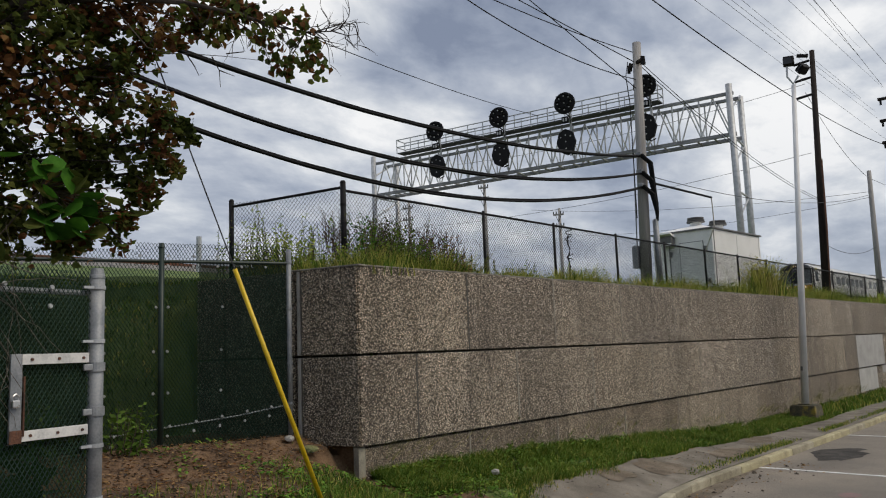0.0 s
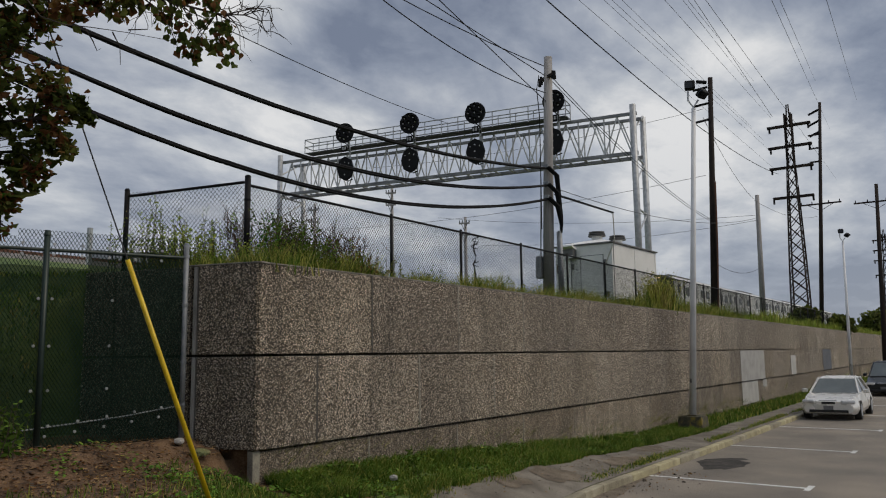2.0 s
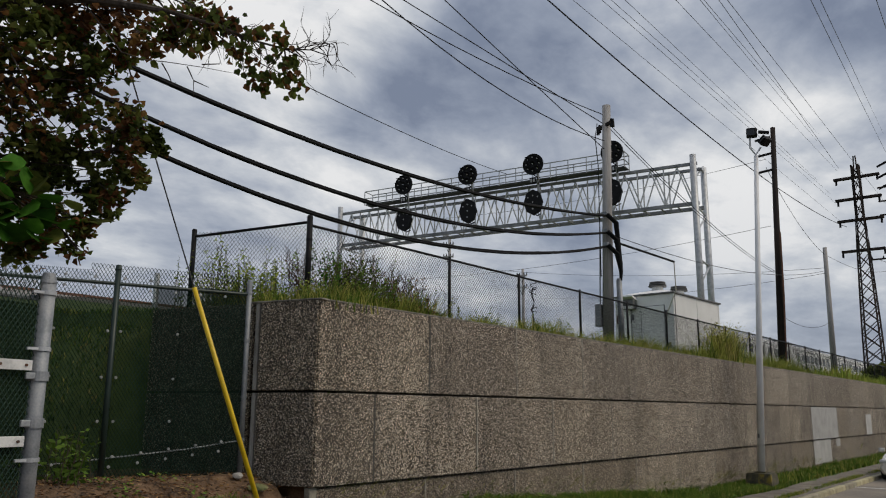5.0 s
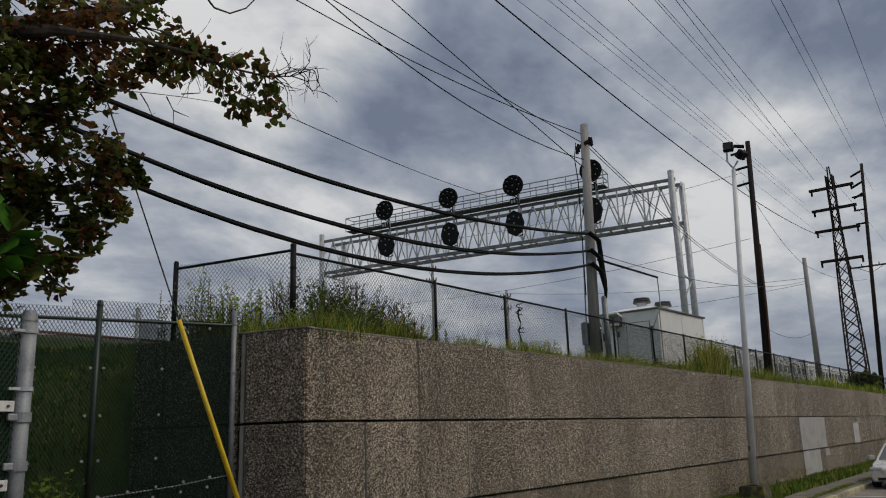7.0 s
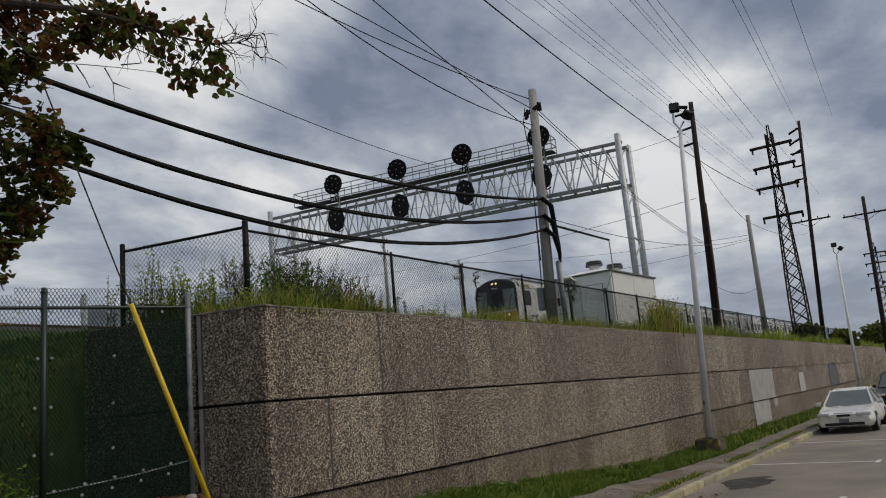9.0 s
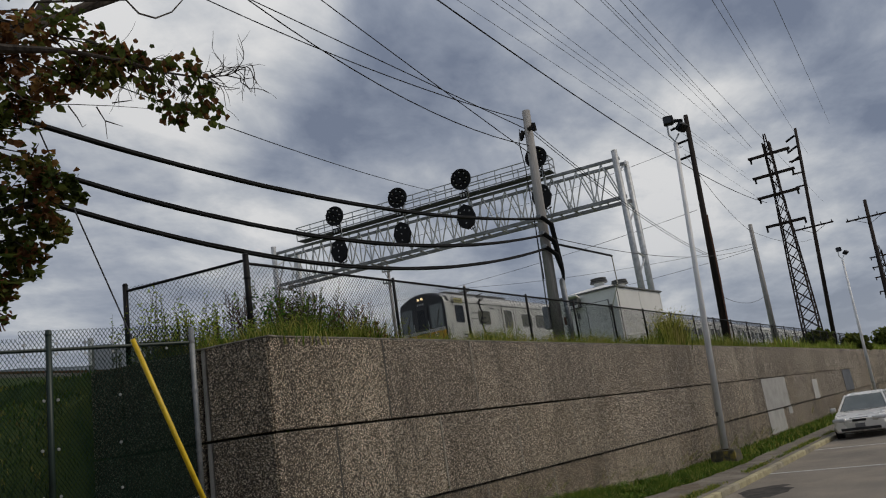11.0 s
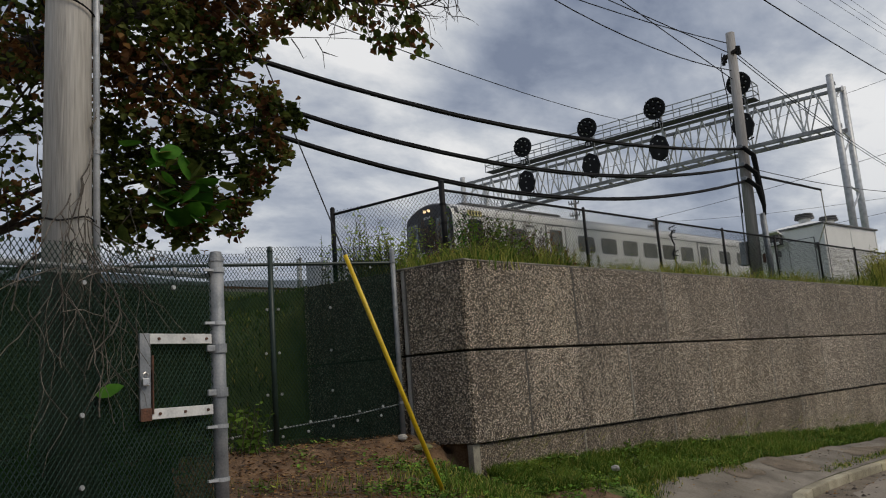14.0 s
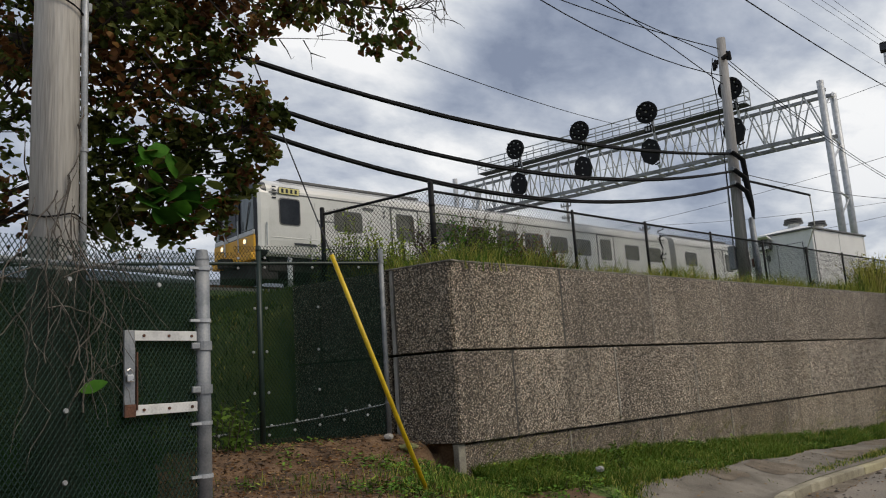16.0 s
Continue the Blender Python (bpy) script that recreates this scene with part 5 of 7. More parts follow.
# lattice of wires from the street poles overhead
DP = Vector((-2.3, 29.8))
ob = thing("overhead_wire", "thick dark overhead wire along the street", "wire", "overhead wires")
ux, uy = math.cos(radians(-86)), math.sin(radians(-86))
part("strand", bm_tube([(DP.x + ux * s, DP.y + uy * s, 11.9646 + -0.0825 * s + 0.0012 * s * s) for s in range(-27, 42, 3)], 0.019, 5), CABLE, ob)
PYL = Vector((-2.5, 52.5))
for q, e in (((-7.23, 19, 18.81), (-9.67, 52.5, 21.54)), ((-5.8, 19, 18.25), (-9.13, 52.5, 22.42)), ((-5.35, 19, 18.07), (-9.08, 52.5, 22.86)), ((-4.69, 19, 17.81), (-9.22, 52.5, 23.51)), ((-2.5, 19, 16.96), (-6.89, 52.5, 23.32)), ((-1.5, 19, 16.56), (-7.11, 52.5, 24.91)), ((-1.37, 19, 16.52), (-8.49, 60, 27.73)), ((-0.76, 19, 16.27), (-3.54, 52.5, 18.47)), ((-0.48, 19, 16.16), (-3.66, 60, 20.56)), ((2.37, 19, 15.05), (-2.07, 60, 23.02)), ((2.66, 19, 14.94), (-2.47, 60, 26.04)), ((4.3, 19, 14.3), (0.53, 61.5, 24.42))):
    q, e = Vector(q), Vector(e)
    far_, e = q + (q - e) * 0.95, e + (e - q) * (0.0 if abs(e.x + 3.54) < 0.01 else 1.6)
    wire(far_, e, 0.0, 0.012, mat_=CABLE_GREY)
for a, b in (((DP.x, DP.y, 12.6), (-2.2, 39.2, 10.0)), ((-2.2, 39.2, 10.0), (-2.2, 60, 12.0)), ((-2.2, 39.2, 9.2), (-26, 42, 12.0)), ((-2.2, 39.2, 8.9), (-24, 45, 10.0)), ((DP.x, DP.y, 9.8), (-26, 30, 9.6)), ((DP.x, DP.y, 13.0), (-24, 31, 13.5)), ((DP.x, DP.y, 5.8), (-2.2, 39.2, 6.2))):
    wire(a, b, 0.45, 0.011, mat_=CABLE_GREY)


# ---- lamps, dark poles, pylons ----
def lamp_post(x, y, lean, tall=1.0):
    base = gz(min(x, 2.0), y) - 0.12
    ob = thing("street_lamp", "tall grey steel street lamp on concrete base with twin floodlights", "street lamp", "street lamps", pose(x, y, base) @ Matrix.Diagonal((1, 1, tall, 1)))
    bm = bmesh.new()
    got = bmesh.ops.create_cone(bm, cap_ends=True, segments=4, radius1=0.56, radius2=0.46, depth=0.68)["verts"]
    bmesh.ops.transform(bm, matrix=pose(0, 0, 0.16, 0, 0, 45), verts=got)
    bmesh.ops.bevel(bm, geom=bm.edges[:], offset=0.02, segments=2, affect="EDGES")
    part("concrete_base", bm, MOSSY_BASE, ob, "mossy stained concrete base")
    part("base_plate", bm_box((0, 0, 0.515), (0.3, 0.3, 0.03), None, 0.004), MOSSY_BASE, ob)
    part("shaft", bm_cyl((0, 0, 0.54), (lean, 0.02, 9.6), 0.10, 0.06, 20), LAMP_GREY, ob, smooth=True)
    part("hand_hole", bm_box((0.02, -0.09, 1.5), (0.05, 0.02, 0.12)), SHED_TRIM, ob)
    part("bracket", bm_tube([(lean - 0.12, -0.05, 10.15), (lean - 0.13, -0.05, 9.85), (lean, 0, 9.62), (lean + 0.13, 0.1, 9.85)], 0.03, 8), GALV, ob)
    for dx, dy, dz, rx, rz in ((-0.06, -0.04, 10.3, -8, 20), (0.26, 0.1, 10.02, 50, 70)):
        f_ = part("floodlight", bm_box((lean + dx, dy, dz), (0.30, 0.22, 0.27), pose(0, 0, 0, rx, 0, rz), 0.04), SIGNAL, ob, "dark floodlight head")
        part("lamp_glass", bm_box((lean + dx, dy - 0.11, dz - 0.01), (0.22, 0.02, 0.19), pose(0, 0, 0, rx, 0, rz)), GLASS_DARK, f_)
    return ob


lamp_post(0.66, 16.1, 0.5)
lamp_post(1.05, 46.5, 0.1, 0.93)
lamp_post(1.3, 77.0, -0.2, 0.93)


def dark_pole(x, y, top, arm, lean=(0, 0), r=0.17, material_=None, label="dark creosoted wooden utility pole with crossarm", side=None):
    base = gz(x, y) - 0.2
    ob = thing("utility_pole", label, "utility pole", "street poles")
    part("shaft", bm_cyl((x, y, base), (x + lean[0], y + lean[1], top), r, r * 0.65, 16), material_ or POLE_DARK, ob, smooth=True)
    for z, w_, rz in arm:
        t = (z - base) / (top - base)
        c = Vector((x + lean[0] * t, y + lean[1] * t, z))
        part("crossarm", bm_box(c + Vector((0, -0.14, 0)), (w_, 0.1, 0.12), pose(0, 0, 0, 0, 0, rz), 0.01), material_ or POLE_DARK, ob)
        for e in (-0.46, -0.2, 0.2, 0.46):
            q = c + Vector((e * w_ * math.cos(radians(rz)), e * w_ * math.sin(radians(rz)) - 0.14, 0.06))
            part("insulator", bm_cyl(q, q + Vector((0, 0, 0.18)), 0.045, 0.03, 8), SIGNAL, ob)
        for e in (-0.3, 0.3):
            part("arm_brace", bm_tube([c + Vector((e * w_, -0.14, -0.05)), c + Vector((0, -0.14, -0.55))], 0.02, 5), SIGNAL, ob)
    return ob


dp = dark_pole(DP.x, DP.y, 14.7, (), (0.25, 0.7), 0.17, label="dark creosoted wooden utility pole with riser cable")
part("riser", bm_tube([(DP.x + 0.2, DP.y - 0.1, 2.9), (DP.x + 0.3, DP.y + 0.1, 6.5), (DP.x + 0.32, DP.y + 0.25, 9.5)], 0.04, 6), RUST, dp)
for z in (12.6, 13.4, 14.2):
    part("insulator", bm_tube([(DP.x + 0.15, DP.y + 0.5, z), (DP.x - 0.5, DP.y + 0.3, z - 0.12)], 0.06, 8), SIGNAL, dp)
part("pole_bracket", bm_cyl((DP.x + 0.1, DP.y + 0.55, 14.45), (DP.x - 0.35, DP.y + 0.45, 14.55), 0.09, n=8), SIGNAL, dp)
dark_pole(-2.2, 39.2, 10.4, (), (0, 0.4), 0.17, POLE_GREY, "grey wooden utility pole on the bank")
p3 = dark_pole(-2.4, 59.5, 21.4, ((13.0, 3.0, 0),), (0.9, 1.5), 0.17)
for z in (16.5, 17.6, 18.7):
    part("short_arm", bm_box((-2.05, 60.6, z), (0.9, 0.1, 0.12)), POLE_DARK, p3)
for z in (19.0, 19.9, 20.8):
    part("insulator", bm_tube([(-1.65, 60.9, z), (-2.4, 60.8, z - 0.35)], 0.09, 8), SIGNAL, p3)
dark_pole(1.6, 60.5, 14.3, ((12.9, 3.2, 0),), (0.35, 1.0), 0.19)
dark_pole(1.6, 91, 14.2, ((13.0, 3.2, 0),), (0.0, 0.8), 0.19)
dark_pole(1.6, 130, 14.0, ((12.8, 3.2, 0),), (0.0, 0.0), 0.24)
dark_pole(1.6, 175, 14.0, ((12.8, 3.2, 0),), (0.0, 0.0), 0.24)
for x, y, t_ in ((-28.2, 39.1, 14.2), (-23.9, 42.6, 11.9), (-32.7, 35.5, 12.9)):
    dark_pole(x, y, t_, ((t_ - 0.5, 0.8, 20), (t_ - 1.4, 0.8, 20)), (0, 0), 0.16, POLE_GREY, "grey trackside wooden pole with short arms")


def pylon(x, y, top, base):
    ob = thing("lattice_tower", "dark steel lattice power tower with four crossarms", "power tower", "power towers")
    h = top - base

    def wd(z):
        return 0.56 - 0.36 * smooth(0, 1, (z - base) / h) if z < base + 0.72 * h else 0.22

    levels = [base + h * 0.97 * (i / 17) for i in range(18)]
    for sx in (-1, 1):
        for sy in (-1, 1):
            part("leg", bm_tube([(x + sx * wd(z), y + sy * wd(z), z) for z in levels], 0.055, 4), POLE_DARK, ob)
    for i, (za, zb) in enumerate(zip(levels, levels[1:])):
        for sy in (-1, 1):
            part("lacing", bm_tube([(x - wd(za), y + sy * wd(za), za), (x + wd(zb), y + sy * wd(zb), zb)], 0.03, 4), POLE_DARK, ob)
            part("lacing", bm_tube([(x + wd(za), y + sy * wd(za), za), (x - wd(zb), y + sy * wd(zb), zb)], 0.03, 4), POLE_DARK, ob)
        for sx in (-1, 1):
            part("lacing", bm_tube([(x + sx * wd(za), y - wd(za), za), (x + sx * wd(zb), y + wd(zb), zb)], 0.03, 4), POLE_DARK, ob)
    for k in range(4):
        z = top - h * (0.085 + 0.095 * k) - (0.04 * h if k == 3 else 0)
        part("crossarm", bm_box((x, y, z), (2.9 if k < 3 else 2.7, 0.3, 0.16)), POLE_DARK, ob)
        for sx in (-1, 1):
            part("insulator", bm_cyl((x + sx * 1.3, y, z - 0.05), (x + sx * 1.3, y, z - 0.4), 0.07, n=8), SIGNAL, ob)
    for sx in (-0.12, 0.12):
        part("finial", bm_tube([(x + sx, y, top - h * 0.08), (x + sx * 0.5, y, top + 0.2)], 0.05, 5), POLE_DARK, ob)
    return ob


pylon(PYL.x, PYL.y, 19.0, 2.9)
pylon(-2.5, 118, 18.0, 2.9)
pylon(-2.5, 175, 18.0, 2.9)
pylon(-2.5, 240, 18.5, 2.9)

# ---- equipment shed ----
SHED_TURN = -2.8
shed = thing("equipment_shed", "off-white painted metal railway equipment shed with roof vents", "equipment shed")
SX0, SX1, SY0, SY1, SZ0, SZ1 = -5.6, -3.3, 19.6, 23.7, 2.75, 5.54
body = part("body", bm_box(((SX0 + SX1) / 2, (SY0 + SY1) / 2, (SZ0 + SZ1) / 2), (SX1 - SX0, SY1 - SY0, SZ1 - SZ0), None, 0.02), SHED, shed)
CX, CY = (SX0 + SX1) / 2, (SY0 + SY1) / 2
part("eave", bm_box((CX, CY, SZ1 + 0.03), (SX1 - SX0 + 0.12, SY1 - SY0 + 0.12, 0.06), None, 0.012), SHED_TRIM, shed, "dark roof edge")
bm = bmesh.new()
eave = [bm.verts.new(q) for q in ((SX0 - 0.03, SY0 - 0.03, SZ1 + 0.06), (SX1 + 0.03, SY0 - 0.03, SZ1 + 0.06), (SX1 + 0.03, SY1 + 0.03, SZ1 + 0.06), (SX0 - 0.03, SY1 + 0.03, SZ1 + 0.06))]
ridge = [bm.verts.new(q) for q in ((CX, SY0 + 1.3, SZ1 + 0.4), (CX, SY1 - 1.3, SZ1 + 0.4))]
for q in ((eave[0], eave[1], ridge[0]), (eave[1], eave[2], ridge[1], ridge[0]), (eave[2], eave[3], ridge[1]), (eave[3], eave[0], ridge[0], ridge[1])):
    bm.faces.new(q)
part("roof", bm, SHED, shed, "off-white low hipped roof")
for y in (SY0 + 0.12, SY0 + 2.0, SY0 + 4.0, SY1 - 0.12):
    part("panel_seam", bm_box((SX1 + 0.006, y, (SZ0 + SZ1) / 2), (0.015, 0.04, SZ1 - SZ0 - 0.1)), SHED_TRIM if y < SY0 + 0.2 else SHED, body)
for x, wd in ((-5.2, 0.5), (-4.1, 0.9)):
    d_ = part("door", bm_box((x, SY0 - 0.01, 3.98), (wd, 0.04, 2.3), None, 0.01), SHED, body, "off-white metal door")
    for e in (-0.5, 0.5):
        part("door_gap", bm_box((x + e * wd, SY0 - 0.012, 3.98), (0.02, 0.036, 2.34)), SHED_TRIM, d_)
    part("door_gap", bm_box((x, SY0 - 0.012, 5.14), (wd, 0.036, 0.02)), SHED_TRIM, d_)
    part("door_handle", bm_box((x + (0.16 if wd < 0.6 else -0.34), SY0 - 0.05, 3.75), (0.05, 0.05, 0.26), None, 0.01), SHED_TRIM, d_)
for k in range(5):
    part("louvre", bm_box((-4.1, SY0 - 0.04, 4.7 + 0.05 * k), (0.3, 0.02, 0.02)), SHED, body)
part("air_conditioner", bm_box((-4.95, SY0 - 0.14, 5.24), (0.46, 0.3, 0.34), None, 0.03), SHED_TRIM, body, "grey air conditioner with hood")
part("hood", bm_box((-4.95, SY0 - 0.2, 5.46), (0.52, 0.44, 0.06), pose(0, 0, 0, -18)), SHED, body)
part("hood_side", bm_box((-4.95, SY0 - 0.3, 5.12), (0.46, 0.02, 0.10)), SHED, body)
for x, z in ((-3.56, 4.85), (-3.5, 3.7), (-4.9, 4.78)):
    part("fixture", bm_box((x, SY0 - 0.03, z), (0.1, 0.08, 0.2), None, 0.01), SHED_TRIM, body)
part("notice", bm_box((-5.47, SY0 - 0.036, 4.72), (0.12, 0.01, 0.3)), RUST, body, "small dark red notice")
for x, y in ((-4.45, 20.8), (-4.3, 22.3)):
    v_ = part("roof_vent", bm_cyl((x, y, SZ1 + 0.2), (x, y, SZ1 + 0.50), 0.2, n=18), SHED, shed)
    for k in range(3):
        part("vent_ring", bm_cyl((x, y, SZ1 + 0.46 + 0.07 * k), (x, y, SZ1 + 0.50 + 0.07 * k), 0.33 - 0.02 * k, 0.34 - 0.02 * k, 20), SHED_TRIM, v_)
far_stub = thing("track_post", "pale grey post beside the track", "post")
part("shaft", bm_cyl((-13.5, 5.87, 3.9), (-13.5, 5.87, 5.4), 0.08, n=10), GALV, far_stub)
SHED_AT = pose(-3.015, 19.603, 0, 0, 0, SHED_TURN)
shed.matrix_basis = SHED_AT @ Matrix.Translation((-SX1, -SY0, 0))
stub = thing("marker_post", "thin dark post with coiled wire behind the black fence", "post")
pts_ = [(-1.5 + 0.02 * math.sin(k * 1.9), 7.78 + 0.03 * math.sin(k * 1.3), 2.7 + 0.1 * k) for k in range(15)]
part("rod", bm_tube(pts_, 0.018, 6), CABLE, stub)
for k, z in enumerate((3.15, 3.55, 3.95, 4.1)):
    part("coil", bm_tube([(-1.5 + 0.07 * math.cos(a), 7.78 + 0.07 * math.sin(a) + 0.03 * (k % 2), z + 0.018 * a) for a in [q * 0.6 for q in range(14)]], 0.011, 5), CABLE, stub)


# ---- parked cars ----
def parked_car(x, y, paint, label, suv=False, rz=0.0):
    ob = thing("car", label, "car", "parked cars", pose(x, y, ROAD_Z, 0, 0, rz))
    W, L, H = 0.89, 4.8, 1.72 if suv else 1.4
    belt = 0.98 if suv else 0.86

    def ring(w_, z0, z1, tuck):
        return [(w_ * 0.9, z0), (w_, z0 + 0.16), (w_, z0 + 0.5 * (z1 - z0)), (w_ * tuck, z1), (-w_ * tuck, z1), (-w_, z0 + 0.5 * (z1 - z0)), (-w_, z0 + 0.16), (-w_ * 0.9, z0)]

    lower = [(0.0, ring(W * 0.86, 0.25, 0.62, 0.85)), (0.18, ring(W * 0.95, 0.2, 0.70, 0.86)), (0.6, ring(W, 0.2, 0.78, 0.88)), (1.5, ring(W, 0.2, belt, 0.92)), (3.9, ring(W, 0.2, belt + 0.04, 0.92)), (4.6, ring(W * 0.97, 0.22, belt, 0.88)), (4.8, ring(W * 0.88, 0.3, belt - 0.12, 0.85))]
    shell = loft(lower)
    bmesh.ops.bevel(shell, geom=shell.edges[:], offset=0.03, segments=2, affect="EDGES", clamp_overlap=True)
    body = part("body", shell, paint, ob)

    def cab(z0, z1, w0, w1, y0, y1, y2, y3):
        bm = bmesh.new()
        lo = [bm.verts.new(p) for p in ((w0, y0, z0), (w0, y3, z0), (-w0, y3, z0), (-w0, y0, z0))]
        hi = [bm.verts.new(p) for p in ((w1, y1, z1), (w1, y2, z1), (-w1, y2, z1), (-w1, y1, z1))]
        for i in range(4):
            j = (i + 1) % 4
            bm.faces.new((lo[i], lo[j], hi[j], hi[i]))
        bm.faces.new(hi)
        bm.faces.new(list(reversed(lo)))
        bmesh.ops.bevel(bm, geom=bm.edges[:], offset=0.035, segments=3, affect="EDGES")
        return bm

    y3 = 4.55 if suv else 4.2
    part("greenhouse", cab(belt - 0.04, H - 0.05, W * 0.88, W * 0.66, 1.42, 2.3, 3.5 if not suv else 4.2, y3), CAR_GLASS, ob, "car windows reflecting the sky, partly by their pale base colour")
    bm = cab(H - 0.09, H, W * 0.69, W * 0.60, 2.22, 2.4, 3.45 if not suv else 4.2, 3.6 if not suv else 4.3)
    part("roof", bm, paint, ob)
    for sx in (-1, 1):
        part("pillar", bm_tube([(sx * W * 0.88, 1.40, belt - 0.02), (sx * W * 0.67, 2.28, H - 0.05)], 0.035, 6), paint, ob)
        part("pillar", bm_tube([(sx * W * 0.885, 2.75, belt), (sx * W * 0.67, 2.75, H - 0.05)], 0.035, 6), paint, ob)
        part("pillar", bm_tube([(sx * W * 0.88, y3, belt), (sx * W * 0.67, 3.5 if not suv else 4.2, H - 0.05)], 0.05, 6), paint, ob)
        part("mirror", bm_box((sx * (W + 0.1), 1.65, belt + 0.06), (0.2, 0.1, 0.14), None, 0.03), paint, ob)
        part("headlight", bm_box((sx * 0.6, 0.08, 0.62), (0.42, 0.2, 0.12), pose(0, 0, 0, 0, 0, sx * 16), 0.04), HEADLIGHT, ob, "clear headlight")
        for yy in (0.9, 3.75):
            wh = part("wheel", bm_cyl((sx * (W - 0.2), yy, 0.32), (sx * (W + 0.01), yy, 0.32), 0.32, n=20), RUBBER, ob)
            part("rim", bm_cyl((sx * (W - 0.01), yy, 0.32), (sx * (W + 0.02), yy, 0.32), 0.2, n=14), GALV, wh)
    part("grille", bm_box((0, 0.0, 0.585), (0.42, 0.06, 0.075), None, 0.02), RUBBER, ob, "dark grille")
    part("grille_trim", bm_box((0, -0.02, 0.665), (0.56, 0.05, 0.03), None, 0.01), STEEL, ob)
    part("number_plate", bm_box((0, -0.02, 0.42), (0.3, 0.03, 0.13), None, 0.005), SHED_TRIM, ob)
    part("air_intake", bm_box((0, 0.01, 0.31), (1.2, 0.06, 0.09), None, 0.01), RUBBER, ob)
    part("wiper_cowl", bm_box((0, 1.38, belt - 0.02), (1.4, 0.12, 0.03)), RUBBER, ob)
    return ob


parked_car(3.28, 22.5, PAINT_SILVER, "silver sedan parked at the kerb")
parked_car(3.5, 38.2, PAINT_DARK, "dark brown sport utility vehicle parked at the kerb", True)
parked_car(3.6, 44.8, PAINT_WHITE, "white sport utility vehicle parked at the kerb", True)
parked_car(3.6, 57.5, PAINT_WHITE, "white sedan parked at the kerb")
parked_car(3.6, 64, PAINT_DARK, "dark sedan parked farther along the kerb")
for i, (pt, su) in enumerate(((PAINT_SILVER, False), (PAINT_WHITE, True), (PAINT_DARK, False), (PAINT_SILVER, True), (PAINT_WHITE, False))):
    parked_car(3.6, 71 + 6.4 * i, pt, "distant car parked along the kerb", su)


# ---- grass and weeds ----
rnd = random.Random(4)


def blades(name, spots, h0, h1, width, material_, label, lean=0.35, mats=None):
    """Many narrow bent blades, each of two pieces, at (x, y, z, scale) spots."""
    v, f, mi = [], [], []
    for x, y, z, sc in spots:
        h = rnd.uniform(h0, h1) * sc
        a = rnd.uniform(0, math.tau)
        b = rnd.uniform(0, math.tau)
        w_ = width * rnd.uniform(0.6, 1.3)
        dx, dy = math.cos(a) * w_, math.sin(a) * w_
        lx, ly = math.cos(b) * lean * h * rnd.random(), math.sin(b) * lean * h * rnd.random()
        k = len(v)
        v += [(x - dx, y - dy, z - 0.02), (x + dx, y + dy, z - 0.02), (x + dx * 0.8 + lx * 0.35, y + dy * 0.8 + ly * 0.35, z + h * 0.55), (x - dx * 0.8 + lx * 0.35, y - dy * 0.8 + ly * 0.35, z + h * 0.55), (x + lx, y + ly, z + h)]
        f += [(k, k + 1, k + 2, k + 3), (k + 3, k + 2, k + 4)]
        if mats:
            m_ = 1 if rnd.random() < mats else 0
            mi += [m_, m_]
    return tagged(soup(name, v, f, material_, mats=mi or None), label, "grass", kind="stuff")


spots = []
for _ in range(72000):
    y = 0.2 + 17.5 * rnd.random() ** 1.3
    x = rnd.uniform(-0.03, edge_x(y) + 0.06)
    if noise.noise((x * 2.2, y * 1.1, 5)) < -0.38:
        continue
    spots.append((x, y, gz(x, y), 0.55 + 0.6 * max(0, noise.noise((x * 1.7, y * 1.7, 1)) + 0.4) + (0.25 if x < 0.35 else 0)))
blades("lawn_grass", spots, 0.06, 0.19, 0.0045, [GRASS, GRASS_DRY], "uneven green grass strip below the wall", 1.2, mats=0.16)


def ground_cover(name, spots, size, mats, label, share=0.2):
    """Small broad leaves held low over the ground at (x, y, z) spots."""
    v, f, mi = [], [], []
    for x, y, z in spots:
        a, ln = rnd.uniform(0, math.tau), size * rnd.uniform(0.6, 1.4)
        d = Vector((math.cos(a), math.sin(a), rnd.uniform(-0.2, 0.6))) * ln
        s = Vector((-math.sin(a), math.cos(a), rnd.uniform(-0.4, 0.4))) * ln * 0.34
        p = Vector((x, y, z + rnd.uniform(0.01, 0.07)))
        k = len(v)
        v += [p, p + d * 0.35 + s, p + d * 0.8 + s * 0.8, p + d, p + d * 0.8 - s * 0.8, p + d * 0.35 - s]
        f.append(tuple(range(k, k + 6)))
        mi.append(1 if rnd.random() < share else 0)
    return tagged(soup(name, v, f, mats, mats=mi), label, "ground cover", kind="stuff")


cover = []
for _ in range(9000):
    y = 0.2 + 15 * rnd.random() ** 1.5
    x = rnd.uniform(0.0, edge_x(y) + 0.05)
    if noise.noise((x * 1.5, y * 0.9, 31)) > -0.15:
        cover.append((x, y, gz(x, y)))
for _ in range(9000):
    x, y = rnd.uniform(0.2, 2.6), rnd.uniform(-2.6, 1.6)
    if noise.noise((x * 1.2, y * 1.2, 44)) > 0.12 - 0.3 * smooth(-1.6, 0.4, y):
        cover.append((x, y, gz(x, y)))
for _ in range(2600):
    x, y = rnd.uniform(-1.2, 1.4), rnd.uniform(-4.0, -0.6)
    if noise.noise((x * 1.6, y * 1.6, 52)) > 0.2:
        cover.append((x, y, gz(x, y)))
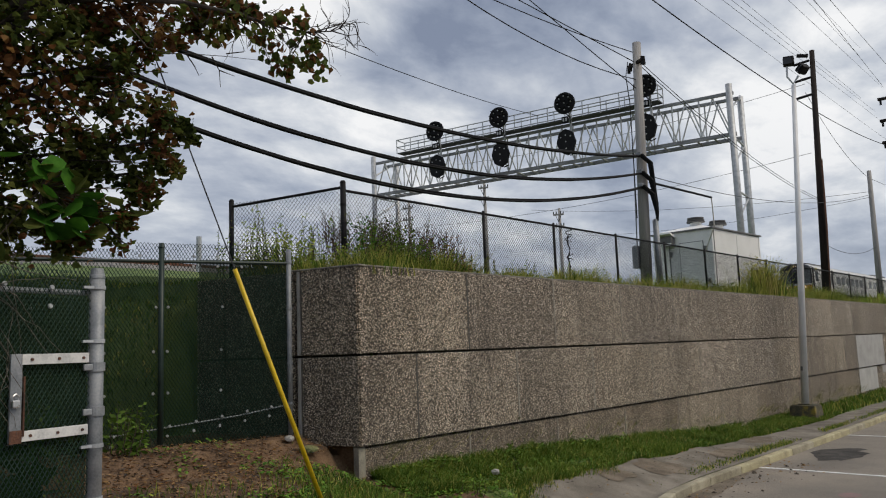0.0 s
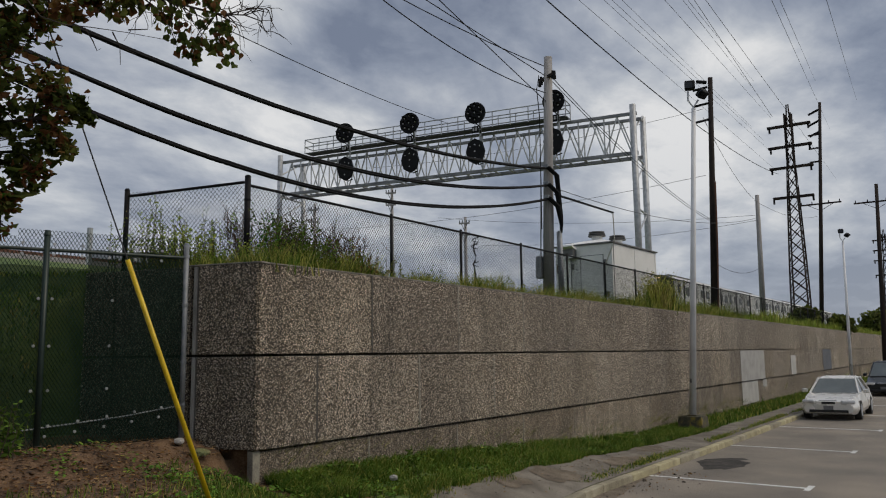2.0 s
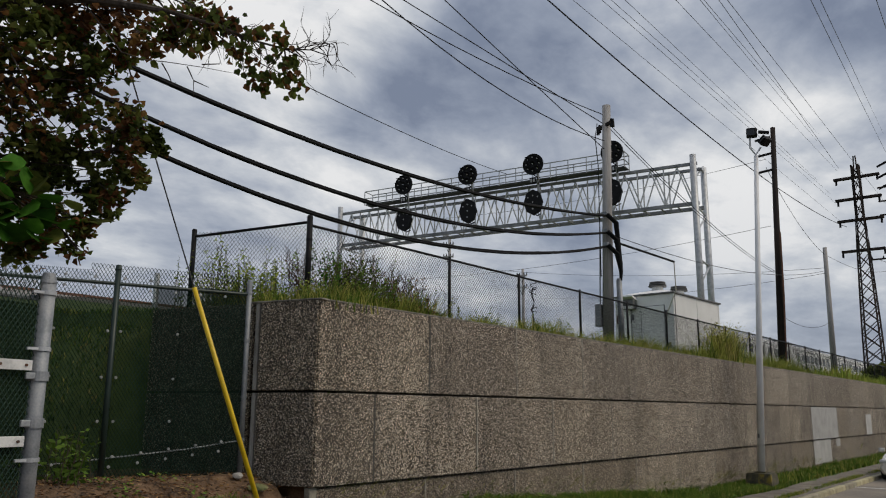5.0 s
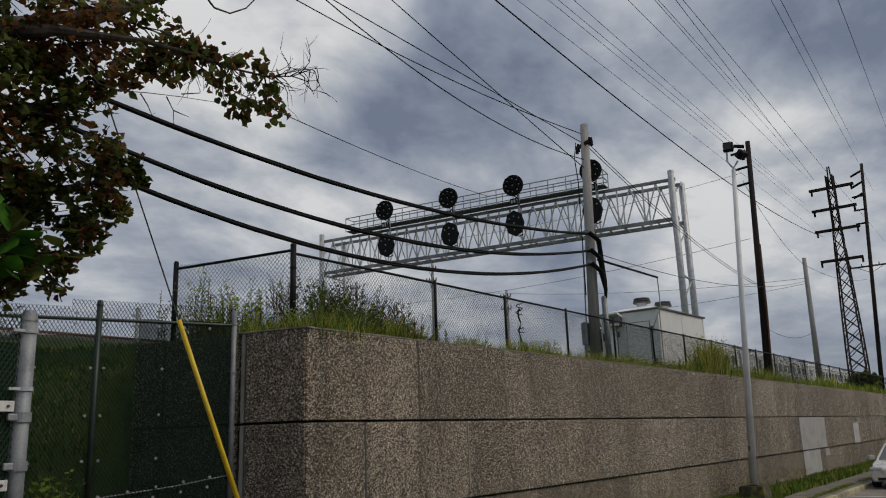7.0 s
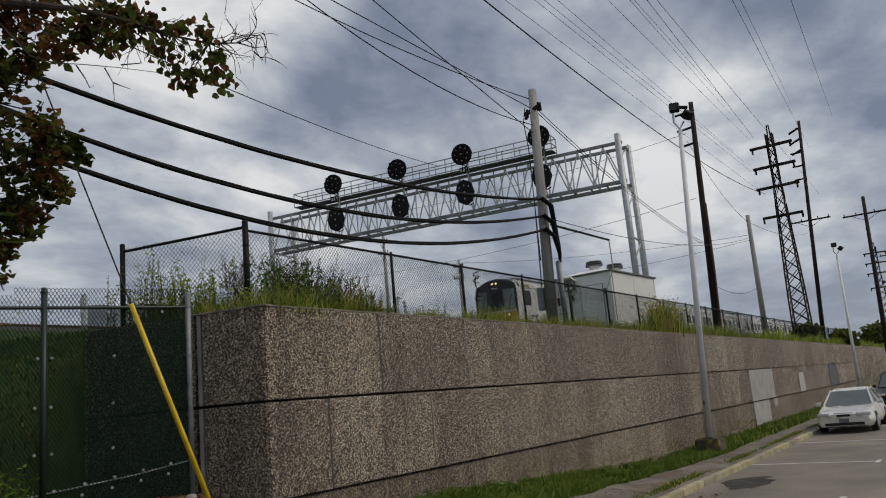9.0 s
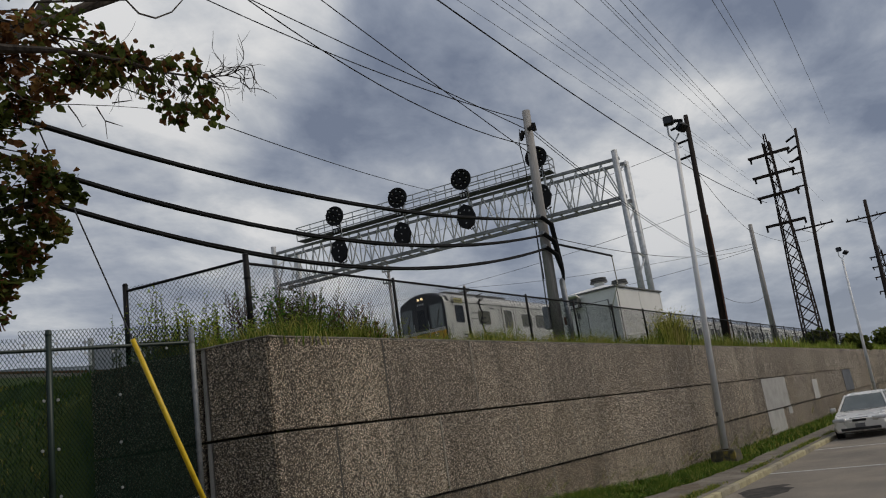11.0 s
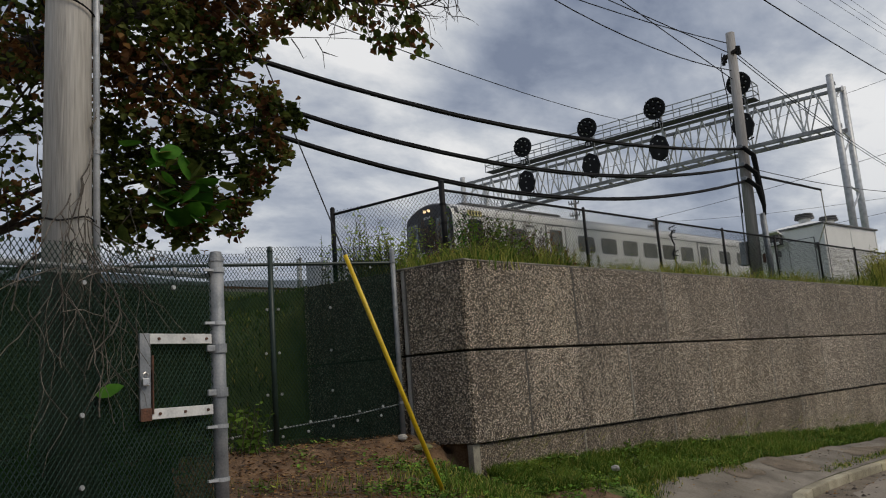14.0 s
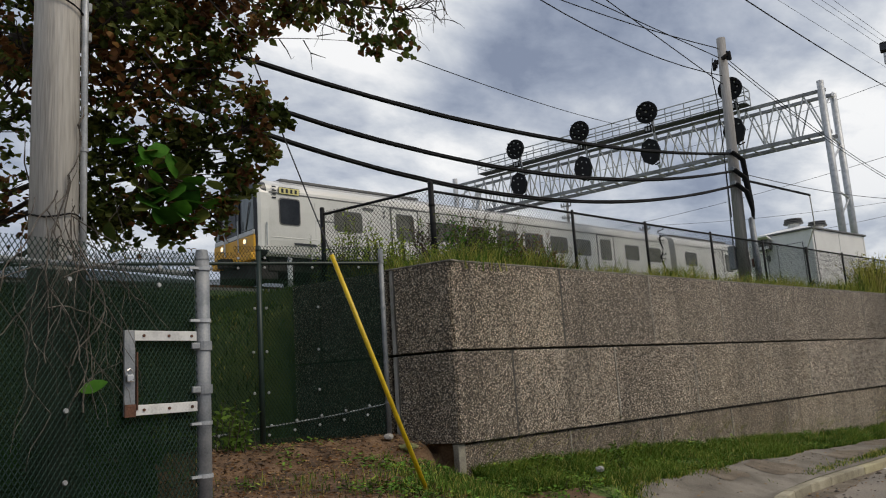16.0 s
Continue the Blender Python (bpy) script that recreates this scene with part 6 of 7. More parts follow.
for y in (0.9, 1.6, 2.9, 3.8, 5.1, 6.4, 8.2, 9.7, 11.6):
    cover += [(rnd.uniform(0.02, 0.3), y + rnd.gauss(0, 0.25), gz(0.15, y) + rnd.uniform(0.0, 0.14)) for _ in range(130)]
ground_cover("clover", cover, 0.042, [WEED_LOW, WEED], "low broad-leaved clover and weeds in the grass")
spots = []
for _ in range(14000):
    y = rnd.uniform(16.5, 60)
    x = rnd.uniform(0.0, 1.1)
    spots.append((x, y, gz(x, y), rnd.uniform(0.6, 1.2)))
blades("lawn_grass", spots, 0.10, 0.24, 0.014, [GRASS, GRASS_DRY], "green grass strip below the far wall", 0.6, mats=0.25)
spots = []
for _ in range(11000):
    y = 4.6 + 21 * rnd.random() ** 1.4
    thick = smooth(-0.45, 0.25, noise.noise((0.2, y * 0.45, 8)) + 0.5 * noise.noise((0.7, y * 1.7, 2)))
    if rnd.random() > thick:
        continue
    x = 1.90 + rnd.gauss(0, 0.075) + 0.05 * noise.noise((y * 0.9, 3, 3))
    if x < 2.0:
        spots.append((x, y, gz(x, y), (0.3 + 0.7 * rnd.random()) * (0.5 + 0.5 * thick)))
for _ in range(5200):
    y = rnd.uniform(-0.6, 4.6)
    x = edge_x(y) + 1.3 * smooth(2.6, 0.4, y) + 1.2 * smooth(0, -4, y) + rnd.gauss(-0.03, 0.13)
    if noise.noise((x * 2, y * 2, 61)) > -0.25:
        spots.append((x, y, gz(x, y), rnd.uniform(0.35, 0.8)))
blades("kerb_grass", spots, 0.05, 0.13, 0.006, [GRASS, GRASS_DRY], "tufts of green and dry grass along the kerb and sidewalk edge", 0.9, mats=0.42)
spots = []
for _ in range(3600):
    x, y = rnd.uniform(-1.1, 2.6), rnd.uniform(-4.6, 0.3)
    if noise.noise((x * 1.3, y * 1.3, 12)) < 0.12 + 0.25 * smooth(1.2, -0.8, x):
        continue
    spots.append((x, y, gz(x, y), rnd.uniform(0.4, 1.0)))
for _ in range(3800):
    x, y = rnd.gauss(1.5, 0.5), rnd.gauss(-1.1, 0.55)
    spots.append((x, y, gz(x, y), rnd.uniform(0.6, 1.1)))
blades("earth_grass", spots, 0.05, 0.17, 0.006, [GRASS, GRASS_DRY], "sparse grass and weeds on the bare earth", 0.8, mats=0.25)
spots = []
for _ in range(42000):
    y = -0.3 + 26 * rnd.random() ** 1.25
    x = -0.16 - 1.7 * rnd.random() ** 1.5
    if (y < 0.3 and x > -0.5) or y < end_line(x) + 0.22:
        continue
    d_ = (0.5 + 0.45 * smooth(11, 18, y)) + 1.0 * max(0, 0.45 + noise.noise((x * 1.1, y * 0.9, 21)) + 0.5 * noise.noise((x * 3.1, y * 2.7, 5)))
    spots.append((x, y, gz(x, max(y, end_line(x) + 0.35)), d_))
blades("bank_grass", spots, 0.12, 0.40, 0.007, [GRASS, GRASS_DRY], "tall green and yellow grass on top of the wall", 1.1, mats=0.66)
spots = []
for _ in range(14000):
    y = rnd.uniform(25, 100)
    x = -0.16 - 2.6 * rnd.random() ** 1.3
    spots.append((x, y, gz(x, y), 0.7 + 0.9 * max(0, 0.4 + noise.noise((x * 0.8, y * 0.3, 21))) + (0.5 if y > 30 else 0)))
blades("bank_grass", spots, 0.16, 0.45, 0.022, [WEED, GRASS_DRY], "tall green grass on top of the far wall", 0.6, mats=0.3)
spots = []
for _ in range(1800):
    s = rnd.uniform(0.0, 2.4)
    p = END * s
    spots.append((p.x + rnd.uniform(-0.1, 0.1), p.y + rnd.uniform(0.25, 1.1), 2.76, rnd.uniform(0.7, 1.3)))
blades("bank_grass", spots, 0.12, 0.38, 0.008, [GRASS, GRASS_DRY], "tall grass at the end of the wall", 0.6, mats=0.35)


def leafy(name, label, category, stems, leaf_mat, stem_mat=None, group="weeds"):
    """A plant of thin stems with small leaves: stems are (base, tip, leaf count, leaf size)."""
    ob = thing(name, label, category, group)
    bm = bmesh.new()
    v, f = [], []
    for b0, tip, cnt, size in stems:
        b0, tip = Vector(b0), Vector(tip)
        mid = b0.lerp(tip, 0.5) + Vector((rnd.gauss(0, 0.04), rnd.gauss(0, 0.04), 0))
        tube(bm, [b0, mid, tip], [0.006, 0.004, 0.002], 4)
        for k in range(cnt):
            t = rnd.uniform(0.15, 1.0)
            p = b0.lerp(mid, t * 2) if t < 0.5 else mid.lerp(tip, t * 2 - 1)
            d = Vector((rnd.gauss(0, 1), rnd.gauss(0, 1), rnd.gauss(0.2, 0.6))).normalized()
            s = Vector((rnd.gauss(0, 1), rnd.gauss(0, 1), rnd.gauss(0, 0.5))).cross(d).normalized()
            ln = size * rnd.uniform(0.6, 1.3)
            n0 = len(v)
            v += [p, p + d * ln * 0.5 + s * ln * 0.22, p + d * ln, p + d * ln * 0.5 - s * ln * 0.22]
            f += [(n0, n0 + 1, n0 + 2, n0 + 3)]
    tagged(part("stem", bm, stem_mat or TWIG, ob), kind="stuff")
    if f:
        tagged(soup("leaves", v, f, leaf_mat, ob), kind="stuff")
    return ob


def weed_clump(x, y, r, n, h0, h1, cnt, size, leaf_mat, label, category="weed", twiggy=0.12):
    st = []
    for _ in range(n):
        bx, by = x + rnd.gauss(0, r), y + rnd.gauss(0, r)
        z = gz(bx, max(by, end_line(bx) + 0.35)) if bx < -0.3 and by > end_line(bx) - 0.5 else gz(bx, by)
        h = rnd.uniform(h0, h1)
        st.append(((bx, by, z - 0.03), (bx + rnd.gauss(0, twiggy * h), by + rnd.gauss(0, twiggy * h), z + h), cnt, size))
    return leafy("weed", label, category, st, leaf_mat)


weed_clump(-1.9, 0.1, 0.22, 34, 0.5, 1.15, 26, 0.05, WEED, "tall yellow-green weeds behind the chain-link fence")
weed_clump(-1.45, 0.45, 0.2, 26, 0.4, 0.9, 26, 0.05, WEED, "tall yellow-green weeds behind the chain-link fence")
weed_clump(-2.6, 0.2, 0.3, 26, 0.4, 1.2, 18, 0.05, WEED, "tall yellow-green weeds behind the chain-link fence")
weed_clump(-1.6, 0.25, 0.25, 44, 0.3, 0.75, 24, 0.05, WEED, "yellow-green weeds behind the chain-link fence")
weed_clump(-2.3, 0.15, 0.3, 44, 0.3, 0.8, 22, 0.05, WEED, "yellow-green weeds behind the chain-link fence")
weed_clump(-1.0, 0.75, 0.2, 36, 0.25, 0.6, 22, 0.05, WEED, "yellow-green weeds at the fence corner")
weed_clump(-1.3, 3.4, 0.35, 40, 0.25, 0.6, 16, 0.045, GRASS, "low green shrub on top of the wall", "shrub")
weed_clump(-0.85, 1.35, 0.26, 76, 0.4, 1.0, 34, 0.055, GRASS, "dense green shrub on top of the wall", "shrub")
weed_clump(-0.8, 1.95, 0.28, 80, 0.3, 0.78, 28, 0.05, GRASS, "dense green shrub on top of the wall", "shrub")
weed_clump(-0.9, 1.6, 0.34, 90, 0.45, 1.12, 26, 0.05, LEAF_DARK, "dense dark green shrub on top of the wall", "shrub", 0.22)
weed_clump(-1.0, 2.3, 0.3, 60, 0.4, 0.95, 14, 0.045, LEAF_RED, "brown twiggy shrub on top of the wall", "shrub", 0.25)
weed_clump(-0.8, 3.2, 0.35, 50, 0.25, 0.6, 16, 0.045, LEAF_DARK, "low dark shrub on top of the wall", "shrub", 0.3)
weed_clump(-0.7, 2.7, 0.2, 26, 0.3, 0.6, 16, 0.045, GRASS, "low green shrub on top of the wall", "shrub")
weed_clump(-1.0, 0.98, 0.1, 9, 0.8, 1.25, 34, 0.06, LEAF_BRIGHT, "climbing vine with green leaves on the fence", "vine")
for y in (18.2, 19.0, 19.9, 20.6, 22.2, 23.1, 25.6, 27.2):
    weed_clump(-0.9 + 0.25 * noise.noise((y, 3, 0)), y, 0.34, 34, 0.4, 0.8, 14, 0.06, WEED if int(y * 2) % 2 else GRASS, "tall weeds among the grass on the wall")
for y in (4.6, 6.3, 7.7, 9.2, 10.6, 12.9, 14.3, 16.0, 18.5, 21, 24, 28, 33):
    weed_clump(-0.75 + 0.2 * noise.noise((y, 0, 0)), y, 0.3, 18, 0.25, 0.55, 12, 0.045, WEED if int(y) % 2 else GRASS, "low weeds among the grass on the wall")
for x, y in ((-0.6, 17.0), (-0.7, 17.5), (-0.5, 17.3)):
    weed_clump(x, y, 0.16, 30, 0.7, 1.45, 14, 0.09, GRASS_DRY, "tall dry plume grass on top of the wall", "grass", 0.25)
spots = [(-0.62 + rnd.gauss(0, 0.2), 17.3 + rnd.gauss(0, 0.34), 2.76, rnd.uniform(0.6, 1.0)) for _ in range(700)]
blades("plume_grass", spots, 0.8, 1.5, 0.012, [GRASS_DRY, GRASS], "tall dry plume grass clump on top of the wall", 0.8, mats=0.2)
for x, y, h, s_ in ((-2.6, 3.0, 1.3, 0.25), (-2.7, 4.3, 1.2, 0.25), (-2.9, 2.2, 1.35, 0.2), (-2.8, 5.2, 1.1, 0.25), (-3.3, 3.7, 1.35, 0.2)):
    # bare twiggy bushes
    st = []
    z = gz(x, y)
    for _ in range(26):
        top = Vector((x + rnd.gauss(0, s_), y + rnd.gauss(0, s_), z + h * rnd.uniform(0.7, 1.15)))
        st.append(((x + rnd.gauss(0, 0.05), y + rnd.gauss(0, 0.05), z - 0.05), top, 5, 0.03))
        for _ in range(6):
            t = rnd.uniform(0.3, 0.95)
            p = Vector((x, y, z)).lerp(top, t)
            st.append((p, p + Vector((rnd.gauss(0, 0.16), rnd.gauss(0, 0.16), rnd.uniform(0.1, 0.35))), 3, 0.03))
    leafy("bush", "bare twiggy brown bush on the bank", "bush", st, LEAF_RED, group="bare bushes")
weed_clump(-1.35, -3.0, 0.10, 14, 0.25, 0.6, 14, 0.08, GRASS, "leafy green weed at the foot of the screened fence")
weed_clump(-1.08, -2.58, 0.12, 20, 0.22, 0.62, 13, 0.085, GRASS, "leafy green weed at the foot of the screened fence")
weed_clump(-1.5, -3.35, 0.10, 12, 0.3, 0.7, 14, 0.10, GRASS, "leafy green weed at the foot of the screened fence")
for x, y in ((0.55, 0.75), (0.6, 2.6), (1.0, 1.1), (0.3, 4.0), (0.2, 1.3), (0.12, 3.2)):
    weed_clump(x, y, 0.07, 9, 0.1, 0.26, 10, 0.06, GRASS, "broad-leaved weed in the grass")
for s, o in ((0.3, -0.55), (0.7, -0.5), (1.0, -0.6), (1.4, -0.5), (2.2, -0.55)):
    q = np_(s, 0, o)
    weed_clump(q[0], q[1], 0.10, 16, 0.4, 1.1, 14, 0.2, LEAF_BRIGHT, "leafy undergrowth behind the gate fence")

spots = []
for _ in range(9000):
    x, y = rnd.uniform(-8.5, -2.9), rnd.uniform(-4.5, 0.4)
    if x > -1.9 + (y + 2.7) * 0.37 - 0.5:
        continue
    spots.append((x, y, gz(x, y), rnd.uniform(0.6, 1.3)))
blades("bank_grass", spots, 0.04, 0.10, 0.016, [GRASS, GRASS_DRY], "green grass on the slope behind the screened fence", 0.7, mats=0.2)

# ---- tree ----


def maple_leaf(v, f, p, d, s, size):
    n = d.cross(s)
    out = ((0, 0), (0.30, 0.04), (0.38, 0.28), (0.48, 0.50), (0.30, 0.68), (0.0, 0.95), (-0.30, 0.68), (-0.48, 0.50), (-0.38, 0.28), (-0.30, 0.04))
    k = len(v)
    fold, curl = rnd.uniform(0.1, 0.9), rnd.uniform(-0.1, 0.5)
    for a, b in out:
        v.append(p + s * a * size + d * b * size + n * (size * (fold * abs(a) - curl * b * b)))
    h = len(out) // 2
    f.append(tuple(range(k, k + h + 1)))
    f.append((k, *range(k + h, k + len(out))))


tree = thing("maple_tree", "maple tree with dark green and reddening leaves behind the fence", "tree")
T0 = Vector((-0.25, -5.75, 0.3))
trunk_top = Vector((0.1, -5.7, 5.6))
part("trunk", bm_tube([T0, T0 + Vector((0.0, 0.05, 1.6)), T0 + Vector((0.15, 0.0, 3.4)), trunk_top], [0.26, 0.21, 0.18, 0.14], 12), BARK, tree, smooth=True)
BLOBS = [(0.95, -5.45, 4.15, 0.55), (1.05, -4.91, 4.3, 0.55), (1.4, -4.51, 4.42, 0.5), (1.75, -4.05, 4.72, 0.36), (1.15, -4.55, 3.86, 0.5), (1.38, -4.08, 3.82, 0.38), (1.5, -3.86, 3.56, 0.2), (1.02, -4.38, 3.25, 0.36), (1.12, -4.14, 2.98, 0.24), (0.9, -4.75, 3.3, 0.45), (0.85, -5.0, 2.95, 0.4), (0.75, -5.6, 3.91, 0.55), (0.55, -5.6, 3.12, 0.5), (0.4, -6.3, 3.6, 0.8), (0.5, -6.2, 4.8, 0.8), (0.9, -5.2, 5.0, 0.6), (1.5, -4.4, 5.15, 0.5), (1.9, -3.7, 4.95, 0.3), (0.82, -4.68, 2.85, 0.3), (0.98, -4.32, 2.82, 0.24), (1.2, -4.15, 3.42, 0.3), (1.36, -3.9, 3.32, 0.2), (0.9, -4.96, 3.75, 0.4), (1.3, -4.2, 4.15, 0.4), (0.7, -5.2, 4.6, 0.5), (1.62, -3.74, 3.72, 0.12), (1.3, -3.85, 3.2, 0.14), (1.55, -3.8, 3.9, 0.15), (1.1, -3.95, 2.85, 0.14), (1.5, -4.25, 4.55, 0.34), (1.6, -4.1, 4.2, 0.2), (1.25, -4.3, 3.55, 0.34), (1.55, -3.72, 3.4, 0.16), (1.35, -3.74, 3.07, 0.1), (1.6, -3.9, 4.42, 0.16), (1.96, -3.75, 3.63, 0.1), (1.98, -3.67, 3.54, 0.05), (1.87, -3.83, 3.5, 0.12), (1.86, -3.76, 3.32, 0.06), (1.72, -3.91, 3.11, 0.1), (1.59, -4.07, 2.86, 0.1), (1.55, -4.08, 2.65, 0.06), (1.45, -4.28, 2.66, 0.12), (2.45, -3.66, 4.63, 0.18), (2.22, -3.86, 4.42, 0.1), (2.12, -3.98, 4.34, 0.12), (2.53, -3.49, 4.56, 0.09), (2.32, -3.79, 4.54, 0.15), (1.89, -3.92, 3.71, 0.1), (1.38, -4.45, 2.65, 0.13), (1.29, -4.68, 2.67, 0.18)]
SPRAYS = [(2.64, -3.42, 4.29, 0.09), (2.74, -3.23, 4.2, 0.1), (2.84, -3.07, 4.14, 0.08), (2.88, -3.22, 4.45, 0.08), (2.67, -3.24, 4.07, 0.05), (2.58, -3.63, 4.46, 0.1), (2.74, -3.41, 4.47, 0.08), (2.49, -3.71, 4.39, 0.08), (2.41, -3.79, 4.32, 0.07), (2.87, -3.13, 4.29, 0.06)]
limb_bm = bmesh.new()
hub = trunk_top
v, f, mi = [], [], []
for k, (x, y, z, r) in enumerate(BLOBS):
    c = Vector((x, y, z))
    root = T0.lerp(trunk_top, min(0.98, max(0.35, (z - 0.6 - T0.z) / (trunk_top.z - T0.z))))
    if k % 3 and (c - hub).length < 1.6:
        root = hub
    midp = root.lerp(c, 0.55) + Vector((rnd.gauss(0, 0.08), rnd.gauss(0, 0.08), 0.12))
    if r >= 0.2:
        hub = midp
    if r < 0.2:
        root = min((Vector(q[:3]) for q in BLOBS[:k] if q[3] >= 0.2), key=lambda q: (q - c).length)
        midp = root.lerp(c, 0.55) + Vector((rnd.gauss(0, 0.02), rnd.gauss(0, 0.02), 0.03))
    tube(limb_bm, [root, midp, c], [0.008, 0.005, 0.003] if r < 0.2 else ([0.03, 0.018, 0.008] if y > -5.3 else [0.016, 0.010, 0.005]), 6)
    for _ in range(3 if r < 0.2 else 9):
        e = c + Vector((rnd.gauss(0, 0.5), rnd.gauss(0, 0.6), rnd.gauss(0, 0.6))) * r
        tube(limb_bm, [midp.lerp(c, rnd.random()), e], [0.010, 0.003], 4)
    for _ in range(int((2700 if y > -5.3 else 1300) * r ** 2.0) + int(420 * min(r, 0.26))):
        q = Vector((rnd.gauss(0, 1), rnd.gauss(0, 1), rnd.gauss(0, 1))).normalized() * (rnd.random() ** 0.45 if rnd.random() < 0.85 else rnd.uniform(1.0, 1.45))
        p = c + Vector((q.x * 0.62, q.y, q.z)) * r * (1.0 + 0.35 * noise.noise((q.x * 2 + k, q.y * 2, q.z * 2)))
        if noise.noise((p.x * 4.6, p.y * 4.6, p.z * 4.6)) < -0.13:
            continue
        if p.y < -5.0 and p.x > 1.12:
            continue
        d = Vector((rnd.gauss(0.5, 0.5), rnd.gauss(0.1, 0.7), rnd.gauss(-0.35, 0.4))).normalized()
        s = d.cross(Vector((rnd.gauss(0, 0.6), rnd.gauss(0, 0.6), rnd.gauss(0.8, 0.6)))).normalized()
        maple_leaf(v, f, p, d, s, rnd.uniform(0.045, 0.085))
        mi += [1 if noise.noise((p.x * 1.6, p.y * 1.6, p.z * 1.6 + 7)) + rnd.gauss(0, 0.25) > 0.16 else 0] * 2
limb = [(0.1, -5.6, 4.3), (0.8, -4.9, 4.75), (1.7, -4.35, 4.72), (2.39, -3.98, 4.53), (2.59, -3.63, 4.48), (2.72, -3.39, 4.41), (2.88, -3.16, 4.37), (3.03, -2.99, 4.38), (3.19, -2.86, 4.46)]
tube(limb_bm, limb, [0.13, 0.09, 0.05, 0.02, 0.014, 0.01, 0.008, 0.005, 0.002], 8)
for pts in (((1.7, -4.35, 4.72), (2.12, -4.17, 4.18), (2.19, -4.02, 4.15), (2.28, -3.87, 4.16), (2.42, -3.64, 4.16), (2.6, -3.37, 4.14)), ((2.26, -3.9, 4.15), (2.26, -3.83, 4.07), (2.26, -3.79, 4.0), (2.28, -3.77, 4.02)), ((2.36, -3.73, 4.15), (2.36, -3.66, 4.05), (2.33, -3.63, 3.92)), ((2.36, -3.66, 4.05), (2.42, -3.55, 4.01)), ((2.43, -3.64, 4.18), (2.52, -3.53, 4.2), (2.53, -3.54, 4.24)), ((2.56, -3.62, 4.42), (2.63, -3.47, 4.33), (2.62, -3.38, 4.2), (2.62, -3.32, 4.09)), ((3.03, -2.99, 4.38), (3.1, -2.89, 4.35), (3.17, -2.82, 4.36)), ((2.88, -3.16, 4.37), (2.98, -3.0, 4.3), (3.06, -2.89, 4.28)), ((2.94, -3.09, 4.38), (3.08, -2.96, 4.43), (3.17, -2.86, 4.41))):
    tube(limb_bm, pts, [0.006 - 0.004 * q / (len(pts) - 1) for q in range(len(pts))], 5)
for pts, r0, r1 in (([(0.05, -5.65, 4.4), (0.5, -4.33, 5.22), (0.5, -3.85, 5.48), (0.5, -3.02, 6.0), (0.6, -2.3, 6.5)], 0.075, 0.04), ([(0.1, -5.6, 4.2), (0.7, -4.4, 4.99), (0.7, -3.69, 5.38), (0.7, -3.08, 5.9), (0.7, -2.5, 6.4)], 0.065, 0.03), ([(0.5, -4.24, 5.2), (0.48, -4.27, 5.8), (0.5, -4.3, 6.4)], 0.05, 0.04), ([(0.5, -3.9, 5.1), (0.5, -3.95, 5.7), (0.45, -4.0, 6.4)], 0.045, 0.035), ([(0.5, -3.2, 5.9), (0.5, -3.05, 6.22), (0.5, -2.95, 6.6)], 0.05, 0.04), ([(1.3, -3.6, 5.6), (1.9, -3.1, 5.55), (1.9, -2.97, 5.46), (1.9, -2.79, 5.48), (1.9, -2.6, 5.62), (1.9, -2.46, 5.81)], 0.012, 0.006), ([(0.7, -3.69, 5.38), (1.0, -3.6, 5.5), (1.3, -3.6, 5.6)], 0.03, 0.012)):
    tube(limb_bm, pts, [r0 + (r1 - r0) * q / (len(pts) - 1) for q in range(len(pts))], 8)
for x, y, z, r in SPRAYS:
    c = Vector((x, y, z))
    near_ = min((Vector(p) for p in limb), key=lambda p: (p - c).length)
    tube(limb_bm, [near_, c], [0.008, 0.003], 4)
    for _ in range(int(420 * r) + 8):
        p = c + Vector((rnd.gauss(0, 0.5), rnd.gauss(0, 0.6), rnd.gauss(0, 0.5))) * r * 1.4
        d = Vector((rnd.gauss(0, 0.4), rnd.gauss(0.1, 0.5), rnd.gauss(-0.7, 0.4))).normalized()
        s = d.cross(Vector((rnd.gauss(0, 1), rnd.gauss(0, 1), rnd.gauss(0, 1)))).normalized()
        maple_leaf(v, f, p, d, s, rnd.uniform(0.04, 0.08))
        mi += [1 if rnd.random() < 0.3 else 0] * 2
for a in range(30):
    t = rnd.uniform(0.4, 1.0)
    i = min(len(limb) - 2, int(t * (len(limb) - 1)))
    p = Vector(limb[i]).lerp(Vector(limb[i + 1]), t * (len(limb) - 1) - i)
    way = Vector((rnd.gauss(0.1, 0.3), rnd.gauss(0.35, 0.5), rnd.gauss(-0.25, 0.5))).normalized()
    pts = [p]
    for _ in range(5):
        way = (way + Vector((rnd.gauss(0, 0.3), rnd.gauss(0, 0.3), rnd.gauss(-0.02, 0.3)))).normalized()
        pts.append(pts[-1] + way * rnd.uniform(0.04, 0.08))
        if rnd.random() < 0.7:
            w2 = (way + Vector((rnd.gauss(0, 0.8), rnd.gauss(0, 0.8), rnd.gauss(0, 0.8)))).normalized()
            tube(limb_bm, [pts[-1], pts[-1] + w2 * 0.07, pts[-1] + w2 * 0.12 + Vector((0, 0, rnd.gauss(0, 0.03)))], [0.003, 0.002, 0.001], 4)
    tube(limb_bm, pts, [0.006, 0.005, 0.004, 0.0035, 0.0025, 0.0015], 4)
tagged(part("limb", limb_bm, BARK, tree), kind="stuff")
tagged(soup("crown", v, f, [LEAF_DARK, LEAF_RED], tree, mi), "dark green and reddish maple leaves", kind="stuff")

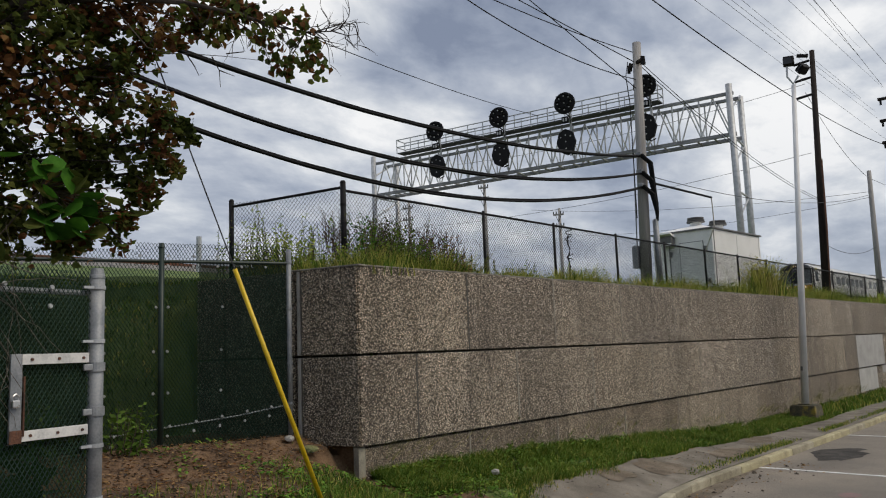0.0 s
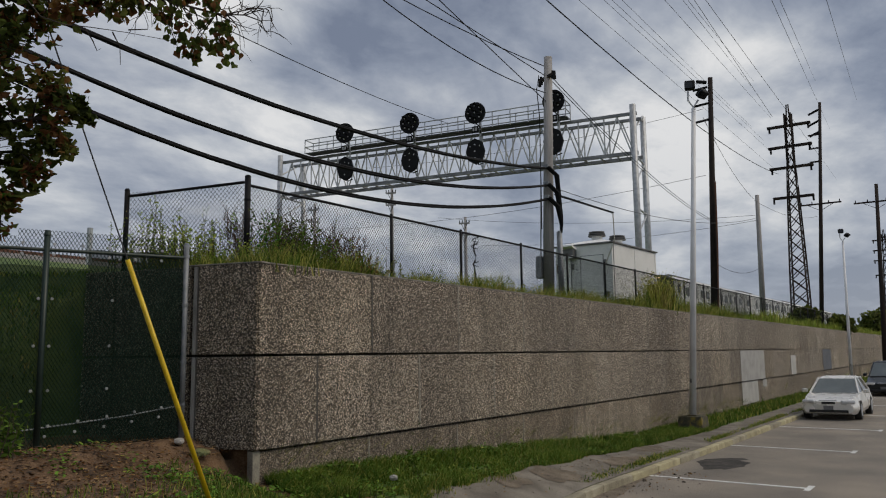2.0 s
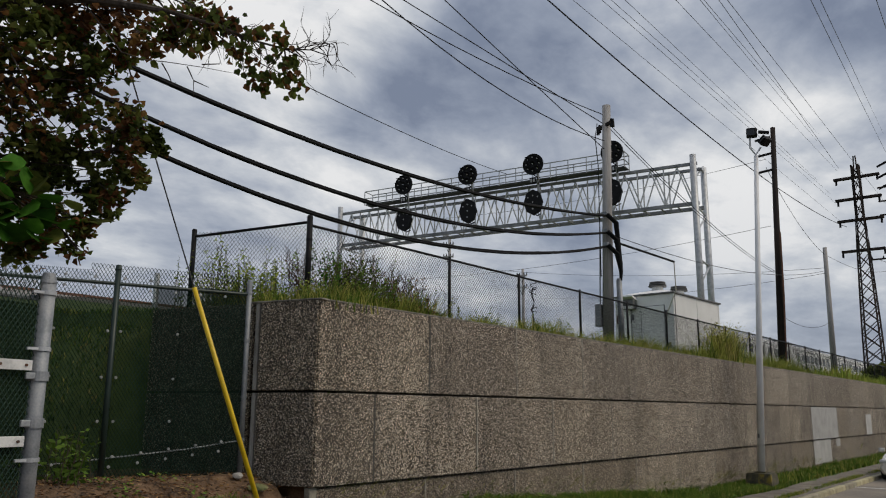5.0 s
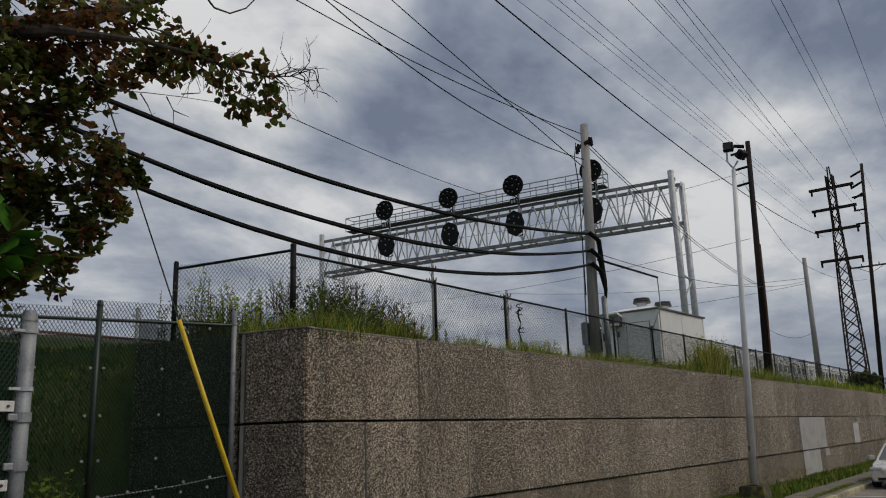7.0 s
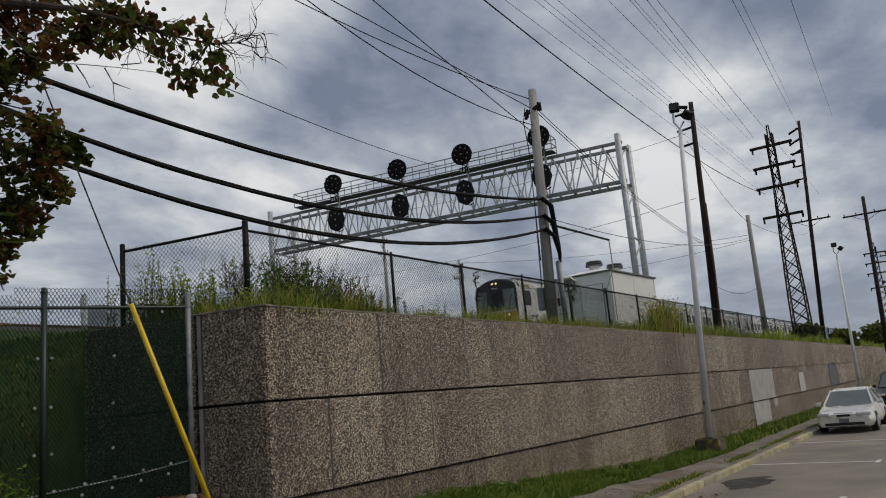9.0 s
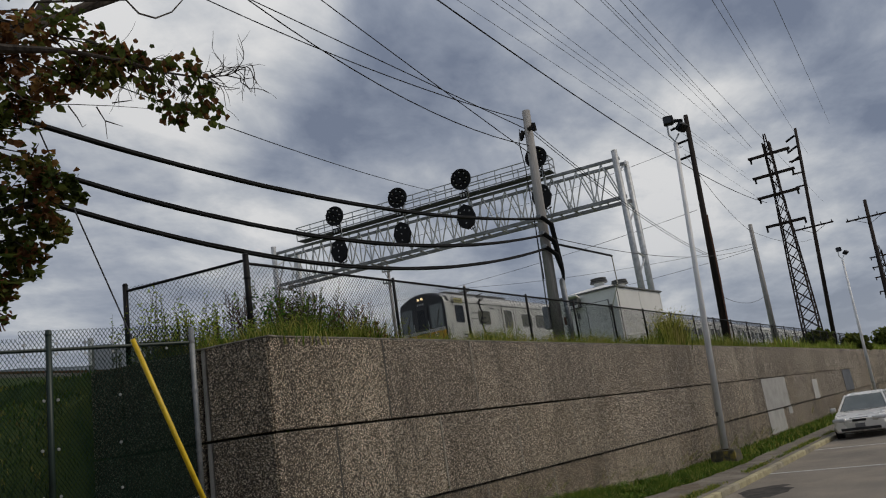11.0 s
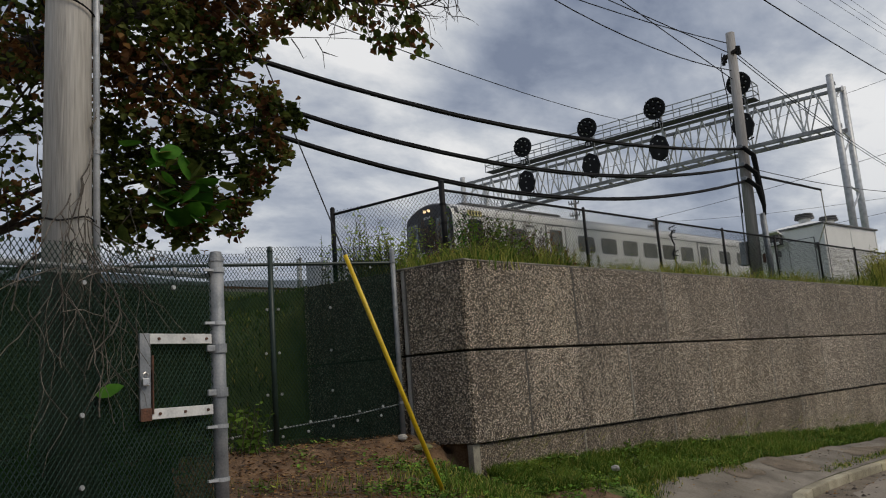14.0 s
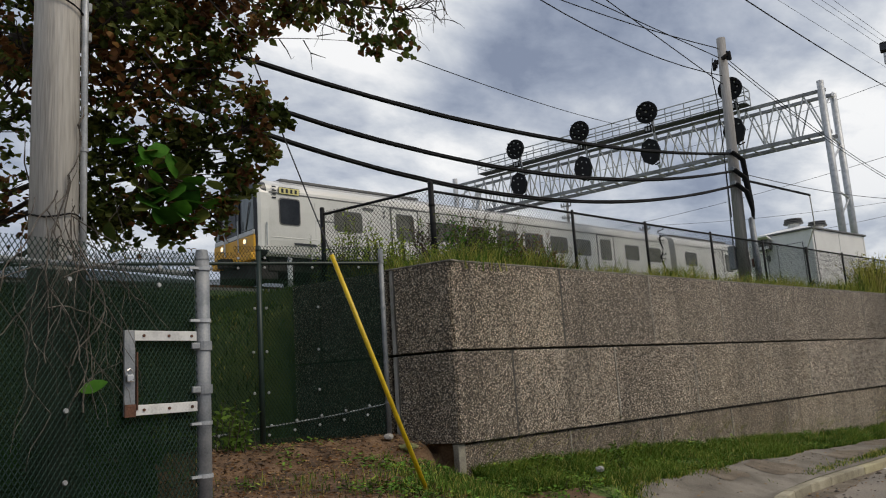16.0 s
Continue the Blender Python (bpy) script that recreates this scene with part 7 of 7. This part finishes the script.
# big bright leaves of a creeper in front of the crown
creeper = thing("creeper", "large bright green creeper leaves hanging before the tree", "creeper")
cb = bmesh.new()
v, f = [], []
for _ in range(46):
    p = Vector((1.58 + rnd.gauss(0, 0.05), -4.56 + rnd.gauss(0, 0.19), 2.96 + rnd.gauss(0, 0.17)))
    d = Vector((rnd.gauss(0.3, 0.3), rnd.gauss(0.1, 0.6), rnd.gauss(-0.3, 0.3))).normalized()
    s = d.cross(Vector((rnd.gauss(0, 0.4), rnd.gauss(0, 0.4), 1))).normalized()
    ln = rnd.uniform(0.15, 0.27)
    n = d.cross(s)
    k = len(v)
    for a, b in ((0, 0), (0.3, 0.2), (0.42, 0.5), (0.26, 0.8), (0, 1), (-0.26, 0.8), (-0.42, 0.5), (-0.3, 0.2)):
        v.append(p + s * a * ln + d * b * ln + n * 0.15 * ln * abs(a))
    f.append(tuple(range(k, k + 8)))
    tube(cb, [(1.5, -4.72, 3.05), p], [0.006, 0.003], 4)
for s_, z in ((0.98, 1.33),):
    q = Vector(np_(s_, z, 0.03))
    k = len(v)
    for a, b in ((0, 0), (0.3, 0.2), (0.42, 0.5), (0.26, 0.8), (0, 1), (-0.26, 0.8), (-0.42, 0.5), (-0.3, 0.2)):
        v.append(q + Vector((0.03 * b, 0.19 * b - 0.05, 0.11 * a + 0.05 * b)))
    f.append(tuple(range(k, k + 8)))
tagged(part("stem", cb, TWIG, creeper), kind="stuff")
soup("leaves", v, f, [LEAF_BRIGHT, LEAF_DARK], creeper, [1 if rnd.random() < 0.45 else 0 for _ in f[:-1]] + [0])

# dry vines hanging on the gate fence and the pole
vine = thing("dry_vine", "tangle of dry grey vines over the gate fence", "vine")
vb = bmesh.new()
for k in range(15):
    # strands hang from the fence top and fork on the way down
    s_, z_, o = rnd.gauss(1.18, 0.14), rnd.uniform(2.1, 2.75), 0.02
    a, turn, low_ = rnd.gauss(-1.5, 0.3), 0.0, rnd.uniform(0.9, 1.9)
    pts = []
    while z_ > low_ and len(pts) < 34:
        pts.append(np_(s_, z_, o))
        turn = 0.6 * turn + rnd.gauss(0, 0.12) - 0.08 * (a + 1.57)
        a += turn
        s_, z_ = max(0.3, s_ + 0.05 * math.cos(a)), z_ + 0.05 * math.sin(a)
        o = min(0.09, max(0.012, o + rnd.gauss(0, 0.01)))
        if rnd.random() < 0.12:
            w_ = rnd.choice((-1, 1)) * rnd.uniform(0.5, 1.0)
            tube(vb, [pts[-1], np_(s_ + 0.08 * w_, z_ - 0.05, o + 0.01), np_(s_ + 0.17 * w_, z_ - 0.16, o + 0.02), np_(s_ + 0.2 * w_, z_ - 0.3, o + 0.015)], [0.0028, 0.0022, 0.0018, 0.001], 4)
    if len(pts) > 2:
        tube(vb, pts, rnd.choice((0.002, 0.0026, 0.0034, 0.005)), 4)
for s0, z0, s1, z1, bow in ((1.2, 2.35, 0.3, 1.75, 0.06), (1.15, 2.1, 0.42, 2.3, 0.05), (0.95, 2.5, 0.38, 1.72, -0.05), (1.25, 1.9, 0.62, 1.62, 0.09), (1.3, 2.2, 2.2, 1.5, 0.1), (1.4, 1.9, 2.0, 1.3, -0.06), (1.1, 2.55, 0.2, 2.3, -0.06), (0.72, 2.2, 0.5, 1.9, 0.04)):
    pts = [np_(s0 + (s1 - s0) * i / 9, z0 + (z1 - z0) * i / 9 + bow * math.sin(math.pi * i / 9) + rnd.gauss(0, 0.008), 0.03 + rnd.gauss(0, 0.006)) for i in range(10)]
    tube(vb, pts, [0.0045 - 0.0003 * i for i in range(10)], 4)
for k in range(9):
    z_, a = 1.6 + 0.1 * k, rnd.uniform(0, 6)
    pts = []
    for m_ in range(16):
        pts.append((N.x + 0.205 * math.cos(a), N.y + 0.205 * math.sin(a), z_))
        a, z_ = a + rnd.gauss(0.05, 0.16), z_ + rnd.uniform(0.03, 0.12)
    tube(vb, pts, rnd.uniform(0.003, 0.006), 4)
tagged(part("stem", vb, DRY_VINE, vine), kind="stuff")


def stone(x, y, z, r, mat_, label, name="stone", flat=0.7):
    bm = bmesh.new()
    bmesh.ops.create_icosphere(bm, subdivisions=2, radius=r)
    for q in bm.verts:
        q.co *= 1 + 0.35 * noise.noise(q.co * (1.6 / r) + Vector((x, y, 0)))
        q.co.z *= flat
    bmesh.ops.translate(bm, vec=(x, y, z), verts=bm.verts)
    return tagged(part(name, bm, mat_, None), label, "stone")


stone(-0.72, -0.62, 0.58, 0.065, ROCK, "pale broken rock lying by the fence foot")
stone(-0.48, -0.5, 0.44, 0.13, MOSS, "flat mossy stone at the foot of the wall", flat=0.4)
stone(-1.2, -1.85, 0.53, 0.11, MOSS, "flat mossy stone at the fence post", flat=0.3)
stone(0.86, 1.75, -0.06, 0.06, ROCK, "pale stone in the grass")
lt = thing("litter", "small dark debris scattered on the street by the kerb", "debris", kind="stuff")
v, f = [], []
for _ in range(230):
    x = 2.25 + abs(rnd.gauss(0, 0.55))
    y = rnd.uniform(2.6, 9.5) - 0.2 * x
    s = rnd.uniform(0.006, 0.028) if rnd.random() < 0.94 else rnd.uniform(0.03, 0.06)
    k = len(v)
    a = rnd.uniform(0, math.tau)
    for j in range(4):
        v.append((x + s * math.cos(a + j * 1.57) * rnd.uniform(0.6, 1.3), y + s * math.sin(a + j * 1.57), ROAD_Z + 0.004))
    v.append((x, y, ROAD_Z + 0.004 + s * 0.6))
    f += [(k, k + 1, k + 4), (k + 1, k + 2, k + 4), (k + 2, k + 3, k + 4), (k + 3, k, k + 4)]
for _ in range(240):
    y = rnd.uniform(-0.5, 9.0)
    x = edge_x(y) + abs(rnd.gauss(0, 0.45)) + 1.0 * smooth(1.5, 0.0, y)
    if x > 2.0:
        continue
    s = rnd.uniform(0.008, 0.03)
    k = len(v)
    a = rnd.uniform(0, math.tau)
    z = gz(x, y) + 0.014
    for j in range(4):
        v.append((x + s * math.cos(a + j * 1.57) * rnd.uniform(0.6, 1.3), y + s * math.sin(a + j * 1.57), z))
    v.append((x, y, z + s * 0.4))
    f += [(k, k + 1, k + 4), (k + 1, k + 2, k + 4), (k + 2, k + 3, k + 4), (k + 3, k, k + 4)]
soup("bits", v, f, [BARK, DRY_LEAF], lt, [1 if (q // 4) % 3 == 0 else 0 for q in range(len(f))])
v, f, mi = [], [], []
for _ in range(8000):
    x, y = rnd.uniform(-1.6, 2.2), rnd.uniform(-4.2, 0.4)
    if x < -0.3 and y > end_line(x) - 0.05:
        continue
    z = gz(x, y) + 0.012
    s = rnd.uniform(0.008, 0.038)
    a = rnd.uniform(0, math.tau)
    k = len(v)
    for j in range(4):
        v.append((x + s * math.cos(a + j * 1.57) * (0.5 if j % 2 else 1), y + s * math.sin(a + j * 1.57) * (0.5 if j % 2 else 1), z + rnd.uniform(0, 0.02)))
    f.append((k, k + 1, k + 2, k + 3))
    mi.append(rnd.randint(0, 2))
tagged(soup("leaf_litter", v, f, [BARK, LEAF_RED, DRY_LEAF], mats=mi), "dry leaves and twigs on the bare earth", "leaf litter", kind="stuff")


# ---- far trees ----
def far_tree(x, y, z, r, h):
    ob = thing("tree", "distant dense green tree beside the railway bank", "tree", "distant trees")
    part("trunk", bm_tube([(x, y, z), (x, y, z + h * 0.6)], [0.2, 0.1], 6), BARK, ob)
    v, f = [], []
    for _ in range(900):
        q = Vector((rnd.gauss(0, 1), rnd.gauss(0, 1), rnd.gauss(0, 1))).normalized() * (0.55 + 0.5 * rnd.random())
        q *= 1 + 0.4 * noise.noise(q * 2.2 + Vector((x, y, 0)))
        p = Vector((x + q.x * r, y + q.y * r, z + h * 0.55 + q.z * h * 0.5))
        d = Vector((rnd.gauss(0, 1), rnd.gauss(0, 1), rnd.gauss(0, 1))).normalized()
        s = d.cross(Vector((rnd.gauss(0, 1), rnd.gauss(0, 1), rnd.gauss(0, 1)))).normalized()
        k = len(v)
        ln = rnd.uniform(0.2, 0.45)
        v += [p, p + d * ln + s * ln * 0.5, p + d * ln * 1.6, p + d * ln - s * ln * 0.5]
        f.append((k, k + 1, k + 2, k + 3))
    tagged(soup("crown", v, f, LEAF_DARK, ob), kind="stuff")


for x, y, r, h in ((-2.2, 95, 1.7, 3.0), (-1.4, 106, 2.2, 3.6), (-0.9, 118, 2.4, 3.8), (-0.6, 56, 0.7, 1.0), (-2.0, 50.5, 0.8, 1.3), (-1, 140, 3, 4.6), (-4, 165, 4, 5.5), (4, 190, 5, 6), (-10, 210, 6, 6), (12, 215, 6, 6.5), (24, 220, 7, 7), (38, 225, 8, 7)):
    far_tree(x, y, gz(x, min(y, 100)), r, h)


# ---- what moves ----
def motions():
    track = lambda y: pose(TRACK_X, y, RAIL_Z)
    walk(train, [(0.0, track(75.0)), (2.0, track(66.4)), (4.0, track(57.8)), (6.0, track(49.2)), (8.0, track(40.6)), (9.5, track(34.15)), (11.0, track(27.7)), (12.0, track(23.5)), (13.0, track(19.2)), (14.0, track(14.9)), (15.0, track(10.6)), (16.0, track(6.2))])


motions()
